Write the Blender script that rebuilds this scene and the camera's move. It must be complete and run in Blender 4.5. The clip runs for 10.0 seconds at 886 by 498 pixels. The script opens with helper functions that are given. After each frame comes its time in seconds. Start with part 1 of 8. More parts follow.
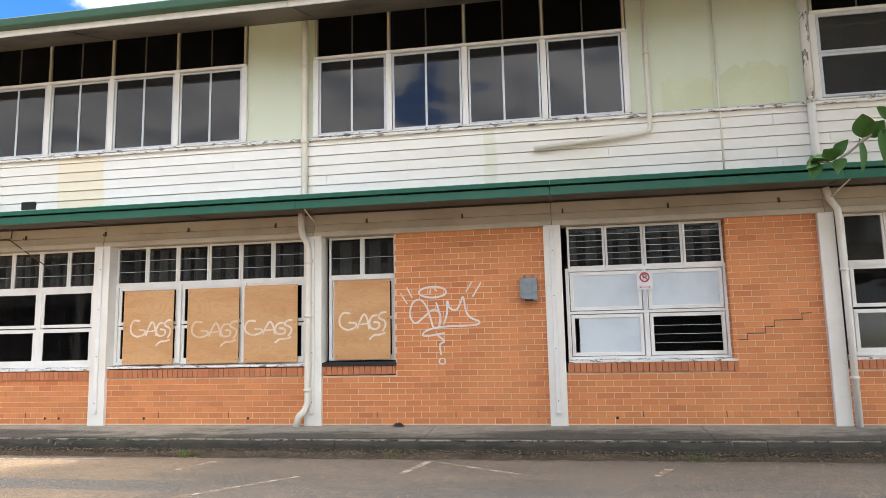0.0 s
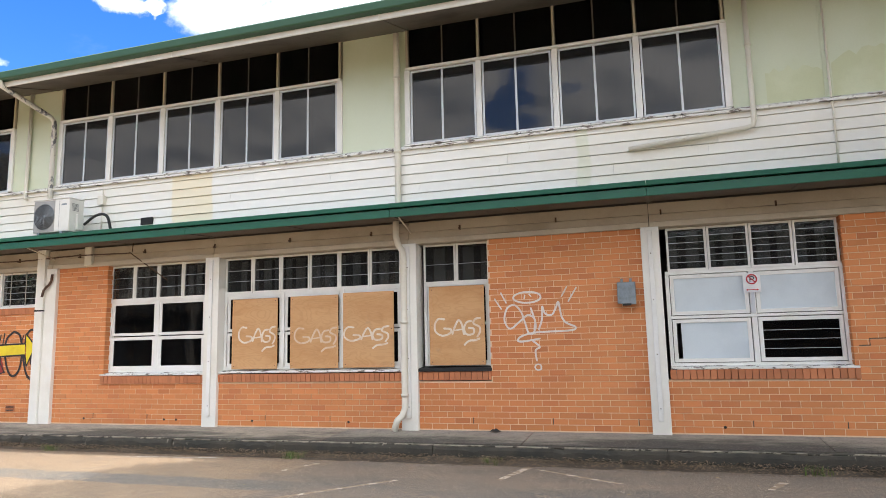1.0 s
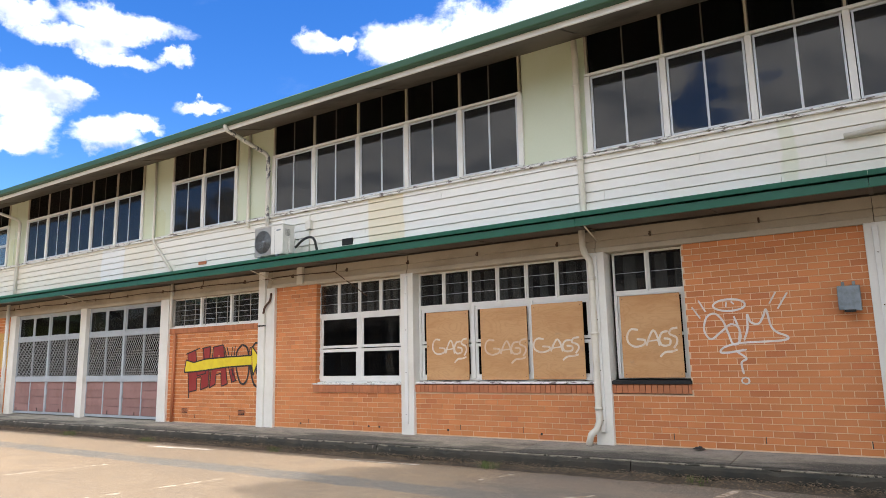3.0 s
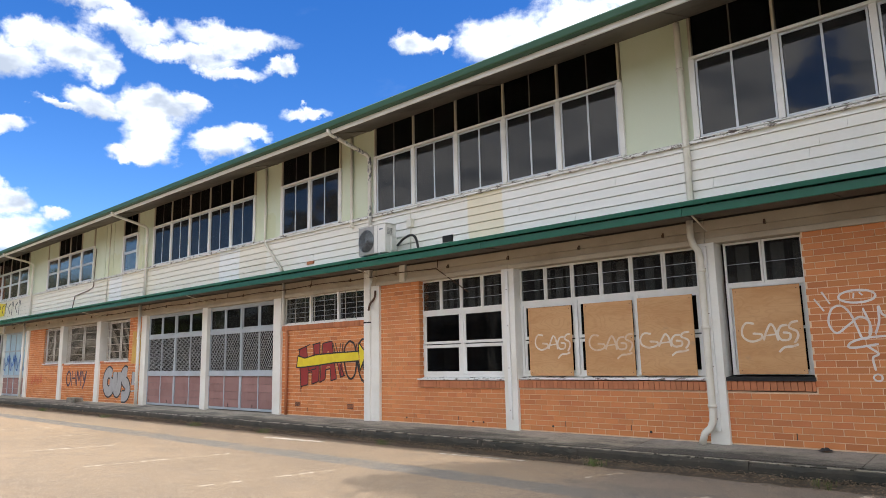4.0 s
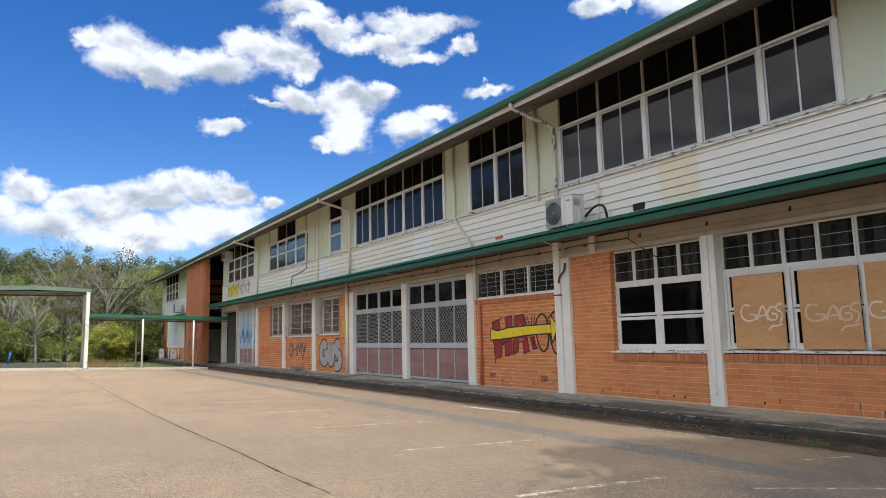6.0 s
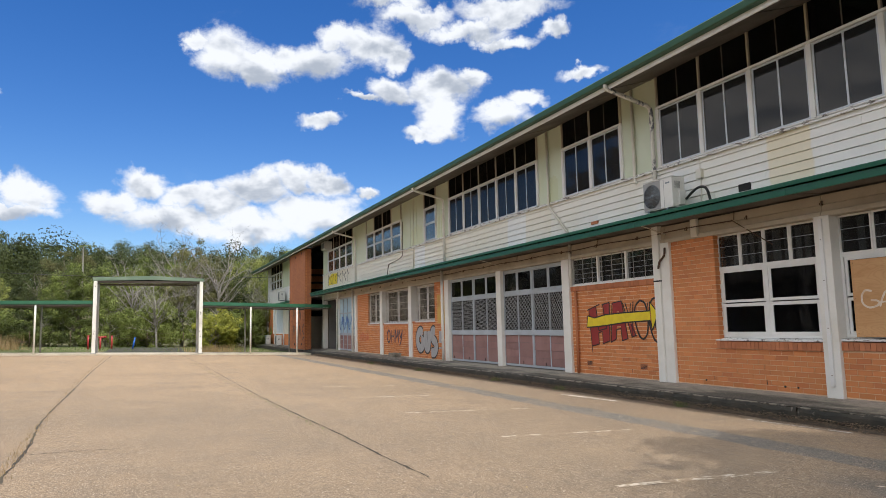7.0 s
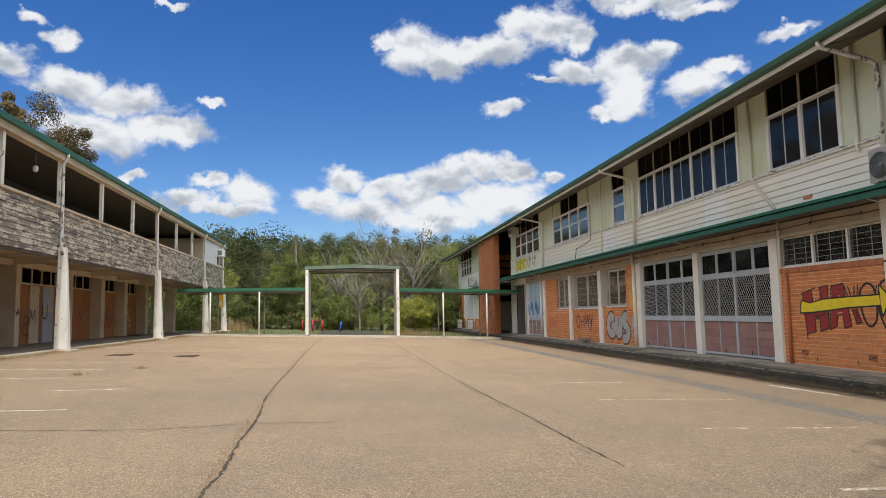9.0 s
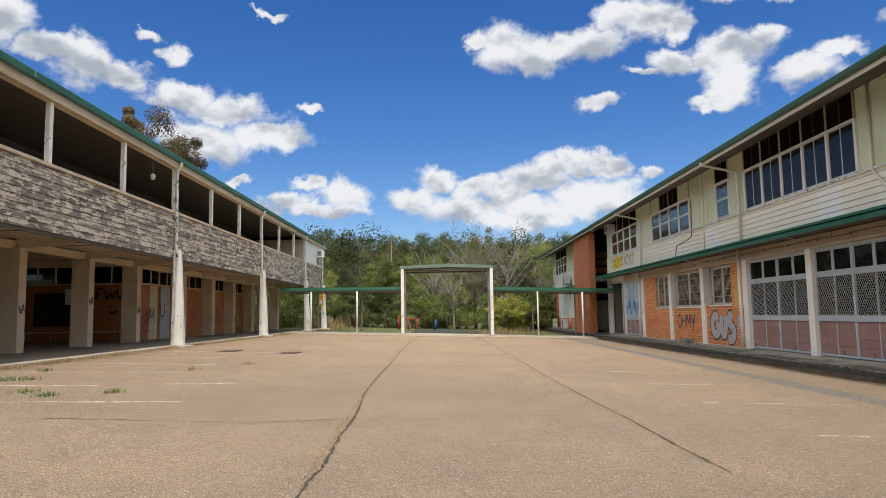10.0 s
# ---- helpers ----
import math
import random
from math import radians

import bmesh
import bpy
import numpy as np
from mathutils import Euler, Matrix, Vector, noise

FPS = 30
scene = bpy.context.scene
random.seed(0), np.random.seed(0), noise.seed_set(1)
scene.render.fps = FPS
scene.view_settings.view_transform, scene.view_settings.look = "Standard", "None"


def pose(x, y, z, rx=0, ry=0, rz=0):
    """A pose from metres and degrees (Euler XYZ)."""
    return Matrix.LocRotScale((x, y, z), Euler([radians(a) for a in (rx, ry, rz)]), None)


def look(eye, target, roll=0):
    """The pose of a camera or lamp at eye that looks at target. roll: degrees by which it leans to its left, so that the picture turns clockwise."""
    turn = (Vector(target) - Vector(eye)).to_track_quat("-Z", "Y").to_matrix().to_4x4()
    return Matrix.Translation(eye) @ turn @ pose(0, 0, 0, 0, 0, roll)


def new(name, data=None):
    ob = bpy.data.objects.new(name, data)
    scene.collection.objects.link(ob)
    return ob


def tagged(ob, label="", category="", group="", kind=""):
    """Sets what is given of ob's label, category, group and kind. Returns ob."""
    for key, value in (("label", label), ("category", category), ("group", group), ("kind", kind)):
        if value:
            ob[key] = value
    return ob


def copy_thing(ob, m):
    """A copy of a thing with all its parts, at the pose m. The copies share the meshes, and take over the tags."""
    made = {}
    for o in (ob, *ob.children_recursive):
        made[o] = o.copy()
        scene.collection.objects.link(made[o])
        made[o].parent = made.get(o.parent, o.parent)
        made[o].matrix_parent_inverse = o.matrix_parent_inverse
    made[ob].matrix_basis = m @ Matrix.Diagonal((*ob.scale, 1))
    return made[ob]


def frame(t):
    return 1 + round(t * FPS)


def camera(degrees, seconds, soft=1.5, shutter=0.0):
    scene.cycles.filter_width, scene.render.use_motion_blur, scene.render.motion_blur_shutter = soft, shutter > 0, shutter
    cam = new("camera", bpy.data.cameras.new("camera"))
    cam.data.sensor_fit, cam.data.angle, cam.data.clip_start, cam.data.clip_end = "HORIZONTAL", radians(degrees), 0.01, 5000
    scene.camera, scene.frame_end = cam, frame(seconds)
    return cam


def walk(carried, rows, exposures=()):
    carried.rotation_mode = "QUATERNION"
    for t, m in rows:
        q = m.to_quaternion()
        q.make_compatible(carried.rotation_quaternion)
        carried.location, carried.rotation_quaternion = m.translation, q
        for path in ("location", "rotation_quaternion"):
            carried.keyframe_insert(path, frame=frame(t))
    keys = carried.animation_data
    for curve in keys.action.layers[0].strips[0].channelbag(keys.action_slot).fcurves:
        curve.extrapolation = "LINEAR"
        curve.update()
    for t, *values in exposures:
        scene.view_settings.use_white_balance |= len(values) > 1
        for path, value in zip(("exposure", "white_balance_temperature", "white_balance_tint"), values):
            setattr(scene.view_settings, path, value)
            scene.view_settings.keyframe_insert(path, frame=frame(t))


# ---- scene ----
cam = camera(66.63, 10.0, soft=0.75)
PATH = [
    (0.0, pose(0, 0, 1.53, 97.522, 1.195, 9.734)),
    (0.5, pose(0, 0, 1.53, 97.857, 1.245, 13.869)),
    (1.0, pose(0, 0, 1.53, 98.169, 1.247, 17.720)),
    (1.5, pose(0, 0, 1.53, 98.571, 1.182, 21.628)),
    (2.0, pose(0, 0, 1.53, 98.945, 1.199, 25.450)),
    (2.5, pose(0, 0, 1.53, 99.289, 1.170, 29.376)),
    (4.0, pose(0, 0, 1.53, 99.276, 1.171, 42.198)),
    (4.5, pose(0, 0, 1.53, 98.991, 1.114, 46.172)),
    (5.0, pose(0, 0, 1.53, 98.635, 1.118, 50.055)),
    (5.5, pose(0, 0, 1.53, 97.940, 1.238, 54.192)),
    (7.0, pose(0, 0, 1.53, 96.440, 1.239, 66.262)),
    (7.5, pose(0, 0, 1.53, 95.923, 1.224, 70.344)),
    (8.0, pose(0, 0, 1.53, 95.454, 1.168, 74.221)),
    (8.5, pose(0, 0, 1.53, 95.449, 1.166, 78.195)),
    (9.0, pose(0, 0, 1.53, 95.507, 1.094, 82.124)),
    (9.5, pose(0, 0, 1.53, 95.530, 1.027, 86.153)),
    (10.0, pose(0, 0, 1.53, 95.552, 0.961, 90.076)),
]
EXPO = ((0.0, 1.62, 6140.0, 10.0), (1.0, 1.44, 6110.0, 10.0), (2.5, 1.28, 6080.0, 10.0), (4.0, 0.90, 6000.0, 10.0), (5.5, 0.52, 5950.0, 10.0), (7.0, 0.42, 6150.0, 10.0), (8.0, 0.28, 6300.0, 10.0), (10.0, 0.24, 6300.0, 10.0))
walk(cam, PATH, exposures=EXPO)

# ---- sky and sun ----
SUN_DIR = Vector((0.46, 0.022, 0.888)).normalized()
sun = new("sun", bpy.data.lights.new("sun", "SUN"))
sun.data.energy, sun.data.angle, sun.data.color = 2.05, radians(0.6), (1.0, 0.93, 0.82)
sun.matrix_world = look(SUN_DIR * 50, (0, 0, 0))

world = bpy.data.worlds.new("sky")
scene.world = world
world.use_nodes = True


class Nodes:
    """Short calls for building a node tree."""

    def __init__(self, tree):
        self.tree = tree

    def node(self, kind):
        return self.tree.nodes.new(kind)

    def put(self, socket, value):
        if isinstance(value, bpy.types.NodeSocket):
            self.tree.links.new(value, socket)
        else:
            socket.default_value = value

    def math(self, op, a, b=0.0, c=0.0, clamp=False):
        n = self.node("ShaderNodeMath")
        n.operation, n.use_clamp = op, clamp
        for s, v in zip(n.inputs, (a, b, c)):
            self.put(s, v)
        return n.outputs[0]

    def noise(self, vector, scale, detail=4.0, rough=0.55, distort=0.0):
        n = self.node("ShaderNodeTexNoise")
        self.put(n.inputs["Vector"], vector)
        for k, v in (("Scale", scale), ("Detail", detail), ("Roughness", rough), ("Distortion", distort)):
            n.inputs[k].default_value = v
        return n.outputs["Fac"]

    def ramp(self, value, low, high, a=0.0, b=1.0):
        n = self.node("ShaderNodeMapRange")
        n.interpolation_type = "SMOOTHSTEP"
        for s, v in zip(n.inputs, (value, low, high, a, b)):
            self.put(s, v)
        return n.outputs[0]

    def mix(self, fac, a, b, blend="MIX"):
        n = self.node("ShaderNodeMix")
        n.data_type, n.blend_type = "RGBA", blend
        self.put(n.inputs[0], fac)
        for s, v in ((n.inputs[6], a), (n.inputs[7], b)):
            self.put(s, (*v, 1) if isinstance(v, tuple) else v)
        return n.outputs[2]

    def scaled(self, vector, x, y, z):
        n = self.node("ShaderNodeVectorMath")
        n.operation = "MULTIPLY"
        self.put(n.inputs[0], vector)
        n.inputs[1].default_value = (x, y, z)
        return n.outputs[0]


w = Nodes(world.node_tree)
world.node_tree.nodes.clear()
sky = w.node("ShaderNodeTexSky")
sky.sky_type, sky.sun_disc = "NISHITA", False
sky.sun_elevation = math.asin(SUN_DIR.z)
sky.sun_rotation = math.atan2(SUN_DIR.x, SUN_DIR.y)
sky.air_density, sky.dust_density, sky.ozone_density = 1.0, 0.3, 3.0
coord = w.node("ShaderNodeTexCoord").outputs["Generated"]
split = w.node("ShaderNodeSeparateXYZ")
w.put(split.inputs[0], coord)
sx, sy, sz = split.outputs
azim = w.math("MULTIPLY", w.math("ARCTAN2", w.math("MULTIPLY", sx, -1.0), sy), 57.2958)
elev = w.math("MULTIPLY", w.math("ARCSINE", sz), 57.2958)
bend = w.noise(w.scaled(coord, 1, 1, 1.6), 13.0, 5.0, 0.6)
bend_up = w.noise(w.scaled(coord, 1.3, 1.3, 1.2), 16.0, 5.0, 0.6)
azim_bent = w.math("ADD", azim, w.math("MULTIPLY", w.math("SUBTRACT", bend, 0.5), 4.5))
elev_bent = w.math("ADD", elev, w.math("MULTIPLY", w.math("SUBTRACT", bend_up, 0.5), 3.4))
cloud_field, lift_sum, lift_weight = -1.0, 0.0, 0.02


def cloud(az, *lobes):
    """One cumulus as a heap of lobes: degrees to the left of north and up, and half sizes, counted from az."""
    global cloud_field, lift_sum, lift_weight
    for off, el, wide, high in lobes:
        u = w.math("DIVIDE", w.math("SUBTRACT", azim_bent, az + off), wide * 1.18)
        v = w.math("DIVIDE", w.math("SUBTRACT", elev_bent, el), high * 1.18)
        q = w.math("SUBTRACT", 1.0, w.math("SQRT", w.math("MULTIPLY_ADD", u, u, w.math("MULTIPLY", v, v))))
        cloud_field = w.math("MAXIMUM", cloud_field, q)
        share = w.math("MAXIMUM", q, 0.0)
        lift_sum = w.math("MULTIPLY_ADD", share, v, lift_sum)
        lift_weight = w.math("ADD", lift_weight, share)


cloud(78.0, (9.1, 22.4, 1.0, 1.0), (6.4, 21.8, 2.7, 2.0), (3.9, 21.2, 3.0, 1.4), (0.7, 21.6, 2.0, 1.2), (-2.0, 22.0, 2.8, 1.4), (-3.1, 23.7, 2.0, 1.2), (-5.6, 23.2, 2.7, 1.7), (-7.7, 22.4, 1.5, 1.1))
cloud(66.0, (4.1, 19.7, 2.1, 1.1), (6.8, 19.1, 1.8, 0.4), (0.3, 19.8, 3.3, 1.4), (-2.5, 20.4, 1.3, 0.9), (0.2, 17.6, 2.4, 1.8), (1.6, 16.1, 1.6, 0.7), (-5.1, 17.6, 2.7, 1.2), (-7.7, 18.9, 2.1, 0.8), (-12.5, 20.6, 1.8, 0.6))
cloud(76.8, (0.0, 17.2, 1.6, 0.7))
cloud(64.0, (4.0, 25.5, 3.4, 0.9), (-0.3, 24.2, 3.7, 0.9), (-3.5, 23.4, 2.5, 0.6), (-7.9, 23.7, 1.3, 0.6), (6.0, 26.8, 3.0, 0.8), (-4.0, 25.6, 4.5, 1.0))
cloud(83.0, (7.7, 11.5, 1.9, 1.1), (4.4, 10.7, 2.1, 1.0), (1.7, 10.4, 2.7, 1.2), (-1.2, 11.7, 2.7, 1.4), (-4.4, 12.3, 1.9, 1.1), (-6.9, 11.9, 1.7, 1.1), (-10.6, 11.4, 1.2, 0.5), (10.0, 9.9, 2.5, 1.1), (5.8, 9.0, 4.2, 1.4), (0.1, 8.5, 6.2, 1.5), (-6.0, 9.4, 4.1, 2.0))
cloud(100.5, (0.8, 10.9, 1.8, 0.7), (-1.8, 10.2, 2.5, 1.2), (2.6, 9.5, 2.0, 0.9), (-0.1, 8.9, 3.8, 0.6))
cloud(110.0, (13.9, 21.4, 2.1, 1.8), (11.5, 19.9, 2.0, 1.1), (8.6, 19.1, 2.3, 1.7), (6.0, 18.6, 1.9, 1.1), (1.6, 17.4, 3.2, 1.1), (-2.4, 16.6, 3.6, 1.3), (-4.9, 14.7, 3.9, 1.3), (-0.4, 14.2, 4.2, 1.9), (-3.4, 10.8, 1.2, 0.5), (2.1, 20.4, 1.1, 0.9), (4.1, 21.9, 0.9, 0.5), (-5.1, 24.4, 1.5, 0.3), (-8.7, 17.1, 1.0, 0.4))
cloud(36.0, (8.3, 26.2, 2.2, 0.9), (5.8, 26.3, 1.8, 0.5), (0.0, 26.3, 4.0, 2.0), (-6.5, 27.2, 4.8, 2.0), (-12.0, 28.6, 4.0, 1.6))
# broken cloud over the rest of the sky
field_wide = w.noise(w.scaled(coord, 1, 1, 2.2), 3.0, 3.0)
behind = w.math("MULTIPLY", w.ramp(w.math("ABSOLUTE", w.math("SUBTRACT", azim, 69.0)), 55.0, 63.0), w.ramp(field_wide, 0.18, 0.46))
high_up = w.math("MULTIPLY", w.ramp(elev, 31.0, 40.0), w.ramp(field_wide, 0.18, 0.44))
cloud_field = w.math("MAXIMUM", cloud_field, w.math("MULTIPLY_ADD", w.math("MAXIMUM", behind, high_up), 1.8, -1.0))
fine_at = w.scaled(coord, 1, 1, 1.7)
fine = w.noise(fine_at, 17.0, 10.0, 0.6, 0.25)
shape = w.math("ADD", cloud_field, w.math("MULTIPLY", w.math("SUBTRACT", fine, 0.5), 1.25))
cover = w.ramp(shape, -0.06, 0.52)
wisp = w.ramp(w.noise(w.scaled(coord, 1, 1, 2.4), 6.0, 8.0, 0.62, 0.4), 0.62, 0.80, 0.0, 0.05)
cover = w.math("MAXIMUM", cover, wisp)
# lit tops, grey flat bases, soft billows between
above = w.node("ShaderNodeVectorMath")
w.put(above.inputs[0], fine_at)
above.inputs[1].default_value = (0.008, 0.0, 0.03)
relief = w.math("MULTIPLY", w.math("SUBTRACT", w.noise(fine_at, 12.0, 4.0, 0.5, 0.2), w.noise(above.outputs[0], 12.0, 4.0, 0.5, 0.2)), 3.0)
height_in = w.math("DIVIDE", lift_sum, lift_weight)
depth_in = w.ramp(shape, 0.35, 1.1, 0.0, 0.15)
lit = w.math("ADD", w.math("SUBTRACT", 0.74, depth_in), w.math("MULTIPLY", height_in, 0.42))
shade = w.ramp(w.math("ADD", lit, relief), 0.05, 0.95)
cloud_colour = w.mix(shade, (3.7, 4.0, 4.5), (7.7, 7.7, 7.7))
blue = w.node("ShaderNodeHueSaturation")
blue.inputs["Saturation"].default_value, blue.inputs["Value"].default_value = 1.34, 1.02
blue.inputs["Hue"].default_value = 0.512
w.put(blue.inputs["Color"], sky.outputs[0])
# cloud near the sun is brighter, as thin cloud is when lit from behind
sun_dot = w.node("ShaderNodeVectorMath")
sun_dot.operation = "DOT_PRODUCT"
w.put(sun_dot.inputs[0], coord)
sun_dot.inputs[1].default_value = SUN_DIR
glare = w.math("ADD", 0.95, w.math("MULTIPLY", w.math("POWER", w.math("MAXIMUM", sun_dot.outputs["Value"], 0.0), 2.5), 2.2))
glare_rgb = w.node("ShaderNodeCombineXYZ")
for socket in glare_rgb.inputs:
    w.put(socket, glare)
cloud_colour = w.mix(1.0, cloud_colour, glare_rgb.outputs[0], "MULTIPLY")
sky_colour = w.mix(cover, blue.outputs[0], cloud_colour)
background = w.node("ShaderNodeBackground")
w.put(background.inputs["Color"], sky_colour)
background.inputs["Strength"].default_value = 0.1
w.put(w.node("ShaderNodeOutputWorld").inputs[0], background.outputs[0])

# ---- materials ----


def material(name, colour, rough=0.6, other=None, amount=0.5, scale=3.0, fine=40.0, fine_amount=0.15, bump=0.2,
             metal=0.0, peel=None, peel_at=0.62, peel_scale=6.0, random=0.0, island=0.0, stretch=(1, 1, 1), depth=0.004, space="Object", tone=None, patch=()):
    """A painted, worn surface: broad stains of a second colour, fine grain, optional flaked spots, optional change from piece to piece."""
    m = bpy.data.materials.new(name)
    m.use_nodes = True
    n = Nodes(m.node_tree)
    b = m.node_tree.nodes["Principled BSDF"]
    if space == "World":
        place = n.node("ShaderNodeNewGeometry").outputs["Position"]
    else:
        place = n.node("ShaderNodeTexCoord").outputs["Object"]
    place = n.scaled(place, *stretch)
    other = other or tuple(c * 0.72 for c in colour)
    broad = n.ramp(n.noise(place, scale, 5.0, 0.6), 0.42, 0.68)
    col = n.mix(n.math("MULTIPLY", broad, amount), colour, other)
    grain = n.noise(place, fine, 6.0, 0.65)
    lift = n.math("ADD", 1.0 - fine_amount, n.math("MULTIPLY", grain, 2 * fine_amount))
    if random:
        lift = n.math("MULTIPLY", lift, n.math("ADD", 1.0 - random, n.math("MULTIPLY", n.node("ShaderNodeObjectInfo").outputs["Random"], 2 * random)))
    if island:
        lift = n.math("MULTIPLY", lift, n.math("ADD", 1.0 - island, n.math("MULTIPLY", n.node("ShaderNodeNewGeometry").outputs["Random Per Island"], 2 * island)))
    if tone:
        pick = n.node("ShaderNodeObjectInfo").outputs["Random"] if random else n.node("ShaderNodeNewGeometry").outputs["Random Per Island"]
        col = n.mix(n.ramp(n.math("FRACT", n.math("MULTIPLY", pick, 7.31)), 0.74, 0.98), col, tone)
    if patch:
        sep = n.node("ShaderNodeSeparateXYZ")
        n.put(sep.inputs[0], n.node("ShaderNodeNewGeometry").outputs["Position"])
        wander = n.math("ADD", sep.outputs[0], n.math("MULTIPLY", n.noise(place, 2.0, 3.0), 0.15))
        for x0, x1, tint, share in patch:
            inside = n.math("MULTIPLY", n.ramp(wander, x0, x0 + 0.05), n.ramp(wander, x1, x1 - 0.05))
            col = n.mix(n.math("MULTIPLY", inside, share), col, tint)
    comb = n.node("ShaderNodeCombineXYZ")
    for s in comb.inputs:
        n.put(s, lift)
    col = n.mix(1.0, col, comb.outputs[0], "MULTIPLY")
    height = grain
    if peel:
        flake = n.ramp(n.noise(place, peel_scale, 8.0, 0.7, 0.4), peel_at, peel_at + 0.03)
        col = n.mix(flake, col, peel)
        height = n.math("SUBTRACT", grain, flake)
    n.put(b.inputs["Base Color"], col)
    b.inputs["Metallic"].default_value = metal
    n.put(b.inputs["Roughness"], n.math("ADD", rough - 0.08, n.math("MULTIPLY", grain, 0.16), clamp=True))
    if bump:
        k = n.node("ShaderNodeBump")
        k.inputs["Strength"].default_value, k.inputs["Distance"].default_value = bump, depth
        n.put(k.inputs["Height"], height)
        n.put(b.inputs["Normal"], k.outputs[0])
    return m


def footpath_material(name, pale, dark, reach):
    """Old concrete flags, with black blotches that thicken towards the kerb."""
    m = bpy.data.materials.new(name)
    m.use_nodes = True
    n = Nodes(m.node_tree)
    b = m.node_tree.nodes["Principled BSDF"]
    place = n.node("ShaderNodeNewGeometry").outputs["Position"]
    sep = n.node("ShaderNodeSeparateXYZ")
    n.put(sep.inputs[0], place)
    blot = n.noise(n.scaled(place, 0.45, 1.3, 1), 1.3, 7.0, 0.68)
    kerbward = n.math("ADD", n.math("MULTIPLY", n.math("SUBTRACT", sep.outputs[1], 9.4), -reach), n.math("MULTIPLY", n.math("SUBTRACT", blot, 0.5), 3.4))
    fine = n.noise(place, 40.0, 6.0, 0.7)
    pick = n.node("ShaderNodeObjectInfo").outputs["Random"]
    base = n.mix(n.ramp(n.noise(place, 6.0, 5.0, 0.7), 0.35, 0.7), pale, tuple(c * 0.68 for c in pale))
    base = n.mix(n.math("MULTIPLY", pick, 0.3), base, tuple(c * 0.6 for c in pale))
    col = n.mix(n.ramp(kerbward, -0.35, 0.45), base, dark)
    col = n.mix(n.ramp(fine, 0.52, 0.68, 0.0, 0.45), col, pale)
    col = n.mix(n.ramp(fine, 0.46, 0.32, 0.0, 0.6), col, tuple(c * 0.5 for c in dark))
    n.put(b.inputs["Base Color"], col)
    b.inputs["Roughness"].default_value = 0.92
    k = n.node("ShaderNodeBump")
    k.inputs["Strength"].default_value, k.inputs["Distance"].default_value = 0.7, 0.005
    n.put(k.inputs["Height"], fine)
    n.put(b.inputs["Normal"], k.outputs[0])
    return m


def glass_material(name, tint, wave=0.15, wave_scale=3.0, ior=1.5, film=0.0, film_colour=(0.5, 0.5, 0.5), mirror=1.0, least=0.0, blur=0.02, sheen=(1, 1, 1)):
    """Old window glass: see-through, with a mirror share after Fresnel, a slight ripple and a film of dust."""
    m = bpy.data.materials.new(name)
    m.use_nodes = True
    n = Nodes(m.node_tree)
    m.node_tree.nodes.remove(m.node_tree.nodes["Principled BSDF"])
    out = m.node_tree.nodes["Material Output"]
    place = n.node("ShaderNodeTexCoord").outputs["Object"]
    k = n.node("ShaderNodeBump")
    k.inputs["Strength"].default_value, k.inputs["Distance"].default_value = wave, 0.02
    n.put(k.inputs["Height"], n.noise(place, wave_scale, 2.0))
    fres = n.node("ShaderNodeFresnel")
    fres.inputs["IOR"].default_value = ior
    clear, gloss, dust = n.node("ShaderNodeBsdfTransparent"), n.node("ShaderNodeBsdfGlossy"), n.node("ShaderNodeBsdfDiffuse")
    clear.inputs[0].default_value = (*tint, 1)
    gloss.inputs[0].default_value, gloss.inputs["Roughness"].default_value = (*sheen, 1), blur
    n.put(gloss.inputs["Normal"], k.outputs[0])
    dust.inputs[0].default_value = (*film_colour, 1)
    base, full = n.node("ShaderNodeMixShader"), n.node("ShaderNodeMixShader")
    n.put(base.inputs[0], n.math("MULTIPLY", n.ramp(n.noise(place, 2.5, 6.0, 0.7), 0.2, 0.8, 0.6, 1.0), film))
    n.put(base.inputs[1], clear.outputs[0])
    n.put(base.inputs[2], dust.outputs[0])
    n.put(full.inputs[0], n.math("ADD", n.math("MULTIPLY", fres.outputs[0], mirror), least, clamp=True))
    n.put(full.inputs[1], base.outputs[0])
    n.put(full.inputs[2], gloss.outputs[0])
    n.put(out.inputs[0], full.outputs[0])
    return m


WHITE = material("white_paint", (0.80, 0.79, 0.76), 0.55, (0.66, 0.63, 0.56), 0.4, 2.0, 60, 0.05, 0.15, space="World")
CREAM = material("cream_paint", (0.74, 0.70, 0.60), 0.55, (0.55, 0.50, 0.40), 0.4, 1.5, 50, 0.06, 0.15, space="World")
POST = material("post_paint", (0.80, 0.78, 0.72), 0.5, (0.62, 0.57, 0.47), 0.35, 1.2, 30, 0.05, 0.15, space="World")
PEELED = material("peeling_sill_paint", (0.78, 0.77, 0.74), 0.6, (0.60, 0.57, 0.50), 0.4, 2.0, 60, 0.08, 0.4, peel=(0.16, 0.13, 0.11), peel_at=0.545, peel_scale=9.0, stretch=(0.7, 1, 2.5), space="World")
PEELED_POST = material("peeling_downpipe_paint", (0.74, 0.72, 0.66), 0.6, (0.55, 0.50, 0.42), 0.5, 2.0, 50, 0.08, 0.4, peel=(0.17, 0.17, 0.18), peel_at=0.54, peel_scale=7.0, stretch=(1, 1, 0.5), space="World")
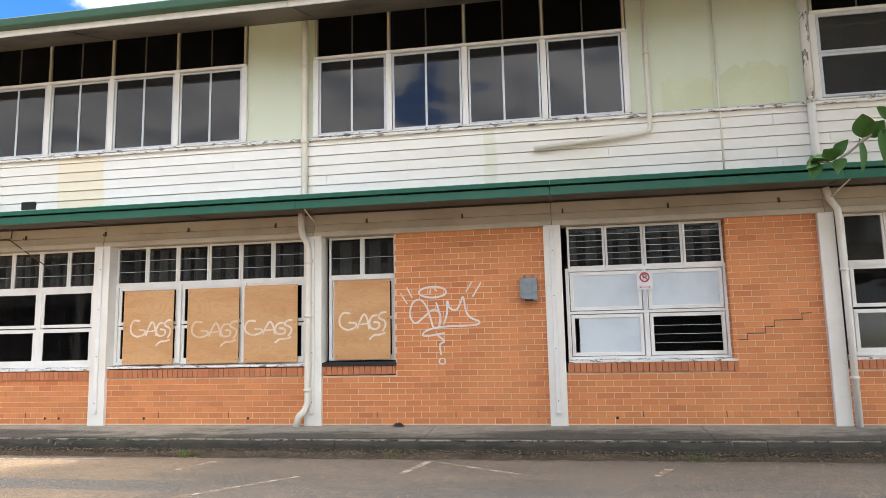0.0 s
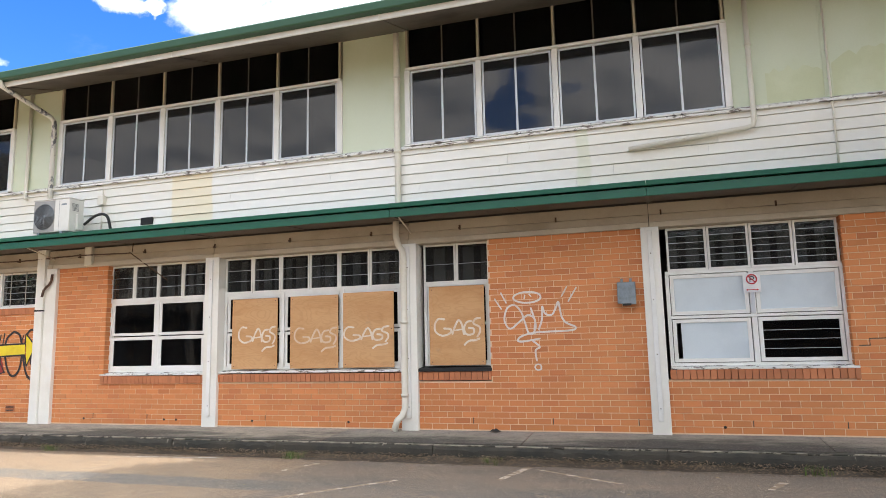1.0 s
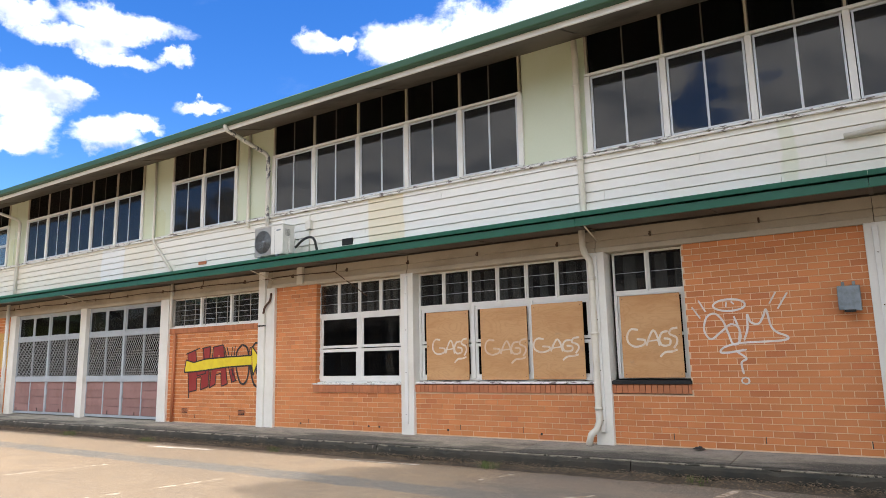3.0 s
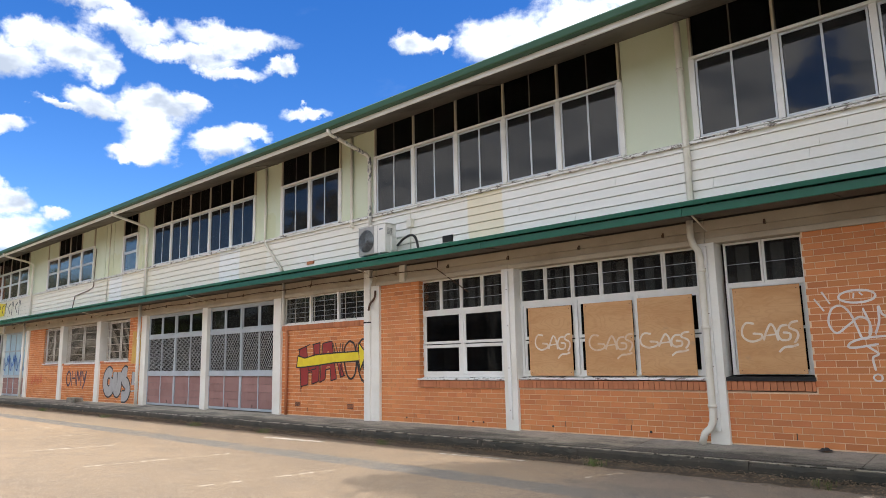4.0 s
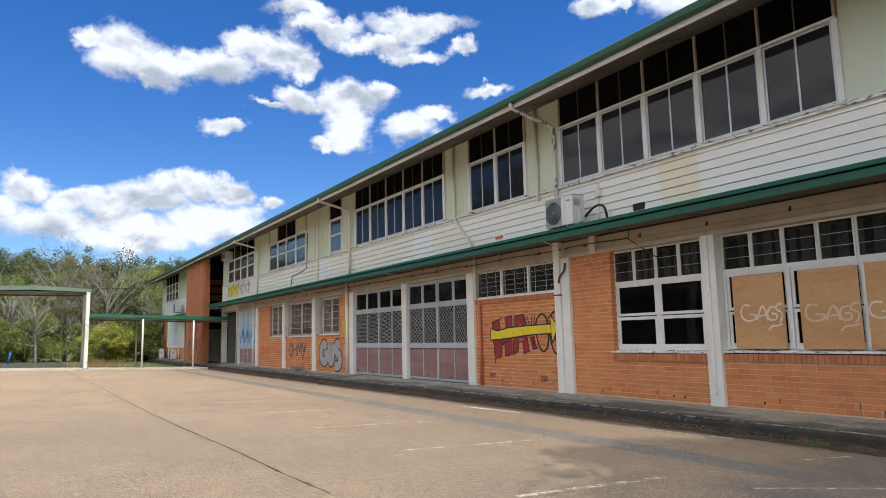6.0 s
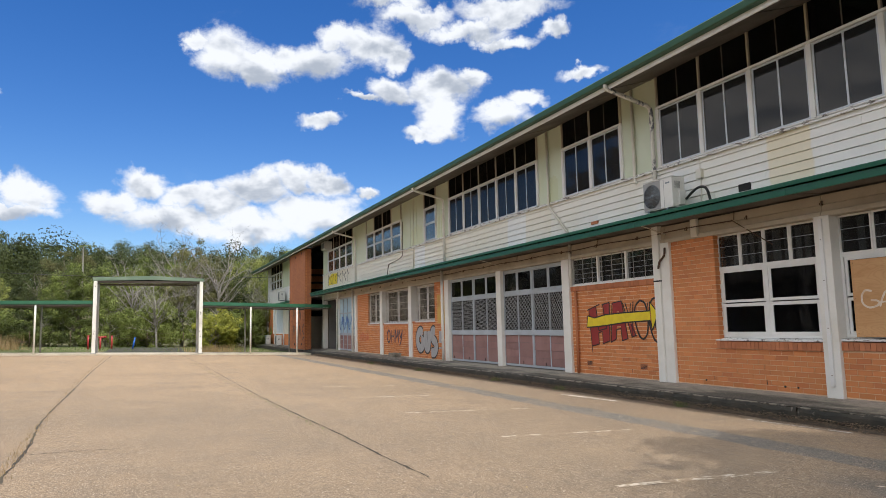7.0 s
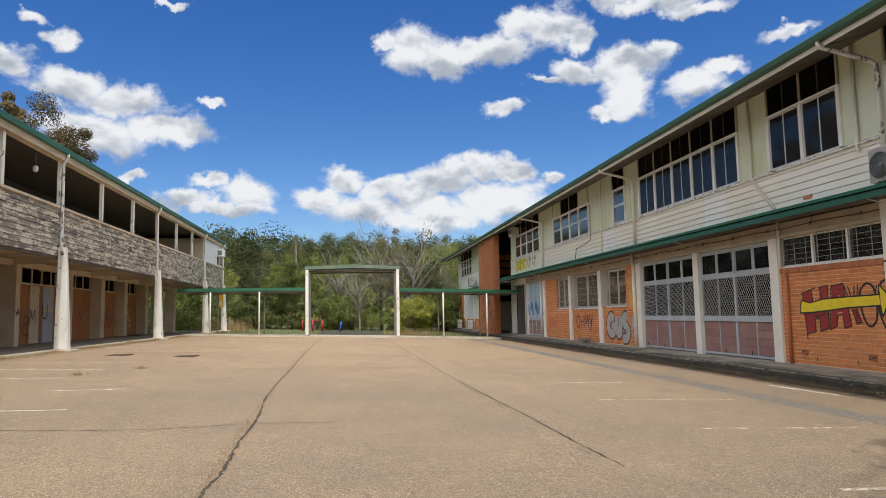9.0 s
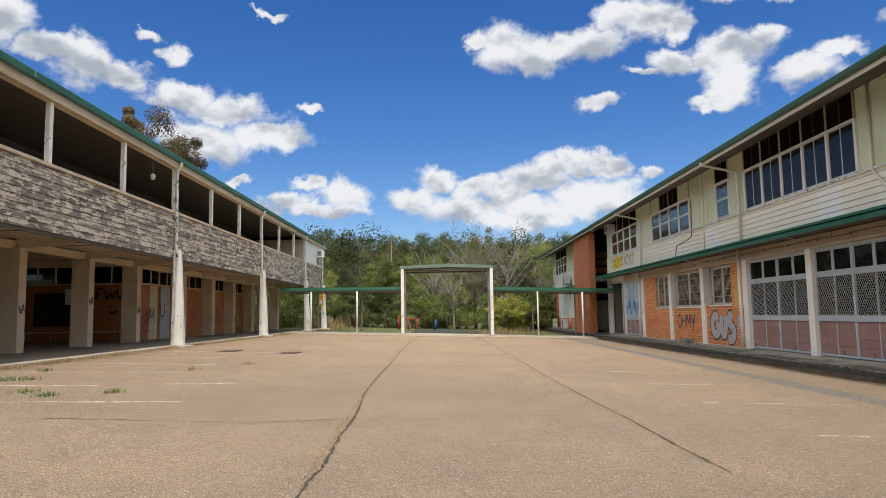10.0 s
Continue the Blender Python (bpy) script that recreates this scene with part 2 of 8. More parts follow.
BOARD = material("weatherboard_paint", (0.82, 0.80, 0.75), 0.5, (0.77, 0.71, 0.56), 0.45, 0.35, 30, 0.04, 0.1, random=0.03, space="World",
                 patch=((-40.0, -15.0, (0.76, 0.68, 0.50), 0.45), (-8.15, -7.25, (0.78, 0.66, 0.40), 0.55), (-0.95, -0.72, (0.55, 0.60, 0.36), 0.35), (-17.4, -16.3, (0.82, 0.82, 0.80), 0.8), (-25.0, -23.9, (0.80, 0.80, 0.80), 0.7)))
FIBRO_PATCH = material("yellow_green_patch", (0.58, 0.62, 0.41), 0.55, (0.65, 0.69, 0.50), 0.7, 2.0, 45, 0.06, 0.1, space="World")
FIBRO = material("pale_green_sheet", (0.64, 0.69, 0.54), 0.55, (0.60, 0.65, 0.46), 0.8, 0.7, 45, 0.05, 0.1, space="World")
# Soffit and lining colours lowered to hold the shade under eaves and awning.
SOFFIT = material("shaded_soffit_paint", (0.145, 0.125, 0.105), 0.7, (0.07, 0.058, 0.046), 0.8, 1.2, 30, 0.1, 0.2, peel=(0.09, 0.07, 0.055), peel_at=0.61, peel_scale=2.8, space="World")
AWNING_UNDER = material("shaded_awning_lining", (0.12, 0.10, 0.08), 0.75, (0.07, 0.055, 0.045), 0.7, 1.2, 30, 0.1, 0.2, space="World")
GREEN = material("green_gutter_paint", (0.009, 0.095, 0.055), 0.4, (0.014, 0.12, 0.075), 0.5, 1.0, 40, 0.08, 0.1, space="World")
GREEN_WORN = material("worn_green_gutter_paint", (0.026, 0.12, 0.058), 0.45, (0.045, 0.165, 0.095), 0.5, 1.0, 40, 0.1, 0.2, peel=(0.45, 0.46, 0.42), peel_at=0.66, peel_scale=2.2, space="World")
# Cream paint darkened to carry the shade under awning and eaves.
BEAM = material("shaded_beam_paint", (0.50, 0.44, 0.34), 0.65, (0.36, 0.30, 0.22), 0.6, 1.3, 40, 0.1, 0.2, space="World")
GREEN_FADED = material("faded_green_fascia_paint", (0.13, 0.19, 0.125), 0.6, (0.20, 0.25, 0.18), 0.6, 1.0, 40, 0.1, 0.2, peel=(0.45, 0.46, 0.42), peel_at=0.66, peel_scale=3.0, space="World")
GREEN_ROOF = material("dark_green_gutter_paint", (0.02, 0.075, 0.034), 0.45, (0.03, 0.095, 0.045), 0.5, 1.0, 40, 0.1, 0.1, space="World", peel=(0.3, 0.34, 0.28), peel_at=0.74, peel_scale=3.0)
ROOFING = material("roof_sheet", (0.05, 0.13, 0.08), 0.5, (0.08, 0.12, 0.09), 0.5, 0.6, 20, 0.1, 0.1, space="World")
MORTAR = material("mortar", (0.80, 0.60, 0.41), 0.9, (0.60, 0.41, 0.26), 0.5, 2.0, 120, 0.12, 0.3, space="World")
BRICK = material("orange_brick", (0.61, 0.233, 0.079), 0.8, (0.56, 0.197, 0.065), 0.7, 0.6, 90, 0.14, 0.4, random=0.10, tone=(0.51, 0.172, 0.060), space="World")
BRICK_REST = material("orange_brick_far", (0.61, 0.233, 0.079), 0.8, (0.56, 0.197, 0.065), 0.7, 0.6, 90, 0.14, 0.4, island=0.10, tone=(0.51, 0.172, 0.060), space="World")
BRICK_DARK = material("sill_brick", (0.47, 0.175, 0.075), 0.8, (0.42, 0.145, 0.06), 0.5, 1.0, 90, 0.1, 0.35, island=0.14, space="World")
TOWER_BRICK = material("tower_brick", (0.47, 0.17, 0.07), 0.85, (0.38, 0.13, 0.06), 0.6, 0.5, 60, 0.1, 0.3, island=0.1, space="World")
SILVER = material("white_aluminium", (0.60, 0.62, 0.65), 0.38, (0.53, 0.54, 0.58), 0.4, 3.0, 60, 0.04, 0.05, metal=0.1, space="World")
ALU = material("bare_aluminium", (0.50, 0.53, 0.56), 0.4, (0.42, 0.44, 0.46), 0.5, 3.0, 60, 0.06, 0.1, metal=0.4, space="World")
GREY_BLUE = material("blue_grey_paint", (0.42, 0.46, 0.50), 0.5, (0.34, 0.36, 0.38), 0.5, 2.0, 50, 0.06, 0.1, space="World")
PINK = material("dusty_pink_board", (0.31, 0.175, 0.155), 0.65, (0.24, 0.125, 0.11), 0.7, 1.5, 40, 0.08, 0.15, random=0.1, space="World")
MESH = material("mesh_wire", (0.50, 0.51, 0.52), 0.5, (0.38, 0.37, 0.35), 0.5, 5, 60, 0.08, 0.0, metal=0.2, space="World")
STEEL = material("weathered_steel", (0.22, 0.25, 0.27), 0.45, (0.12, 0.13, 0.14), 0.8, 9.0, 60, 0.12, 0.2, metal=0.5)
PALE_BOARD = material("pale_blue_board", (0.62, 0.68, 0.72), 0.6, (0.50, 0.56, 0.60), 0.6, 1.5, 50, 0.05, 0.1, space="World")
BLUE_PANE = material("pale_blue_painted_pane", (0.42, 0.58, 0.68), 0.4, (0.30, 0.42, 0.52), 0.6, 2.0, 50, 0.06, 0.1, space="World")
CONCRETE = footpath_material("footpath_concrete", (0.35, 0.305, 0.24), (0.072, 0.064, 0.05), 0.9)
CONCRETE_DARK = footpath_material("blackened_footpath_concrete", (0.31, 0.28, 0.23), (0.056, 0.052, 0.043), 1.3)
ARRIS = material("worn_kerb_arris", (0.30, 0.265, 0.21), 0.9, (0.12, 0.105, 0.08), 0.9, 4.0, 50, 0.3, 0.5, space="World", peel=(0.05, 0.045, 0.035), peel_at=0.52, peel_scale=5.0)
DIRT = material("kerb_dirt", (0.11, 0.085, 0.06), 0.95, (0.06, 0.048, 0.032), 0.8, 3.0, 70, 0.3, 0.8, space="World", depth=0.01)
# Dark tone for the shadow lines between lapped boards.
LAP_SHADE = material("lap_shade", (0.16, 0.13, 0.10), 0.8, fine=40, bump=0.05, space="World")
KERB = material("kerb_concrete", (0.058, 0.05, 0.038), 0.92, (0.03, 0.03, 0.024), 0.9, 2.2, 45, 0.3, 0.8, space="World", peel=(0.16, 0.14, 0.11), peel_at=0.63, peel_scale=3.6, depth=0.01)
PALE_KERB = material("painted_slab_edge", (0.58, 0.50, 0.38), 0.85, (0.40, 0.33, 0.24), 0.7, 1.2, 50, 0.12, 0.3, space="World")
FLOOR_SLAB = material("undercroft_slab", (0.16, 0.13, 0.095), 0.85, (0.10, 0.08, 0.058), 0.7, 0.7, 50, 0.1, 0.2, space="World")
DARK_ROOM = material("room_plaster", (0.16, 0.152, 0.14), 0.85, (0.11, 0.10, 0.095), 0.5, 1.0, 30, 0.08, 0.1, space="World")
CURTAIN = material("grey_curtain", (0.42, 0.42, 0.41), 0.9, (0.22, 0.22, 0.22), 0.5, 4.0, 60, 0.1, 0.1, space="World")
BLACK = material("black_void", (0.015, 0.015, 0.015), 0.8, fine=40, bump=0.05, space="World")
RUBBER = material("black_cable", (0.02, 0.02, 0.02), 0.5, bump=0.05)
GRILLE_BAR = material("weathered_bar_paint", (0.52, 0.47, 0.39), 0.6, (0.32, 0.26, 0.20), 0.7, 4.0, 50, 0.1, 0.1, space="World")
RUST = material("rusty_steel", (0.10, 0.055, 0.035), 0.8, (0.05, 0.03, 0.025), 0.7, 8, 60, 0.15, 0.3, space="World")
UNIT = material("air_conditioner_enamel", (0.66, 0.65, 0.61), 0.4, (0.56, 0.54, 0.48), 0.5, 2.5, 60, 0.04, 0.05)
FAN_PANEL = material("fan_panel_grey", (0.30, 0.295, 0.28), 0.5, (0.22, 0.215, 0.20), 0.5, 4.0, 60, 0.05, 0.05)
GRILLE = material("grille_plastic", (0.10, 0.10, 0.10), 0.5, bump=0.05)
SPRAY_WHITE = material("white_spray_paint", (0.80, 0.74, 0.70), 0.5, (0.66, 0.56, 0.50), 0.7, 6.0, 60, 0.06, 0.0, space="World")
SPRAY_TAG = material("dusty_white_spray_paint", (0.76, 0.66, 0.54), 0.55, (0.64, 0.46, 0.30), 0.8, 8.0, 60, 0.08, 0.0, space="World")
SPRAY_FAINT = material("thin_white_spray_paint", (0.68, 0.52, 0.37), 0.55, (0.60, 0.38, 0.22), 0.8, 9.0, 60, 0.08, 0.0, space="World")
SPRAY_BLACK = material("black_spray_paint", (0.02, 0.018, 0.02), 0.5, bump=0.0, space="World")
SPRAY_RED = material("red_spray_paint", (0.28, 0.022, 0.02), 0.5, (0.34, 0.04, 0.03), 0.6, 5.0, 60, 0.08, 0.0, space="World")
SPRAY_FADED = material("faded_yellow_paint", (0.62, 0.40, 0.09), 0.6, (0.50, 0.26, 0.07), 0.8, 4.0, 60, 0.1, 0.0, space="World")
SPRAY_YELLOW = material("yellow_spray_paint", (0.78, 0.62, 0.02), 0.5, (0.66, 0.48, 0.02), 0.6, 5.0, 60, 0.06, 0.0, space="World")
SPRAY_GREY = material("silver_spray_paint", (0.40, 0.40, 0.41), 0.45, (0.30, 0.30, 0.31), 0.6, 5.0, 60, 0.06, 0.0, space="World")
SPRAY_PURPLE = material("dark_purple_spray_paint", (0.06, 0.03, 0.06), 0.5, bump=0.0, space="World")
SPRAY_BLUE = material("blue_spray_paint", (0.03, 0.12, 0.42), 0.5, bump=0.0, space="World")
SPRAY_ORANGE = material("faint_orange_spray_paint", (0.55, 0.10, 0.04), 0.6, bump=0.0, space="World")
SIGN_WHITE = material("sign_white", (0.80, 0.80, 0.80), 0.4, bump=0.0, fine_amount=0.03)
SIGN_RED = material("sign_red", (0.55, 0.02, 0.03), 0.4, bump=0.0, fine_amount=0.03)
SIGN_BLACK = material("sign_black", (0.02, 0.02, 0.02), 0.4, bump=0.0)
SIGN_YELLOW = material("sign_yellow", (0.75, 0.40, 0.02), 0.5, bump=0.0)
OLD_BOARD = material("weathered_grey_board", (0.26, 0.225, 0.18), 0.85, (0.12, 0.10, 0.085), 0.95, 1.6, 40, 0.2, 0.5, peel=(0.58, 0.51, 0.39), peel_at=0.50, peel_scale=3.8, stretch=(0.6, 1, 2.2), random=0.16, space="World")
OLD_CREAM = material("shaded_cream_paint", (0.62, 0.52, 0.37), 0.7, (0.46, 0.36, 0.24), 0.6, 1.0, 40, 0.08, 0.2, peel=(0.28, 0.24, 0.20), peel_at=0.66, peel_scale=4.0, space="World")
OLD_POST = material("flaking_white_post", (0.82, 0.79, 0.72), 0.65, (0.55, 0.47, 0.37), 0.5, 1.5, 40, 0.08, 0.3, peel=(0.28, 0.25, 0.22), peel_at=0.60, peel_scale=5.0, stretch=(1, 1, 0.6), space="World")
TAN_PANEL = material("tan_wall_panel", (0.40, 0.165, 0.06), 0.7, (0.30, 0.115, 0.042), 0.6, 1.2, 40, 0.08, 0.1, space="World")
LINE_FAINT = material("faded_white_line", (0.58, 0.49, 0.38), 0.85, (0.40, 0.31, 0.22), 0.9, 3.0, 90, 0.15, 0.3, space="World", peel=(0.26, 0.185, 0.115), peel_at=0.46, peel_scale=9.0)
# One dark tone with shade painted in, for ceilings, undersides and bars.
SHADE_TIMBER = material("shade_dark_timber", (0.10, 0.085, 0.07), 0.85, bump=0.1, space="World")
LINE = material("worn_white_line", (0.66, 0.60, 0.52), 0.8, (0.40, 0.34, 0.27), 0.9, 3.0, 90, 0.15, 0.3, space="World", peel=(0.27, 0.21, 0.155), peel_at=0.51, peel_scale=9.0)
CRACK = material("crack_filler", (0.055, 0.042, 0.03), 0.95, (0.11, 0.09, 0.05), 0.6, 2.0, 60, 0.2, 0.5, space="World")
LITTER = material("dry_leaf_litter", (0.24, 0.165, 0.10), 0.9, (0.09, 0.06, 0.035), 0.6, 3.0, 60, 0.15, 0.0, island=0.5, space="World")
DRY_GRASS = material("dry_grass", (0.36, 0.25, 0.12), 0.8, (0.24, 0.18, 0.07), 0.6, 2.0, 60, 0.1, 0.0, island=0.35, space="World")
WEED = material("green_weed", (0.10, 0.16, 0.03), 0.7, (0.16, 0.18, 0.04), 0.6, 2.0, 60, 0.1, 0.0, island=0.4, space="World")
BARK = material("grey_bark", (0.20, 0.17, 0.14), 0.9, (0.32, 0.29, 0.25), 0.7, 2.0, 30, 0.15, 0.4, stretch=(1, 1, 0.3), space="World")
DEAD_WOOD = material("bare_grey_twigs", (0.28, 0.25, 0.215), 0.9, (0.17, 0.15, 0.13), 0.5, 2.0, 30, 0.15, 0.2, space="World")
POLE_RED = material("red_pipe_paint", (0.42, 0.03, 0.03), 0.5, bump=0.05)
POLE_BLUE = material("blue_bollard_paint", (0.02, 0.12, 0.45), 0.5, bump=0.05)
STEEL_POST = material("galvanised_post", (0.42, 0.41, 0.38), 0.5, (0.30, 0.28, 0.25), 0.6, 2.0, 50, 0.08, 0.1, metal=0.3, space="World")
GLASS = glass_material("window_glass", (0.60, 0.62, 0.63), 0.2, 3.2, 1.5, 0.12, (0.3, 0.3, 0.3), 0.8, 0.0, 0.03, (1.0, 0.92, 0.84))
GLASS_UPPER = glass_material("screened_sliding_glass", (0.35, 0.36, 0.37), 0.05, 4.0, 1.4, 0.6, (0.035, 0.036, 0.038), 0.03, 0.042, 0.04, (1.0, 0.94, 0.88))
GLASS_LOUVRE = glass_material("dusty_louvre_glass", (0.62, 0.63, 0.63), 0.2, 3.2, 1.45, 0.10, (0.16, 0.16, 0.155), 0.4)
GLASS_DARK = glass_material("dusty_dark_glass", (0.20, 0.205, 0.21), 0.15, 2.0, 1.4, 0.05, (0.08, 0.08, 0.08), 0.35)


def plywood_material():
    """Rotary-cut plywood: flowing contour grain, pale and orange bands, grey rubs."""
    m = bpy.data.materials.new("plywood")
    m.use_nodes = True
    n = Nodes(m.node_tree)
    b = m.node_tree.nodes["Principled BSDF"]
    shift = n.node("ShaderNodeVectorMath")
    n.put(shift.inputs[0], n.node("ShaderNodeTexCoord").outputs["Object"])
    comb = n.node("ShaderNodeCombineXYZ")
    pick = n.node("ShaderNodeObjectInfo").outputs["Random"]
    for k, socket in enumerate(comb.inputs):
        n.put(socket, n.math("MULTIPLY", pick, 17.0 + 9.0 * k))
    n.put(shift.inputs[1], comb.outputs[0])
    place = n.scaled(shift.outputs[0], 0.75, 1.0, 2.4)
    field = n.noise(place, 1.5, 2.0, 0.5, 0.6)
    rings = n.math("SINE", n.math("MULTIPLY", field, 95.0))
    fine = n.noise(n.scaled(shift.outputs[0], 2.0, 1.0, 26.0), 9.0, 4.0, 0.6)
    broad = n.ramp(n.noise(place, 1.1, 4.0, 0.6), 0.35, 0.7)
    col = n.mix(broad, (0.60, 0.345, 0.155), (0.50, 0.25, 0.092))
    col = n.mix(n.ramp(rings, 0.1, 1.0, 0.0, 0.24), col, (0.42, 0.20, 0.075))
    col = n.mix(n.ramp(fine, 0.45, 0.7, 0.0, 0.3), col, (0.66, 0.41, 0.20))
    col = n.mix(n.ramp(n.noise(shift.outputs[0], 3.0, 6.0, 0.7), 0.60, 0.74, 0.0, 0.4), col, (0.30, 0.22, 0.15))
    n.put(b.inputs["Base Color"], col)
    b.inputs["Roughness"].default_value = 0.65
    return m


PLY = plywood_material()


def leaf_material(name, colour, other):
    """Leaves: two greens from leaf to leaf, some light passing through."""
    m = bpy.data.materials.new(name)
    m.use_nodes = True
    n = Nodes(m.node_tree)
    b = m.node_tree.nodes["Principled BSDF"]
    pick = n.node("ShaderNodeNewGeometry").outputs["Random Per Island"]
    place = n.node("ShaderNodeNewGeometry").outputs["Position"]
    col = n.mix(pick, colour, other)
    # Darker patches at clump size paint in the shade between leaf clumps.
    col = n.mix(n.ramp(n.noise(place, 1.3, 3.0), 0.56, 0.42), col, tuple(c * 0.8 for c in other))
    col = n.mix(n.ramp(n.noise(place, 0.12, 3.0), 0.35, 0.7, 0.0, 0.6), col, tuple(c * 1.5 for c in colour))
    n.put(b.inputs["Base Color"], col)
    b.inputs["Roughness"].default_value = 0.6
    b.inputs["Specular IOR Level"].default_value = 0.2
    through_light = n.node("ShaderNodeBsdfTranslucent")
    n.put(through_light.inputs[0], col)
    mixed = n.node("ShaderNodeMixShader")
    mixed.inputs[0].default_value = 0.16
    n.put(mixed.inputs[1], b.outputs[0])
    n.put(mixed.inputs[2], through_light.outputs[0])
    n.put(m.node_tree.nodes["Material Output"].inputs[0], mixed.outputs[0])
    return m


LEAF = leaf_material("leaf_green", (0.19, 0.22, 0.048), (0.06, 0.08, 0.02))
LEAF_LIGHT = leaf_material("leaf_light_green", (0.36, 0.37, 0.10), (0.17, 0.195, 0.05))
LEAF_YELLOW = leaf_material("leaf_yellow_green", (0.40, 0.38, 0.06), (0.24, 0.26, 0.045))
LEAF_BROWN = leaf_material("leaf_brown_olive", (0.17, 0.125, 0.055), (0.10, 0.075, 0.033))
LEAF_DARK = leaf_material("leaf_dark_green", (0.085, 0.10, 0.03), (0.034, 0.045, 0.014))
LEAF_OLIVE = leaf_material("leaf_olive", (0.165, 0.155, 0.06), (0.07, 0.07, 0.027))
LEAF_NEAR = leaf_material("broad_leaf", (0.05, 0.115, 0.022), (0.026, 0.07, 0.013))


def asphalt():
    """Sun-bleached car park: tan aggregate, dark patched strip beside the kerb, stains and speckle."""
    m = bpy.data.materials.new("car_park_asphalt")
    m.use_nodes = True
    n = Nodes(m.node_tree)
    b = m.node_tree.nodes["Principled BSDF"]
    place = n.node("ShaderNodeNewGeometry").outputs["Position"]
    sep = n.node("ShaderNodeSeparateXYZ")
    n.put(sep.inputs[0], place)
    y = n.math("ADD", sep.outputs[1], n.math("MULTIPLY", n.math("SUBTRACT", n.noise(place, 0.6, 4.0), 0.5), 1.6))
    broad = n.ramp(n.noise(place, 0.22, 5.0, 0.6), 0.35, 0.7)
    # grey-brown wearing course, washed over with tan sand towards the far end and beside the kerb
    sand = n.math("MAXIMUM", n.ramp(sep.outputs[0], -7.0, -24.0), n.ramp(y, 7.0, 7.5, 0.0, 0.85))
    worn = n.mix(broad, (0.275, 0.187, 0.110), (0.20, 0.139, 0.083))
    col = n.mix(sand, worn, n.mix(broad, (0.385, 0.25, 0.132), (0.295, 0.19, 0.10)))
    col = n.mix(n.ramp(n.noise(place, 1.7, 6.0, 0.7), 0.42, 0.70, 0.0, 0.6), col, (0.165, 0.12, 0.08))
    # grey trench strip running beside the kerb
    across = n.math("SUBTRACT", sep.outputs[1], n.math("MULTIPLY", n.math("ADD", sep.outputs[0], 7.6), -0.008))
    across = n.math("ADD", across, n.math("MULTIPLY", n.math("SUBTRACT", n.noise(place, 2.2, 5.0, 0.65), 0.5), 0.30))
    strip = n.math("MULTIPLY", n.ramp(across, 6.36, 6.44), n.ramp(across, 7.02, 6.90))
    strip = n.math("MULTIPLY", strip, n.ramp(n.noise(place, 0.7, 5.0, 0.7), 0.30, 0.52, 0.35, 0.9))
    col = n.mix(strip, col, (0.105, 0.108, 0.105))
    # old dark reseal in front of the first bays, with shade there painted in too
    near_end = n.ramp(n.math("ADD", sep.outputs[0], n.math("MULTIPLY", n.math("SUBTRACT", n.noise(place, 0.45, 5.0, 0.65), 0.5), 5.0)), -5.0, -3.6)
    near_end = n.math("MULTIPLY", near_end, n.ramp(y, 4.9, 5.5))
    shaded_seal = n.mix(n.ramp(n.noise(n.scaled(place, 0.5, 1.4, 1), 0.9, 5.0, 0.65), 0.42, 0.58), (0.068, 0.066, 0.064), (0.14, 0.112, 0.088))
    col = n.mix(n.math("MULTIPLY", near_end, 0.85), col, shaded_seal)
    # tan beside the kerb darkened, cloud shade put into the colour
    edge = n.ramp(y, 6.8, 7.6)
    col = n.mix(n.math("MULTIPLY", edge, 0.35), col, (0.135, 0.105, 0.082))
    stain = n.ramp(n.noise(place, 0.9, 6.0, 0.7, 0.5), 0.60, 0.75)
    col = n.mix(n.math("MULTIPLY", stain, 0.5), col, (0.12, 0.10, 0.08))
    speck = n.noise(place, 80.0, 3.0, 0.9)
    mid = n.noise(place, 14.0, 5.0, 0.7)
    col = n.mix(n.ramp(speck, 0.52, 0.64, 0.0, 0.8), col, (0.58, 0.46, 0.33))
    col = n.mix(n.ramp(speck, 0.47, 0.36, 0.0, 0.9), col, (0.065, 0.048, 0.032))
    col = n.mix(n.ramp(mid, 0.48, 0.30, 0.0, 0.6), col, (0.13, 0.098, 0.068))
    col = n.mix(n.ramp(n.noise(place, 5.0, 6.0, 0.75), 0.54, 0.72, 0.0, 0.4), col, (0.42, 0.30, 0.18))
    pebble = n.noise(place, 42.0, 3.0, 0.7)
    col = n.mix(n.ramp(pebble, 0.54, 0.70, 0.0, 0.5), col, (0.46, 0.35, 0.24))
    col = n.mix(n.ramp(pebble, 0.46, 0.32, 0.0, 0.55), col, (0.10, 0.075, 0.052))
    # pale chips and small pits
    chips = n.node("ShaderNodeTexVoronoi")
    n.put(chips.inputs["Vector"], place)
    chips.inputs["Scale"].default_value = 30.0
    sep_chip = n.node("ShaderNodeSeparateColor")
    n.put(sep_chip.inputs[0], chips.outputs["Color"])
    dot = n.ramp(chips.outputs["Distance"], 0.26, 0.14)
    col = n.mix(n.math("MULTIPLY", dot, n.ramp(sep_chip.outputs[0], 0.80, 0.88)), col, (0.62, 0.52, 0.40))
    col = n.mix(n.math("MULTIPLY", dot, n.ramp(sep_chip.outputs[1], 0.68, 0.76)), col, (0.055, 0.042, 0.03))
    n.put(b.inputs["Base Color"], col)
    b.inputs["Roughness"].default_value = 0.9
    k = n.node("ShaderNodeBump")
    k.inputs["Strength"].default_value, k.inputs["Distance"].default_value = 0.5, 0.006
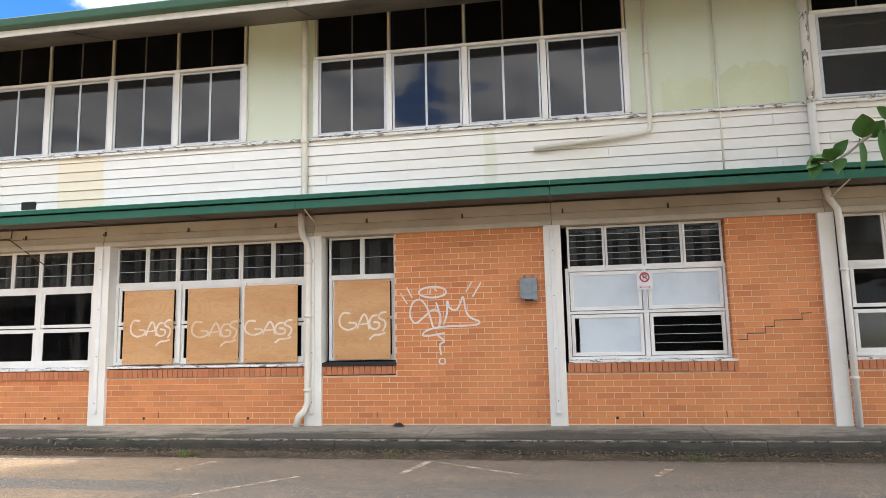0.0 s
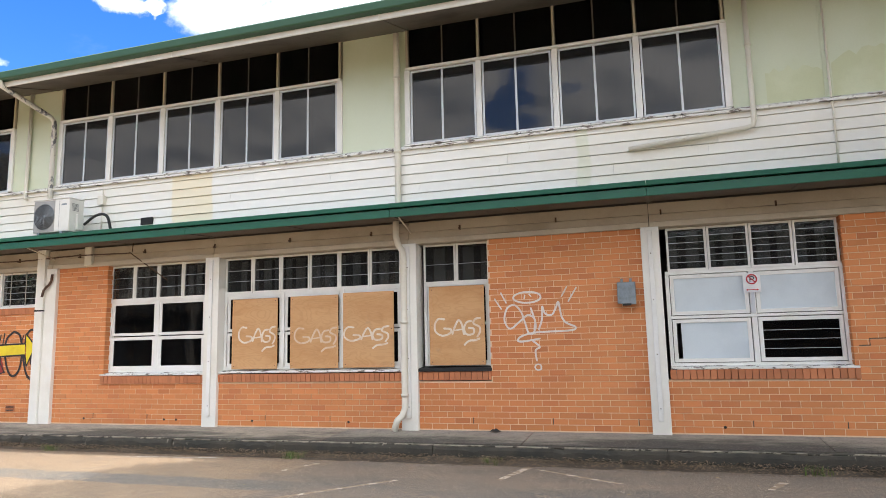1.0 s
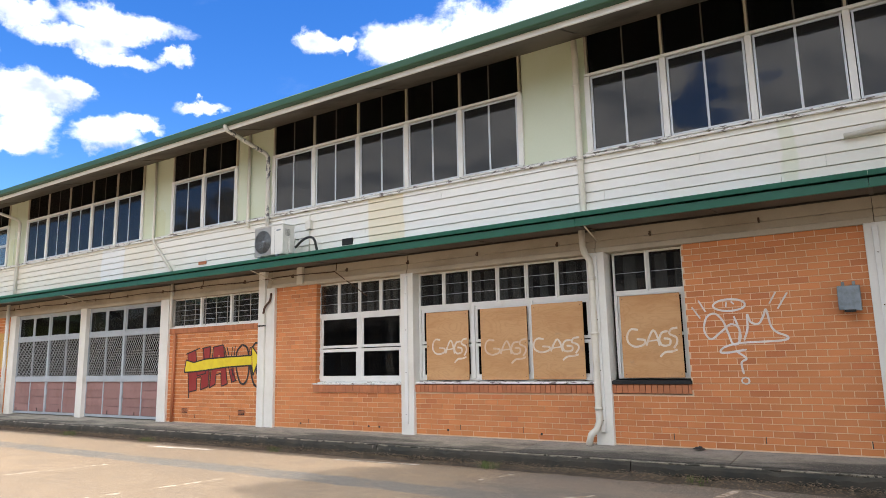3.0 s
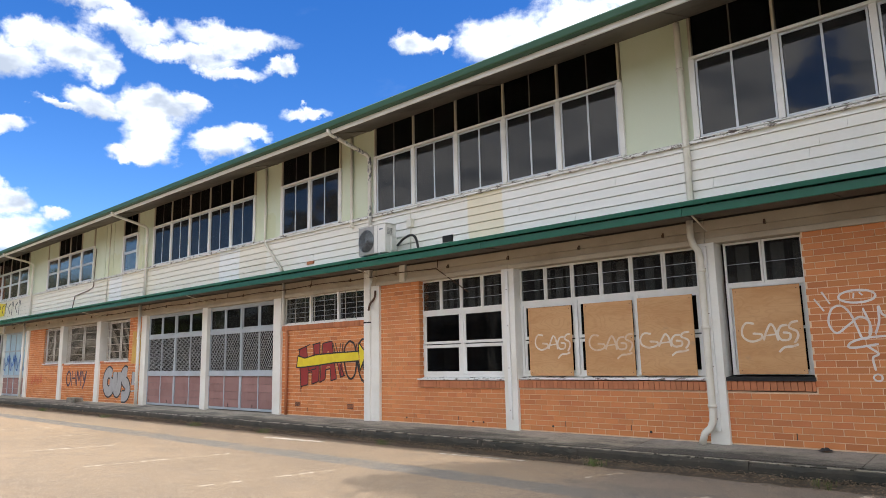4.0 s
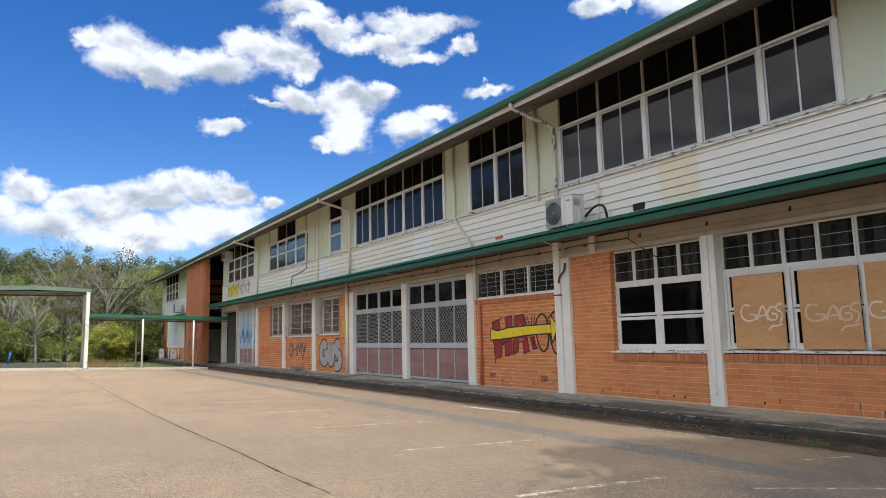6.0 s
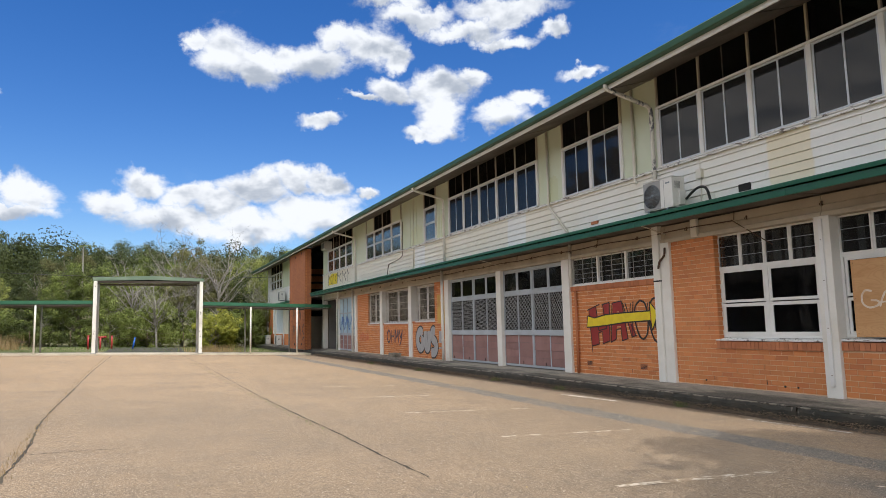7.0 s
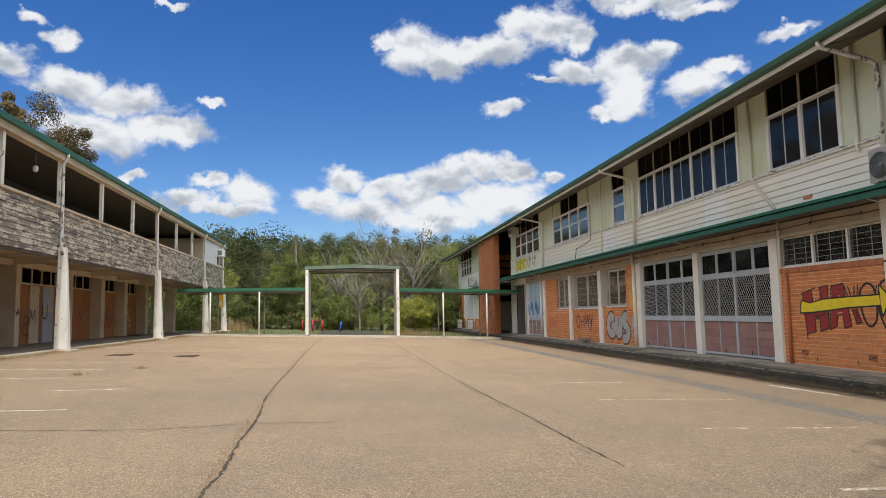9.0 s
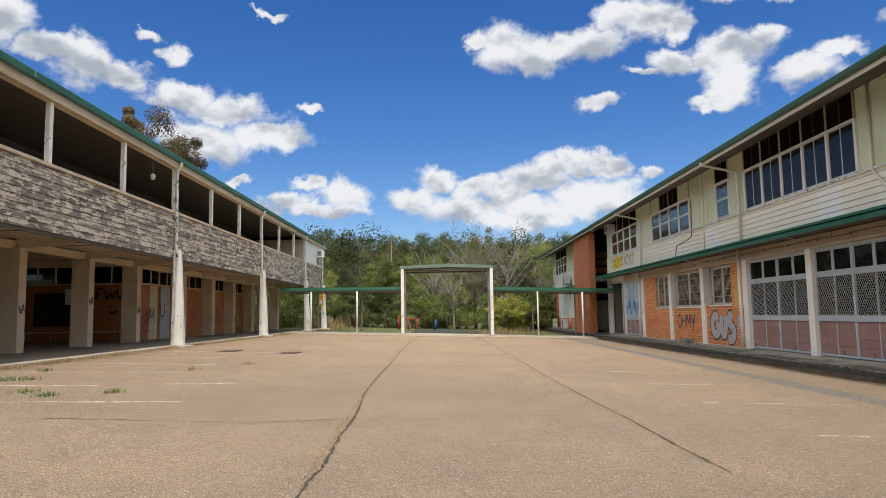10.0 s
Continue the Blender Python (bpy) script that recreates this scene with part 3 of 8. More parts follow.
    n.put(k.inputs["Height"], n.math("ADD", speck, pebble))
    n.put(b.inputs["Normal"], k.outputs[0])
    return m


ASPHALT = asphalt()
GRASS_GROUND = material("grassy_ground", (0.115, 0.12, 0.04), 0.95, (0.20, 0.16, 0.085), 0.9, 0.25, 25, 0.25, 0.6, space="World")

# ---- mesh helpers ----


class Shape:
    """Collects boxes, tubes and sheets into one mesh."""

    def __init__(self):
        self.v, self.f, self.smooth = [], [], []

    def add(self, verts, faces, smooth=False):
        k = len(self.v)
        self.v += [tuple(p) for p in verts]
        self.f += [tuple(i + k for i in f) for f in faces]
        self.smooth += [smooth] * len(faces)
        return self

    def box(self, x0, x1, y0, y1, z0, z1):
        x0, x1, y0, y1, z0, z1 = min(x0, x1), max(x0, x1), min(y0, y1), max(y0, y1), min(z0, z1), max(z0, z1)
        return self.add([(x0, y0, z0), (x1, y0, z0), (x1, y1, z0), (x0, y1, z0), (x0, y0, z1), (x1, y0, z1), (x1, y1, z1), (x0, y1, z1)],
                        [(0, 3, 2, 1), (4, 5, 6, 7), (0, 1, 5, 4), (1, 2, 6, 5), (2, 3, 7, 6), (3, 0, 4, 7)])

    def along_x(self, x0, x1, outline):
        """A prism along x; outline: (y, z) points, counter-clockwise seen from +x."""
        n = len(outline)
        verts = [(x0, y, z) for y, z in outline] + [(x1, y, z) for y, z in outline]
        return self.add(verts, [(i, (i + 1) % n, n + (i + 1) % n, n + i) for i in range(n)][::-1] + [tuple(range(n))[::-1], tuple(range(n, 2 * n))])

    def along_y(self, y0, y1, outline):
        """A prism along y; outline: (x, z) points."""
        n = len(outline)
        verts = [(x, y0, z) for x, z in outline] + [(x, y1, z) for x, z in outline]
        return self.add(verts, [(i, (i + 1) % n, n + (i + 1) % n, n + i) for i in range(n)] + [tuple(range(n))[::-1], tuple(range(n, 2 * n))])

    def tube(self, points, r, n=8, ends=True):
        """A round tube along a line of points; r may be a list."""
        pts = [Vector(p) for p in points]
        rs = r if isinstance(r, (list, tuple)) else [r] * len(pts)
        verts, faces = [], []
        side = None
        for i, p in enumerate(pts):
            d = (pts[min(i + 1, len(pts) - 1)] - pts[max(i - 1, 0)]).normalized()
            if side is None:
                side = d.orthogonal().normalized()
            side = (side - d * side.dot(d)).normalized()
            other = d.cross(side)
            for j in range(n):
                a = 2 * math.pi * j / n
                verts.append(p + (side * math.cos(a) + other * math.sin(a)) * rs[i])
        for i in range(len(pts) - 1):
            for j in range(n):
                a, b = i * n + j, i * n + (j + 1) % n
                faces.append((a, b, b + n, a + n))
        if ends:
            faces += [tuple(range(n))[::-1], tuple(range((len(pts) - 1) * n, len(pts) * n))]
        return self.add(verts, faces, True)

    def quad(self, a, b, c, d):
        return self.add([a, b, c, d], [(0, 1, 2, 3)])

    def mesh(self, name, mat, bevel=0.0):
        me = bpy.data.meshes.new(name)
        me.from_pydata(self.v, [], self.f)
        if bevel:
            bm = bmesh.new()
            bm.from_mesh(me)
            bmesh.ops.bevel(bm, geom=[e for e in bm.edges if e.is_manifold and e.calc_face_angle(0) > 0.5], offset=bevel, segments=2, affect="EDGES", profile=0.5)
            bm.to_mesh(me)
            bm.free()
        else:
            me.polygons.foreach_set("use_smooth", self.smooth)
        me.materials.append(mat)
        me.update()
        return me


def part(name, shape, mat, parent=None, label="", bevel=0.0):
    """One mesh object, as a part of its parent, or on its own."""
    me = shape.mesh(name, mat, bevel) if isinstance(shape, Shape) else shape
    ob = new(name, me)
    if parent:
        ob.parent = parent
        ob.matrix_parent_inverse = Matrix.Translation(-parent.location)
    return tagged(ob, label)


def thing(name, label, category, at=(0, 0, 0), group="", kind=""):
    ob = new(name)
    ob.location = at
    ob.empty_display_size = 0.1
    return tagged(ob, label, category, group, kind)


def curve_points(points, steps=6):
    """A smooth line through the given 2D or 3D points."""
    p = [Vector(q) for q in points]
    p = [2 * p[0] - p[1]] + p + [2 * p[-1] - p[-2]]
    out = []
    for i in range(1, len(p) - 2):
        for s in range(steps):
            t = s / steps
            out.append(0.5 * (2 * p[i] + (p[i + 1] - p[i - 1]) * t + (2 * p[i - 1] - 5 * p[i] + 4 * p[i + 1] - p[i + 2]) * t * t
                              + (3 * p[i] - p[i - 1] - 3 * p[i + 1] + p[i + 2]) * t ** 3))
    return out + [p[-2]]


def ground_z(x, y):
    """The lot falls towards the brick building; woods rise beyond the gate."""
    z = 0.0334 * (8.85 - min(max(y, -9.1), 8.85))
    far = min(max(0.0, -78.0 - x), 170.0)
    return z + (far * far / (far + 25.0)) * 0.11

# ---- ground ----
YF = 9.9          # face of the brick wall
SLAB, EDGE, KERB_Y = 0.29, 0.215, 8.82


def sheet(xs, ys, height):
    s = Shape()
    for x in xs:
        for y in ys:
            s.v.append((x, y, height(x, y)))
    n = len(ys)
    for i in range(len(xs) - 1):
        for j in range(n - 1):
            a = i * n + j
            s.f.append((a, a + n, a + n + 1, a + 1))
    s.smooth = [True] * len(s.f)
    return s


land_x = [-1500, -900, -600, -420, -320] + [-260 + 10 * i for i in range(31)] + [80, 160, 400, 1500]
land_y = [-1500, -600, -300, -160, -100, -60, -40, -25, -14, -9.1, -4, 2, 8.85, 14, 25, 40, 60, 100, 160, 300, 600, 1500]
tagged(part("ground", sheet(land_x, land_y, lambda x, y: ground_z(x, y) - 0.05), GRASS_GROUND), "grassy ground with dry patches under the trees", "ground", kind="structure")
lot_x = [-38.9 + 2.0 * i for i in range(33)]
lot_y = [-9.02 + 1.0 * i for i in range(18)] + [KERB_Y]
tagged(part("road", sheet(lot_x, lot_y, ground_z), ASPHALT), "sun-bleached tan asphalt car park, cracked and patched", "car park", kind="structure")


def strip_on_lot(points, width, lift=0.004, jitter=0.0, seed=1):
    """A flat strip that lies on the lot along a line of points."""
    rnd = random.Random(seed)
    p = [Vector(q) for q in points]
    s, n = Shape(), len(p)
    for i, q in enumerate(p):
        d = (p[min(i + 1, n - 1)] - p[max(i - 1, 0)]).normalized()
        k = Vector((-d.y, d.x)) * width * 0.5 * (1 + rnd.uniform(-jitter, jitter))
        for e in (q + k, q - k):
            s.v.append((e.x, e.y, ground_z(e.x, e.y) + lift))
    s.f = [(2 * i, 2 * i + 1, 2 * i + 3, 2 * i + 2) for i in range(n - 1)]
    s.smooth = [False] * len(s.f)
    return s


def fill(a, b, step=0.5):
    a, b = Vector(a), Vector(b)
    n = max(2, int((b - a).length / step) + 1)
    return [a.lerp(b, i / (n - 1)) for i in range(n)]


def line_mark(a, b, width=0.08, mat=None):
    ob = part("line_marking", strip_on_lot(fill(a, b), width, 0.0025, 0.3), mat or LINE_FAINT)
    return tagged(ob, "worn white parking line painted on the asphalt", "line marking", "parking lines", kind="structure")


for a, b in (((-8.55, -8.5), (-9.25, -3.55)), ((-10.6, -8.5), (-11.02, -5.5)), ((-11.4, -4.7), (-11.7, -3.6)), ((-13.0, -8.5), (-13.65, -5.2)), ((-15.42, -8.4), (-15.7, -5.3)), ((-17.75, -8.4), (-18.0, -5.1)),
             ((-20.3, -8.5), (-20.6, -4.7)), ((-22.9, -8.4), (-23.2, -4.7)), ((-25.4, -8.5), (-25.7, -4.8)), ((-27.9, -8.4), (-28.2, -4.8)), ((-30.4, -8.4), (-30.7, -4.9))):
    line_mark(a, b, 0.075, LINE)
for i in range(11):
    x = -4.70 - 2.73 * i
    line_mark((x, 3.8 if i % 4 else 3.6), (x + 0.04, 6.0 if i % 3 else 5.4))
line_mark((-12.3, 8.10), (-10.6, 8.26), 0.14, LINE)
line_mark((-7.7, 8.36), (-6.1, 8.50), 0.07, LINE)
line_mark((-1.80, 7.55), (-1.66, 8.5), 0.09)
line_mark((-1.52, 8.42), (-0.50, 7.62), 0.06)
line_mark((-4.56, 7.62), (-4.43, 8.3), 0.08)
line_mark((0.95, 7.6), (1.15, 8.1), 0.08)
line_mark((-3.9, 5.65), (-2.9, 7.3), 0.06)


def crack(points, width, seed):
    rnd = random.Random(seed)
    pts = []
    for q in curve_points(points, 14):
        pts.append(q + Vector((rnd.uniform(-0.01, 0.01), rnd.uniform(-0.010, 0.010))))
    ob = part("crack", strip_on_lot(pts, width, 0.003, 0.7, seed), CRACK)
    return tagged(ob, "dark weedy crack running through the asphalt", "crack", kind="structure")


crack([(-2.5, -0.95), (-4.65, -1.01), (-5.69, -1.0), (-6.83, -1.06), (-8.58, -1.1), (-11.09, -1.26), (-16.7, -1.34), (-23.2, -1.44), (-38.5, -1.5)], 0.024, 3)
crack([(-5.58, 2.3), (-6.7, 2.25), (-8.72, 2.23), (-11.61, 2.13), (-17.47, 2.07), (-26.4, 2.05), (-38.5, 1.86)], 0.022, 4)
crack([(-7.7, -4.5), (-7.67, -3.1), (-7.67, -2.14), (-8.0, -1.24)], 0.014, 5)
crack([(-8.0, -1.1), (-8.08, -0.59), (-8.1, -0.05)], 0.014, 9)
crack([(-12.5, -6.0), (-12.0, -3.2), (-12.4, -1.3)], 0.012, 6)
crack([(-22, -3.0), (-22.3, 0.5), (-21.8, 3.4)], 0.014, 7)
crack([(-15.0, 2.1), (-15.3, 3.6), (-15.0, 5.2)], 0.010, 10)


# drain grates set in the lot
for gx, gy in ((-20.9, -6.75), (-20.6, -4.8)):
    s = Shape()
    for i in range(9):
        s.box(gx - 0.45 + 0.1 * i, gx - 0.38 + 0.1 * i, gy - 0.4, gy + 0.4, ground_z(gx, gy) - 0.03, ground_z(gx, gy) + 0.007)
    tagged(part("drain_grate", s, RUST), "rusty drain grate set in the asphalt", "drain grate")

# ---- footpath with kerb along the brick building ----
berm = Shape()
berm_rnd = random.Random(9)
for i in range(181):
    bx = 6.0 - 0.25 * i
    hump = 0.5 + 0.5 * math.exp(-((bx + 2.5) / 5.0) ** 2)
    h, wd = 0.08 * hump * berm_rnd.uniform(0.55, 1.15), 0.22 * hump * berm_rnd.uniform(0.6, 1.2)
    for y, z in ((KERB_Y + 0.01, h), (KERB_Y - wd * 0.4, h * 0.6), (KERB_Y - wd, 0.002)):
        berm.v.append((bx, y, ground_z(bx, y) + z))
berm.f = [(3 * i + j, 3 * i + j + 1, 3 * i + j + 4, 3 * i + j + 3) for i in range(180) for j in range(2)]
berm.smooth = [True] * len(berm.f)
tagged(part("kerb_dirt", berm, DIRT), "brown dirt washed up along the kerb", "dirt", kind="stuff")
footpath = thing("pavement", "stained concrete footpath along the brick wall", "footpath", kind="structure")
x = 8.4
flag_rnd = random.Random(5)
while x > -62:
    step = flag_rnd.choice((2.4, 2.9, 3.66))
    g = 0.006
    s = Shape().along_x(x - step + g, x - g, [(KERB_Y + 0.14, EDGE + 0.01), (10.2, SLAB), (10.2, 0.0), (KERB_Y + 0.14, 0.0)])
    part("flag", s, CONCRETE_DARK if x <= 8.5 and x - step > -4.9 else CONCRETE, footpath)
    x -= step
kerb = thing("kerb", "dark mossy concrete kerb beside the asphalt", "kerb", kind="structure")
x = 8.4
while x > -62:
    step = flag_rnd.choice((1.8, 2.4, 3.0))
    drop = flag_rnd.uniform(-0.008, 0.008)
    s, n = Shape(), int(step / 0.12) + 2
    for i in range(n):
        u = x - 0.005 - (step - 0.01) * i / (n - 1)
        j, k, c = flag_rnd.uniform(-0.007, 0.007), flag_rnd.uniform(-0.006, 0.004), flag_rnd.choice((0.0, 0.0, 0.0, 0.012, 0.03))
        for y, z in ((KERB_Y + j * 0.5, -0.1), (KERB_Y + j, EDGE - 0.045 + drop - c), (KERB_Y + 0.012 + j + c * 0.4, EDGE - 0.014 + drop + k - c * 0.5), (KERB_Y + 0.04, EDGE + drop + k),
                     (KERB_Y + 0.135, EDGE + 0.008 + drop), (KERB_Y + 0.135, -0.1)):
            s.v.append((u, y, z))
    for i in range(n - 1):
        s.f += [(6 * i + q, 6 * i + q + 1, 6 * i + q + 7, 6 * i + q + 6) for q in range(5)]
    s.f += [tuple(range(6)), tuple(range(6 * n - 6, 6 * n))[::-1]]
    s.smooth = [False] * len(s.f)
    part("kerb_stone", s, KERB, kerb)
    worn = Shape()
    for i in range(n):
        u, w0, w1 = x - 0.005 - (step - 0.01) * i / (n - 1), flag_rnd.uniform(0.0, 0.012), flag_rnd.uniform(0.018, 0.04)
        worn.v += [(u, KERB_Y + 0.03 - w0, EDGE + drop + 0.004 - w0 * 0.4), (u, KERB_Y + 0.03 + w1, EDGE + drop + 0.009), (u, KERB_Y + 0.035, EDGE + drop - 0.02)]
    worn.f = [(3 * i + q, 3 * i + (q + 1) % 3, 3 * i + 3 + (q + 1) % 3, 3 * i + 3 + q) for i in range(n - 1) for q in range(3)]
    worn.smooth = [False] * len(worn.f)
    part("worn_edge", worn, ARRIS, kerb, "pale worn edge of the kerb")
    x -= step


def scatter(name, count, place, size, mat, label, category, seed, tall=0.0):
    """Many small leaves or blades lying about, joined as one."""
    rnd = random.Random(seed)
    s = Shape()
    for _ in range(count):
        x, y, z = place(rnd)
        a, l = rnd.uniform(0, 6.28), rnd.uniform(0.5, 1.0) * size
        u, v = Vector((math.cos(a), math.sin(a), rnd.uniform(-0.3, 0.4))) * l, Vector((-math.sin(a), math.cos(a), rnd.uniform(-0.3, 0.4))) * l * 0.45
        if tall:
            v = Vector((rnd.uniform(-0.35, 0.35), rnd.uniform(-0.35, 0.35), 1.0)) * tall * rnd.uniform(0.4, 1.0)
            u = u * 0.12
        p = Vector((x, y, z))
        s.add([p - u, p + u, p + u * 0.3 + v, p - u * 0.3 + v], [(0, 1, 2, 3)])
    return tagged(part(name, s, mat), label, category, kind="stuff")


def gutter_spot(r):
    x = r.uniform(-38, 5)
    y = KERB_Y - abs(r.gauss(0, 0.13)) - 0.01
    return x, y, ground_z(x, y) + 0.008 + max(0.0, 0.085 - 0.33 * (KERB_Y - y)) * r.uniform(0.6, 1.3)


scatter("leaf_litter", 34000, gutter_spot, 0.026, LITTER, "dry leaf litter heaped along the kerb", "leaf litter", 11)
scatter("lot_leaves", 500, lambda r: (lambda x, y: (x, y, ground_z(x, y) + 0.006))(r.uniform(-30, 3), r.uniform(-8, 8.5)), 0.03, DRY_GRASS, "scattered dry leaves on the asphalt", "leaf litter", 12)


def tuft_place(cx, cy, spread):
    def place(r):
        x, y = cx + r.gauss(0, spread), cy + r.gauss(0, spread * 0.8)
        return x, y, ground_z(x, y)
    return place


for i, (tx, ty) in enumerate(((-5.05, 8.72), (-9.4, 8.7), (-13.2, 8.66), (-16.3, 8.68), (-21.5, 8.6), (-27.0, 8.6), (-2.2, 8.74), (1.6, 8.74))):
    scatter("weed", 60 if i else 130, tuft_place(tx, ty, 0.09), 0.05, WEED, "green weed growing out of the kerb joint", "weed", 20 + i, 0.11)
for i, (tx, ty) in enumerate(((-9.98, -6.08), (-11.67, -7.12), (-14.2, -5.25), (-9.6, -5.6), (-15.9, -4.6), (-11.5, -7.4), (-10.1, -4.9), (-13.3, -7.8))):
    scatter("grass_tuft", 90, tuft_place(tx, ty, 0.10), 0.05, DRY_GRASS if i in (2, 4) else WEED, "grass tuft growing through the asphalt", "grass tuft", 40 + i, 0.075)

def along(points):
    line = curve_points(points, 20)

    def place(r):
        q = line[r.randrange(len(line))] + Vector((r.uniform(-0.3, 0.3), r.gauss(0, 0.035)))
        return q.x, q.y, ground_z(q.x, q.y)
    return place


scatter("crack_grass", 900, along([(-4.74, -1.02), (-7.2, -1.1), (-10.6, -1.22), (-20.8, -1.5), (-38.5, -1.68)]), 0.03, DRY_GRASS, "short dry grass growing along the crack", "grass", 71, 0.035)
scatter("crack_grass", 300, along([(-8.1, 2.12), (-11.4, 2.05), (-17.2, 1.9), (-26, 1.85), (-38.5, 1.86)]), 0.03, WEED, "short green grass growing along the crack", "grass", 72, 0.03)

# ---- the brick building: rooms ----
END = -40.4
rooms = thing("interior", "dim empty classrooms behind the windows", "rooms", kind="structure")
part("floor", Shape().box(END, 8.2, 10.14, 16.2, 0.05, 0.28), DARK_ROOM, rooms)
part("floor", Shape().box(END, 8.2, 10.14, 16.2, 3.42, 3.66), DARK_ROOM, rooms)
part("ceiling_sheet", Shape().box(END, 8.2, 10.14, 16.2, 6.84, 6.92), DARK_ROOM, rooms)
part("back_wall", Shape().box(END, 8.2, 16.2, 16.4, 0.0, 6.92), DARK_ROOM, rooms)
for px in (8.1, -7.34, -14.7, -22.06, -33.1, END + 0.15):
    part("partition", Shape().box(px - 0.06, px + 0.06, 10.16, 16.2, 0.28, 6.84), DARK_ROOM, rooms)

# ---- the brick wall ----
BAY = [7.35, 3.65, -0.05, -3.69, -7.30, -10.87, -14.53, -18.13, -22.03, -25.70, -29.36, -33.45, -37.05, -40.46]      # post centres, from the near end on
RECTS = [   # x0, x1, z0, z1 of brickwork
    (3.65, 7.2, 0.29, 1.0), (2.36, 3.65, 1.0, 3.12), (-0.05, 3.65, 0.29, 1.0),
    (-2.42, -0.05, 1.0, 3.12), (-3.69, -0.05, 0.29, 1.0), (-7.30, -3.69, 0.29, 1.0),
    (-10.87, -7.30, 0.29, 0.98), (-10.87, -9.62, 0.98, 3.12), (-14.53, -10.87, 0.29, 2.30),
    (-25.70, -22.03, 0.29, 1.62), (-23.25, -22.03, 1.62, 3.12), (-29.36, -25.70, 0.29, 1.58), (-33.45, -29.36, 0.29, 1.60), (-33.45, -31.5, 1.60, 3.12)]
brick_wall = thing("wall_brick", "orange brick lower wall with pale mortar joints", "wall", kind="structure")
for r in RECTS:
    part("backing", Shape().box(r[0], r[1], YF + 0.005, 10.13, r[2] - (0.02 if r[2] < 0.3 else 0.0), r[3]), MORTAR, brick_wall)

brick_rest, single, one_brick = Shape(), [], None
brick_rnd = random.Random(8)
for x0, x1, z0, z1 in RECTS:
    for i in range(int((z0 - 0.29) / 0.086 + 0.5), int((z1 - 0.29) / 0.086 + 0.99)):
        za, zb = 0.29 + 0.086 * i + 0.005, min(0.29 + 0.086 * i + 0.081, z1)
        if zb - za < 0.02:
            continue
        k = math.floor((x0 - 0.12 * (i % 2)) / 0.24)
        while k * 0.24 + 0.12 * (i % 2) < x1:
            a, b = k * 0.24 + 0.12 * (i % 2) + 0.005, k * 0.24 + 0.12 * (i % 2) + 0.235
            k += 1
            whole = a > x0 and b < x1 and zb - za > 0.075
            a, b = max(a, x0), min(b, x1)
            if b - a < 0.02:
                continue
            if whole and (-2.42 <= a <= 0 or 0.15 <= a < 2.3) and len(single) < 300:
                single.append((a, za))
            else:
                d = brick_rnd.uniform(-0.0012, 0.0012)
                brick_rest.box(a, b, YF + d, YF + 0.03, za, zb)
# brick returns beside the recessed windows
for xr in (-9.62, -31.5, 2.36, -23.25):
    for i in range(8 if xr > -20 else 15, 33):
        za = 0.29 + 0.086 * i
        s0, s1 = (xr - 0.02, xr + 0.012) if xr < 0 and xr != -23.25 else (xr - 0.012, xr + 0.02)
        brick_rest.box(s0, s1, YF + 0.004, YF + (0.105 if i % 2 else 0.20), za + 0.005, za + 0.081)
tagged(part("brickwork", brick_rest, BRICK_REST, brick_wall), "", kind="stuff")

soldier = Shape()
for x0, x1, z0, z1 in ((0.10, 2.40, 1.0, 1.135), (-3.58, -2.42, 1.01, 1.14), (-7.22, -3.82, 1.0, 1.13), (-9.66, -7.46, 0.98, 1.115), (3.86, 7.2, 1.0, 1.13),
                       (-14.44, -11.16, 2.30, 2.42), (-25.62, -23.25, 1.62, 1.70), (-29.28, -25.9, 1.58, 1.66), (-31.5, -29.56, 1.60, 1.68)):
    x = x0
    while x < x1 - 0.03:
        soldier.box(x + 0.004, min(x + 0.082, x1), YF - 0.022, YF + 0.20, z0 + 0.004, z1)
        x += 0.086
tagged(part("sill_course", soldier, BRICK_DARK, brick_wall, "darker sill course of bricks on edge"), kind="stuff")
holes = Shape()
for hx, hz in [(-0.35 - 1.18 * i, 0.42) for i in range(20)] + [(2.2, 0.42), (1.1, 0.42), (3.1, 0.42)]:
    holes.box(hx - 0.006, hx + 0.006, YF - 0.002, YF + 0.01, hz - 0.04, hz + 0.045)
for hx in (-8.25, -8.0, -6.5, -4.75, 0.75, -10.0, 4.6):
    holes.tube([(hx, YF - 0.003, 0.375), (hx, YF + 0.012, 0.375)], 0.02, 10)
part("weep_hole", holes, BLACK, brick_wall)
stair = Shape()
cx, cz = 2.42, 1.42
for dx, dz in ((0.12, 0), (0, 0.086), (0.24, 0), (0, 0.086), (0.12, 0), (0, 0.086), (0.36, 0), (0.0, 0.086), (0.12, 0)):
    stair.box(cx - 0.004, cx + dx + 0.004, YF - 0.003, YF + 0.01, cz - 0.006, cz + dz + 0.006)
    cx, cz = cx + dx, cz + dz
part("settlement_crack", stair, BLACK, brick_wall, "dark stepped crack along the mortar joints")


def air_brick(x, z):
    ob = thing("air_vent", "terracotta air vent set low in the brick wall", "vent", (x, YF, z), "air vents")
    part("frame", Shape().box(x - 0.115, x + 0.115, YF - 0.008, YF + 0.02, z - 0.06, z + 0.06), BRICK_DARK, ob)
    for i in range(4):
        part("slot", Shape().box(x - 0.095, x + 0.095, YF - 0.011, YF + 0.01, z - 0.045 + 0.026 * i, z - 0.033 + 0.026 * i), BLACK, ob)


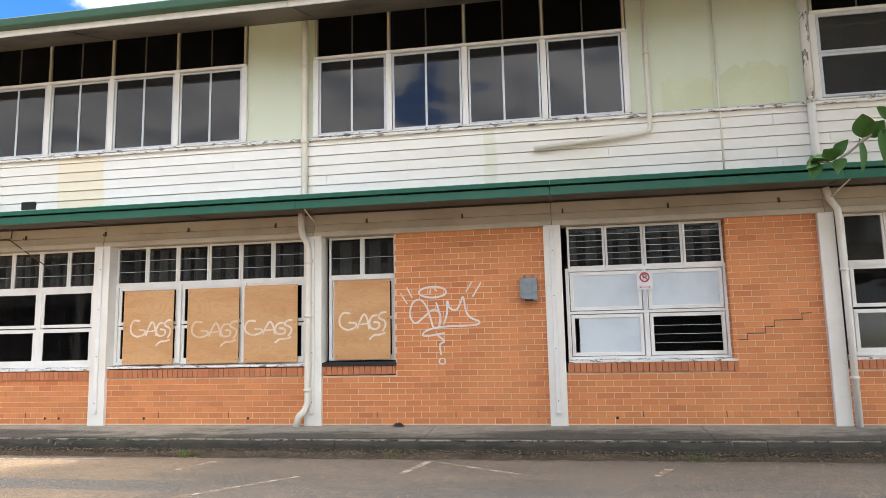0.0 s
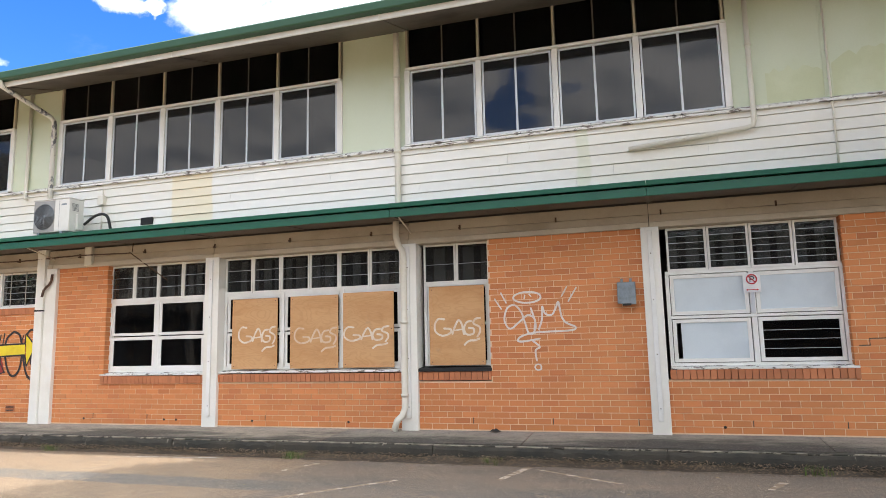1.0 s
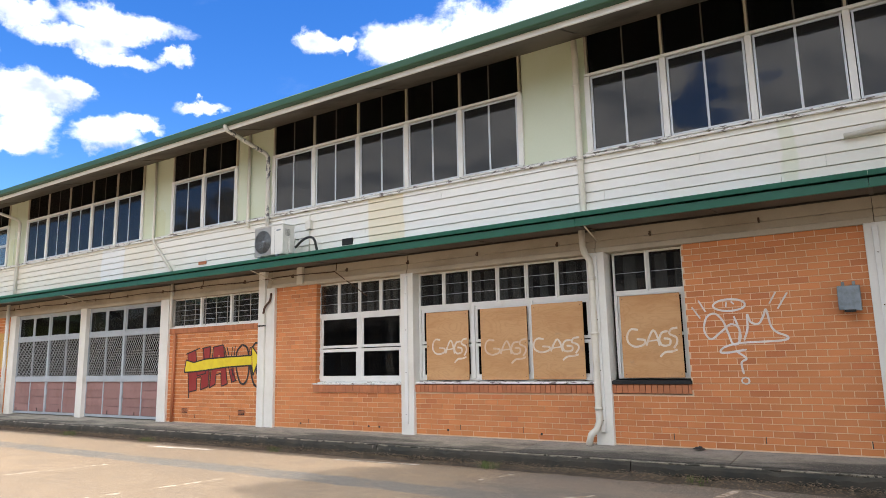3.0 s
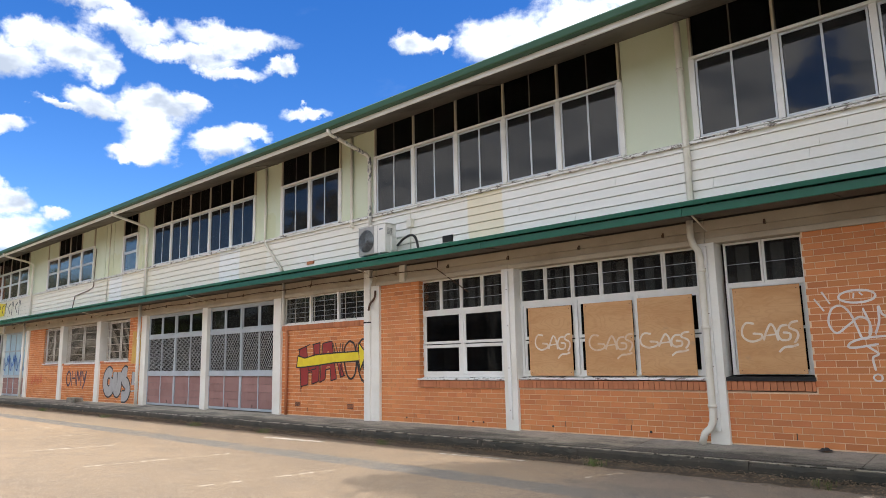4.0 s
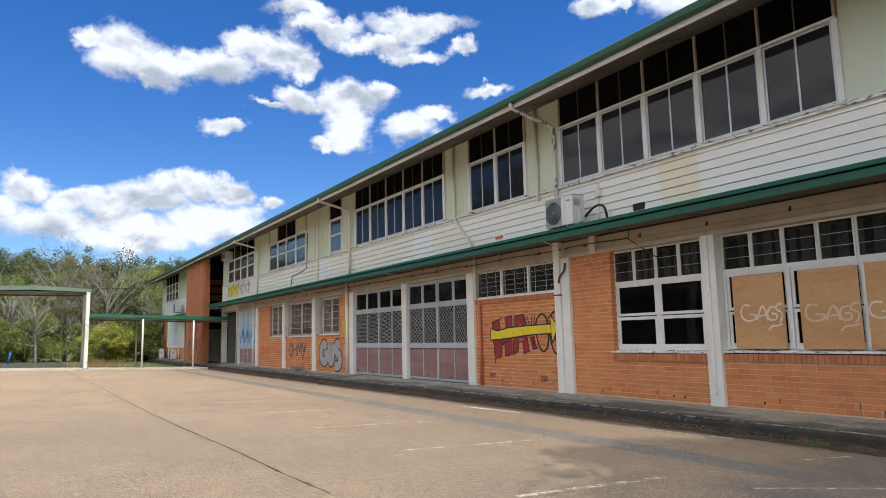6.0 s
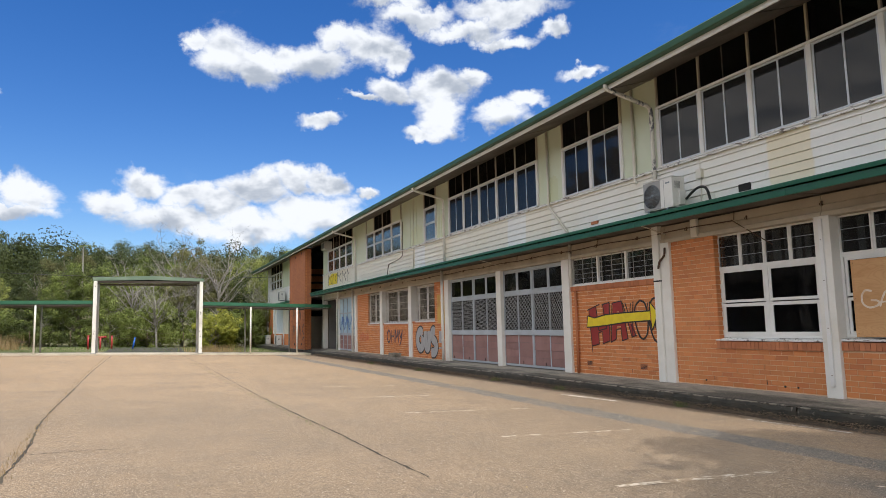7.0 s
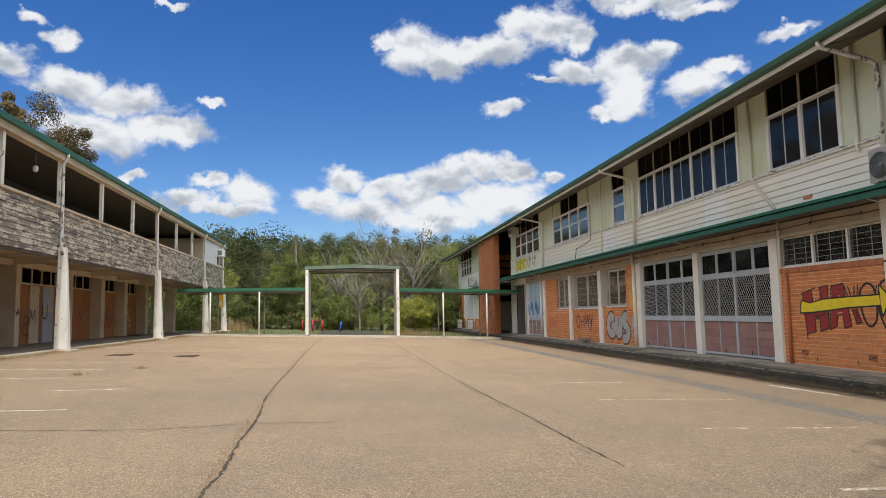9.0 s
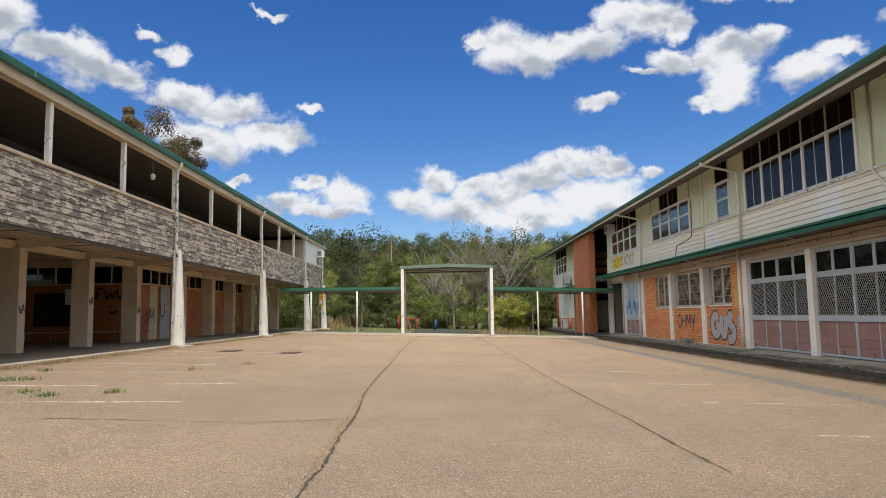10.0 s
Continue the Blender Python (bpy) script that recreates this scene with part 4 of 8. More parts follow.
for vx in (-13.70, -11.76):
    air_brick(vx, 0.54)

# ---- posts, beam and hooks under the awning ----


def post(x, wide=0.27, batten=True):
    ob = thing("post", "cream painted concrete post between the window bays", "post", (x, 9.83, 0.25), "wall posts")
    part("shaft", Shape().box(x - wide / 2, x + wide / 2, 9.83, 10.14, 0.25, 3.13), POST, ob, bevel=0.008)
    if batten:
        cover = part("conduit_cover", Shape().box(x - 0.035, x + 0.03, 9.795, 9.829, 0.45, 3.08), WHITE, ob, "white timber conduit cover", 0.006)
        for z in (0.62, 1.35, 2.1, 2.75):
            part("screw", Shape().tube([(x, 9.789, z), (x, 9.795, z)], 0.008, 8), RUST, cover)


for k, px in enumerate(BAY[:-1]):
    post(px, (0.27, 0.21, 0.25, 0.27, 0.28, 0.25, 0.32, 0.29, 0.34)[min(k, 8)], k in (2, 3, 4))

beam = thing("beam", "cream painted timber boards over the lower windows", "beam", kind="structure")
for i in range(len(BAY) - 1):
    a, b = BAY[i + 1] + 0.004, BAY[i] - 0.004
    part("bottom_rail", Shape().box(a, b, 9.845, 10.14, 3.12, 3.20), BEAM, beam, bevel=0.006)
    part("board", Shape().along_x(a, b, [(9.866, 3.205), (9.885, 3.31), (10.1, 3.31), (10.1, 3.205)]), BEAM, beam)
    part("board", Shape().along_x(a, b, [(9.866, 3.314), (9.885, 3.47), (10.1, 3.47), (10.1, 3.314)]), BEAM, beam)
for i in range(28):
    hx = 4.56 - 1.48 * i
    ob = thing("hook", "small rusty iron hook screwed to the beam", "hook", (hx, 9.86, 3.33), "beam hooks")
    part("plate", Shape().box(hx - 0.012, hx + 0.012, 9.85, 9.874, 3.30, 3.37), RUST, ob)
    part("prong", Shape().tube([(hx, 9.86, 3.305), (hx, 9.815, 3.305), (hx, 9.81, 3.335)], 0.007, 6), RUST, ob)
cable = thing("cable_run", "sagging dark cable run along the beam hooks", "cable")
run = [(-9.05 - 1.26 * i + 0.0, 9.80, 3.325 + (0.012 if i % 2 else -0.012)) for i in range(14)]
part("cable", Shape().tube([tuple(p) for p in curve_points(run, 4)], 0.011, 6), RUST, cable)
part("drop", Shape().tube([(-9.05, 9.80, 3.33), (-8.85, 9.84, 3.18), (-8.35, 9.98, 2.80)], 0.010, 6), RUST, cable)
for cx in (-9.0, -13.1, -16.9, -21.7):
    part("drop", Shape().tube([(cx, 9.81, 3.33), (cx, 9.84, 3.58)], 0.008, 6), RUST, cable)
bracket = thing("awning_bracket", "cream steel awning bracket fixed to the beam", "bracket", (-10.0, 9.85, 3.3))
part("plate", Shape().box(-10.08, -9.92, 9.80, 9.87, 3.14, 3.55), CREAM, bracket, bevel=0.01)

# ---- awning ----
awning = thing("awning", "long green-edged awning over the footpath", "awning", kind="structure")
for i in range(len(BAY) - 1):
    a, b = max(BAY[i + 1], END - 0.2) + 0.002, BAY[i] - 0.002
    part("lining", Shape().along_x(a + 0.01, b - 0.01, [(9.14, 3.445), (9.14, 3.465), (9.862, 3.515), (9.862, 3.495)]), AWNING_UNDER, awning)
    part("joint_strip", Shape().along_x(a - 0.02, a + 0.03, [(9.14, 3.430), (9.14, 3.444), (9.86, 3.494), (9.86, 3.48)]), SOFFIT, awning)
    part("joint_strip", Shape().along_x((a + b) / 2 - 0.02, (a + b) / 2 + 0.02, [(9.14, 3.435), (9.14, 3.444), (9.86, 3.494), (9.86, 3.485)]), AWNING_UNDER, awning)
    part("sheet", Shape().along_x(a, b, [(9.08, 3.585), (9.08, 3.60), (9.93, 3.745), (9.93, 3.73)]), ROOFING, awning)
    part("fascia", Shape().along_x(a, b, [(9.092, 3.425), (9.092, 3.54), (9.13, 3.54), (9.13, 3.425)]), GREEN, awning, bevel=0.004)
    part("lip", Shape().along_x(a, b, [(9.05, 3.56), (9.045, 3.612), (9.06, 3.626), (9.14, 3.63), (9.14, 3.56)]), GREEN, awning)
    if i in (0, 2, 4, 6, 8, 10):
        part("rod", Shape().tube([(a + 0.1, 9.15, 3.45), (a + 0.05, 9.84, 3.30)], 0.012, 6), CREAM, awning)

# ---- upper wall: weatherboards, sheets and sill ----
upper = thing("wall_upper", "cream weatherboards below pale green sheeting", "wall", kind="structure")
board_rnd = random.Random(21)
for row in range(6):
    z0, tall = 3.775 + 0.159 * row, 0.1565 if row < 5 else 0.09
    x = 8.3 - board_rnd.uniform(0, 2)
    edges = [8.3]
    while x > END:
        edges.append(x)
        x -= board_rnd.choice((3.0, 3.6, 4.2, 4.8))
    edges.append(END)
    for b, a in zip(edges, edges[1:]):
        part("weatherboard", Shape().along_x(a + 0.0015, b - 0.0015, [(9.842, z0 + 0.004), (9.862, z0 + tall), (9.885, z0 + tall), (9.885, z0 + 0.004)]), BOARD, upper)
# Dark backing shows through the gaps as painted lap shadows.
part("backing", Shape().box(END, 8.3, 9.88, 10.13, 3.60, 4.70), LAP_SHADE, upper)
part("lowest_board", Shape().along_x(END, 8.3, [(9.842, 3.60), (9.86, 3.772), (9.878, 3.772), (9.878, 3.60)]), BOARD, upper)
for a, b in ((1.17, 3.72), (-4.84, -3.70), (-12.06, -10.92), (-15.68, -14.48), (-22.95, -21.72), (-26.6, -24.12), (-34.1, -31.72), (END, -39.2)):
    part("sheet", Shape().box(a, b, 9.885, 10.13, 4.70, 6.86), FIBRO, upper)
patch_rnd = random.Random(3)
for a, b, h in ((1.62, 2.33, 0.52), (2.44, 3.36, 0.66), (-15.2, -14.75, 0.7), (-22.75, -22.1, 0.9), (-25.5, -24.3, 0.8)):
    outline = [(a, 9.8835, 4.745), (b, 9.8835, 4.745)]
    for i in range(13):
        f = 1 - i / 12
        outline.append((a + (b - a) * f, 9.8835, 4.745 + h * (0.80 + 0.15 * math.sin(math.pi * f)) * patch_rnd.uniform(0.86, 1.08)))
    part("touch_up", Shape().add(outline, [tuple(range(len(outline)))]), FIBRO_PATCH, upper, "yellow-green touch-up paint")
for bx in (2.36, -12.6 + 0.9, -22.5, -24.9, -25.6, -33.5):
    part("cover_strip", Shape().box(bx - 0.025, bx + 0.025, 9.872, 9.886, 4.74, 6.8), FIBRO, upper)
for i in range(len(BAY) - 1):
    a, b = max(BAY[i + 1], END) + 0.001, BAY[i] - 0.001
    part("sill_strip", Shape().along_x(a, b, [(9.80, 4.655), (9.80, 4.69), (9.885, 4.735), (9.885, 4.655)]), PEELED, upper, "flaking painted sill strip")

# ---- eaves, gutter and roof ----
roof = thing("roof", "low green metal roof with deep eaves and gutter", "roof", kind="structure")
FAR = -61.3
for i in range(19):
    a, b = max(7.38 - 3.68 * (i + 1), FAR), 7.38 - 3.68 * i
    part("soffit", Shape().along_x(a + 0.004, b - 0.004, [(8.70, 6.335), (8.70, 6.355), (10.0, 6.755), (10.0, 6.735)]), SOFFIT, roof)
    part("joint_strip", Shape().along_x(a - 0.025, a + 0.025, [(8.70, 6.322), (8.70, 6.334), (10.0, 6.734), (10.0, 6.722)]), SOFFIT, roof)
    part("fascia", Shape().box(a + 0.001, b - 0.001, 8.672, 8.70, 6.312, 6.50), WHITE, roof, bevel=0.004)
    part("gutter", Shape().along_x(a, b, [(8.545, 6.425), (8.535, 6.525), (8.55, 6.545), (8.565, 6.535), (8.668, 6.535), (8.668, 6.40), (8.56, 6.405)]), GREEN_ROOF, roof)
part("roof_sheet", Shape().along_x(FAR, 8.4, [(8.60, 6.555), (14.5, 7.75), (20.4, 6.555), (20.4, 6.505), (14.5, 7.70), (8.60, 6.505)]), ROOFING, roof)
part("rear_wall", Shape().box(FAR + 0.3, 8.3, 19.6, 19.8, 0.0, 6.6), CREAM, roof)
part("gable_wall", Shape().box(8.2, 8.4, 9.9, 19.8, 0.0, 6.7), CREAM, roof)

# ---- windows ----


def ring(x0, x1, z0, z1, y0, y1, w):
    return Shape().box(x0, x0 + w, y0, y1, z0, z1).box(x1 - w, x1, y0, y1, z0, z1).box(x0 + w, x1 - w, y0, y1, z1 - w, z1).box(x0 + w, x1 - w, y0, y1, z0, z0 + w)


def sash(parent, x0, x1, z0, z1, y, w=0.045, depth=0.035, glass=None, mat=None, stile=None, louvre=0, bevel=0.003):
    """A sash with its glass: plain, with a middle stile, or with louvre blades."""
    fr = part("sash", ring(x0, x1, z0, z1, y, y + depth, w), mat or WHITE, parent, bevel=bevel)
    if louvre:
        n, h = louvre, (z1 - z0 - 2 * w) / louvre
        for i in range(n):
            zc = z0 + w + h * (i + 0.5)
            s = Shape().along_x(x0 + w + 0.002, x1 - w - 0.002, [(y + 0.018, zc - h * 0.50), (y + 0.023, zc - h * 0.50), (y + 0.026, zc + h * 0.50), (y + 0.021, zc + h * 0.50)])
            blade = part("louvre_blade", s, glass or GLASS, fr)
            blade.visible_shadow = False
            part("blade_edge", Shape().box(x0 + w, x1 - w, y + 0.004, y + 0.012, zc - h * 0.56, zc - h * 0.56 + 0.007), ALU, fr)
        return fr
    cuts = [x0 + w, x1 - w]
    if stile:
        part("stile", Shape().box(stile - 0.016, stile + 0.016, y + 0.006, y + depth, z0 + w, z1 - w), mat or WHITE, fr)
        cuts = [x0 + w, stile - 0.016, stile + 0.016, x1 - w]
    for a, b in zip(cuts[::2], cuts[1::2]):
        p = part("pane", Shape().box(a, b, y + 0.016, y + 0.022, z0 + w, z1 - w), glass or GLASS, fr)
        p.visible_shadow = False
    return fr


UY = 9.86
window_count = 0


def window(label, x, z):
    global window_count
    window_count += 1
    return thing("window_%d" % window_count, label, "window", (x, 9.9, z), kind="structure")


def upper_group(x0, x1, n, label, two_rows=False, blank=()):
    """A row of upper windows: sliding sashes below, fixed lights above, under the eaves."""
    win = window(label, x0, 4.7)
    part("sill", Shape().along_x(x0 - 0.05, x1 + 0.05, [(9.79, 4.70), (9.79, 4.725), (9.90, 4.745), (9.90, 4.70)]), PEELED, win, "flaking white sill")
    part("transom", Shape().box(x0 - 0.03, x1 + 0.03, 9.825, 9.95, 5.99, 6.035), WHITE, win, bevel=0.005)
    part("head", Shape().box(x0 - 0.03, x1 + 0.03, 9.84, 9.95, 6.72, 6.80), WHITE, win)
    step = (x1 - x0) / n
    for i in range(n + 1):
        mx = x0 + step * i
        part("mullion", Shape().box(mx - 0.045, mx + 0.045, 9.84, 9.96, 4.745, 5.99), WHITE, win, bevel=0.004)
        # Upper mullions take the paint with the eaves shade in its colour.
        part("mullion", Shape().box(mx - 0.018, mx + 0.018, 9.845, 9.96, 6.035, 6.72), BEAM, win)
    for i in range(n):
        a, b = x0 + step * i + 0.056, x0 + step * (i + 1) - 0.056
        if two_rows:
            sash(win, a, b, 4.76, 5.40, UY, 0.04, 0.035, GLASS, SILVER)
            sash(win, a, b, 5.405, 5.985, UY, 0.04, 0.035, GLASS, SILVER)
        else:
            sash(win, a, b, 4.75, 5.975, UY, 0.028, 0.045, GLASS_UPPER, SILVER, (a + b) / 2 - 0.01, bevel=0)
        if i in blank:
            part("blank_panel", Shape().box(a - 0.02, b + 0.02, 9.87, 9.89, 6.04, 6.72), FIBRO, win)
        else:
            part("fixed_light", Shape().box(a - 0.02, b + 0.02, 9.872, 9.878, 6.037, 6.715), GLASS_DARK, win).visible_shadow = False
            # Middle bar coloured dark to match the eaves shade.
            part("bar", Shape().box((a + b) / 2 - 0.012, (a + b) / 2 + 0.012, 9.866, 9.885, 6.037, 6.715), SHADE_TIMBER, win)
    return win


upper_group(-3.665, 1.13, 4, "row of four aluminium sliding windows with dark fixed lights")
upper_group(-10.87, -4.88, 5, "row of five aluminium sliding windows with dark fixed lights")
upper_group(-14.45, -12.10, 2, "pair of aluminium sliding windows under the eaves")
upper_group(-21.68, -15.72, 5, "row of five dark sliding windows under the eaves")
upper_group(-24.02, -22.90, 1, "narrow two-pane window reflecting the blue sky", True)
upper_group(-31.55, -26.66, 4, "two-row windows with reflecting panes", True, (0, 3))
upper_group(-39.15, -34.02, 4, "two-row windows above the painted boards", True)
upper_group(3.72, 7.4, 3, "old sash windows reflecting a tree", True)


def curtains(x0, x1, z0, z1, seed):
    """Thin grey pleated curtains, hung in strips behind the glass."""
    rnd = random.Random(seed)
    ob = thing("curtain", "thin grey pleated curtain behind the window", "curtain", (x0, 10.4, z0), "curtains")
    part("rail", Shape().box(x0 - 0.04, x1 + 0.04, 10.38, 10.42, z1, z1 + 0.03), DARK_ROOM, ob)
    x = x0
    while x < x1 - 0.05:
        wide = rnd.uniform(0.10, 0.2)
        s, n = Shape(), 6
        for i in range(n + 1):
            u = x + wide * i / n
            y = 10.40 + 0.02 * math.sin(i * 2.1)
            s.v += [(u, y, z0), (u, y, z1)]
        s.f = [(2 * i, 2 * i + 2, 2 * i + 3, 2 * i + 1) for i in range(n)]
        s.smooth = [True] * n
        part("strip", s, CURTAIN, ob)
        x += wide + rnd.uniform(0.05, 0.14)


def clerestory(win, x0, x1, n, z0, z1, y, louvre, glass=GLASS_LOUVRE):
    step = (x1 - x0) / n
    for i in range(n):
        sash(win, x0 + step * i + 0.004, x0 + step * (i + 1) - 0.004, z0, z1, y, 0.03, 0.05, glass, WHITE, louvre=louvre)


def sill(win, x0, x1, z):
    part("sill", Shape().along_x(x0, x1, [(9.90, z - 0.035), (9.885, z - 0.03), (9.885, z - 0.005), (10.12, z + 0.03), (10.12, z - 0.035)]), PEELED, win, "flaking white timber sill")


WY = 10.02
# bay with boarded panes, louvres and the sign
winA = window("louvre window over panes boarded in pale blue", 1.2, 1.15)
sill(winA, 0.12, 2.40, 1.17)
clerestory(winA, 0.16, 2.34, 4, 2.50, 3.115, WY, 6)
part("frame", ring(0.12, 2.36, 1.17, 2.50, WY, WY + 0.07, 0.05), WHITE, winA, bevel=0.004)
part("mullion", Shape().box(1.20, 1.27, WY - 0.005, WY + 0.07, 1.22, 2.45), WHITE, winA, bevel=0.004)
part("meeting_rail", Shape().box(0.17, 2.31, WY - 0.01, WY + 0.06, 1.83, 1.87), WHITE, winA, bevel=0.004)
for a, b, z0, z1, mat in ((0.18, 1.19, 1.88, 2.44, PALE_BOARD), (1.28, 2.30, 1.88, 2.44, PALE_BOARD), (0.18, 1.19, 1.23, 1.82, PALE_BOARD), (1.28, 2.30, 1.23, 1.82, None)):
    if mat:
        fr = part("sash", ring(a, b, z0, z1, WY + 0.005, WY + 0.035, 0.05), WHITE, winA, bevel=0.003)
        part("blanking_board", Shape().box(a + (0.11 if z0 < 1.5 and a < 1 else 0.05), b - 0.05, WY + 0.02, WY + 0.03, z0 + 0.05, z1 - 0.05), mat, fr, "pale blue board in place of the glass")
    else:
        sash(winA, a, b, z0, z1, WY + 0.005, 0.05, 0.04, GLASS_DARK, louvre=4)
curtains(0.2, 2.3, 2.3, 3.1, 1)


TAG = ([(34, 0), (12, -2), (0, 16), (2, 40), (22, 54), (48, 48), (52, 34), (28, 30)],
       [(56, 52), (66, 24), (78, 4), (88, 18), (95, 54)], [(62, 38), (94, 34)],
       [(122, 8), (104, 12), (95, 34), (104, 52), (124, 50), (126, 34), (108, 30)],
       [(150, -2), (132, 2), (126, 16), (144, 28), (146, 44), (136, 62)],
       [(94, 88), (110, 74), (130, 72), (146, 66)])


def gags(parent, x, z, w, h, paint=SPRAY_TAG):
    """A four-letter white tag with a tail, sprayed in loose capitals; x, z: its upper left corner."""
    for line in TAG:
        spray(parent, [line], x, z, w / 150, -h / 88, 0.031, paint, PLY_Y, 8)


LETTER = {
    "G": [[(0.85, 0.86), (0.5, 1.0), (0.12, 0.78), (0.0, 0.42), (0.22, 0.05), (0.65, 0.02), (1.0, 0.22), (1.02, 0.55), (0.7, 0.6), (0.42, 0.48)]],
    "g": [[(0.92, 0.85), (0.5, 1.0), (0.1, 0.72), (0.08, 0.28), (0.45, 0.0), (0.9, 0.12), (0.92, 0.42), (0.66, 0.44)]],
    "A": [[(0.0, 0.0), (0.2, 0.6), (0.45, 1.0), (0.7, 0.6), (0.85, 0.05)], [(0.15, 0.4), (0.8, 0.42)]],
    "S": [[(0.8, 0.95), (0.35, 1.0), (0.1, 0.78), (0.35, 0.55), (0.85, 0.36), (1.0, 0.05), (0.6, -0.2), (-0.1, -0.22)]],
    "U": [[(0.08, 1.0), (0.05, 0.4), (0.3, 0.03), (0.75, 0.08), (0.92, 0.5), (0.9, 1.0)]],
    "V": [[(0.0, 1.0), (0.25, 0.5), (0.5, 0.0), (0.72, 0.5), (1.0, 1.0)]],
    "O": [[(0.5, 1.0), (0.1, 0.75), (0.05, 0.3), (0.45, 0.0), (0.9, 0.25), (0.92, 0.75), (0.5, 1.0)]],
    "C": [[(0.95, 0.9), (0.5, 1.0), (0.1, 0.7), (0.08, 0.3), (0.45, 0.0), (0.95, 0.1)]],
    "H": [[(0.1, 1.0), (0.08, 0.0)], [(0.9, 1.0), (0.92, 0.0)], [(0.1, 0.5), (0.9, 0.52)]],
    "Y": [[(0.0, 1.0), (0.3, 0.5), (0.5, 0.45), (0.9, 1.0)], [(0.9, 1.0), (0.6, 0.3), (0.1, -0.2)]],
    "M": [[(0.0, 0.0), (0.12, 1.0), (0.5, 0.35), (0.85, 1.0), (1.0, 0.0)]],
    "!": [[(0.5, 1.0), (0.4, 0.35)], [(0.35, 0.1), (0.37, 0.02)]],
}
PLY_Y = 9.93


def spray(parent, strokes, x, z, w, h, width, mat, y, steps=6, name="stroke"):
    """Sprayed strokes as flat ribbons, in letter units from 0 to 1, on a wall that faces south."""
    s = Shape()
    for line in strokes:
        pts = [Vector((x + p[0] * w, z + p[1] * h)) for p in (curve_points(line, steps) if len(line) > 2 else line)]
        n, k = len(pts), len(s.v)
        for i, p in enumerate(pts):
            d = pts[min(i + 1, n - 1)] - pts[max(i - 1, 0)]
            d = d.normalized() if d.length > 1e-6 else Vector((1, 0))
            o = Vector((-d.y, d.x)) * width * 0.5 * (0.7 if i in (0, n - 1) else 1.0)
            e = y - 0.0006 * i / n - 0.00005 * (k % 7)
            s.v += [(p.x + o.x, e, p.y + o.y), (p.x - o.x, e, p.y - o.y)]
        s.f += [(k + 2 * i, k + 2 * i + 1, k + 2 * i + 3, k + 2 * i + 2) for i in range(n - 1)]
        s.smooth += [False] * (n - 1)
    return part(name, s, mat, parent)


def plywood(x0, x1, z0, z1, y=9.945):
    ob = thing("plywood_sheet", "orange-brown plywood sheet with a white sprayed tag", "plywood", (x0, y, z0), "window boards")
    me = Shape().box(0, x1 - x0, 0, 0.016, 0, z1 - z0).mesh("sheet", PLY, 0.002)
    b = part("sheet", me, PLY, ob)
    b.location = (x0, y, z0)
    for sx in (x0 + 0.04, x1 - 0.04):
        for sz in (z0 + 0.05, (z0 + z1) / 2, z1 - 0.05):
            part("screw", Shape().tube([(sx, y - 0.002, sz), (sx, y + 0.004, sz)], 0.007, 8), RUST, b)
    return ob


PLY_Y = 9.941
# boarded single window
winB = window("boarded window under a clerestory with a broken pane", -3.0, 1.2)
clerestory(winB, -3.50, -2.43, 2, 2.50, 3.115, WY, 2)
part("frame", ring(-3.50, -2.43, 1.22, 2.50, WY, WY + 0.07, 0.05), WHITE, winB, bevel=0.004)
part("mid_rail", Shape().box(-3.45, -2.48, WY, WY + 0.06, 1.84, 1.88), WHITE, winB)
sash(winB, -3.45, -2.48, 1.27, 2.45, WY + 0.02, 0.03, 0.03, GLASS_DARK)
part("dark_sill", Shape().along_x(-3.57, -2.41, [(9.86, 1.145), (9.86, 1.19), (10.12, 1.215), (10.12, 1.145)]), BLACK, winB, "charred black sill")
part("broken_corner", Shape().add([(-3.46, WY + 0.012, 2.53), (-3.33, WY + 0.012, 2.53), (-3.37, WY + 0.012, 2.63), (-3.42, WY + 0.012, 2.61), (-3.46, WY + 0.012, 2.68)], [(0, 1, 2, 3, 4)]), BLACK, winB)
curtains(-3.45, -2.5, 2.3, 3.1, 2)
gags(plywood(-3.39, -2.51, 1.235, 2.44), -3.30, 1.93, 0.735, 0.40)

# triple boarded window
winC = window("triple window, boarded below, louvred clerestory above", -5.5, 1.2)
sill(winC, -7.2, -3.82, 1.18)
clerestory(winC, -7.16, -3.88, 6, 2.50, 3.115, WY, 3)
part("frame", ring(-7.16, -3.86, 1.20, 2.50, WY, WY + 0.07, 0.05), WHITE, winC, bevel=0.004)
for a, b in ((-7.10, -6.04), (-5.98, -4.93), (-4.87, -3.90)):
    sash(winC, a, b, 1.25, 1.82, WY + 0.005, 0.05, 0.035, GLASS_DARK)
    sash(winC, a, b, 1.84, 2.45, WY + 0.005, 0.05, 0.035, GLASS_DARK)
for mx in (-6.01, -4.90):
    part("mullion", Shape().box(mx - 0.035, mx + 0.035, WY - 0.03, WY + 0.07, 1.23, 2.48), WHITE, winC, bevel=0.004)
curtains(-7.1, -3.95, 2.3, 3.1, 3)
gags(plywood(-6.95, -6.075, 1.212, 2.39), -6.81, 1.90, 0.71, 0.40)
gags(plywood(-5.83, -4.955, 1.212, 2.395), -5.74, 1.855, 0.77, 0.38, SPRAY_FAINT)
gags(plywood(-4.865, -3.985, 1.216, 2.412), -4.84, 1.85, 0.78, 0.34)

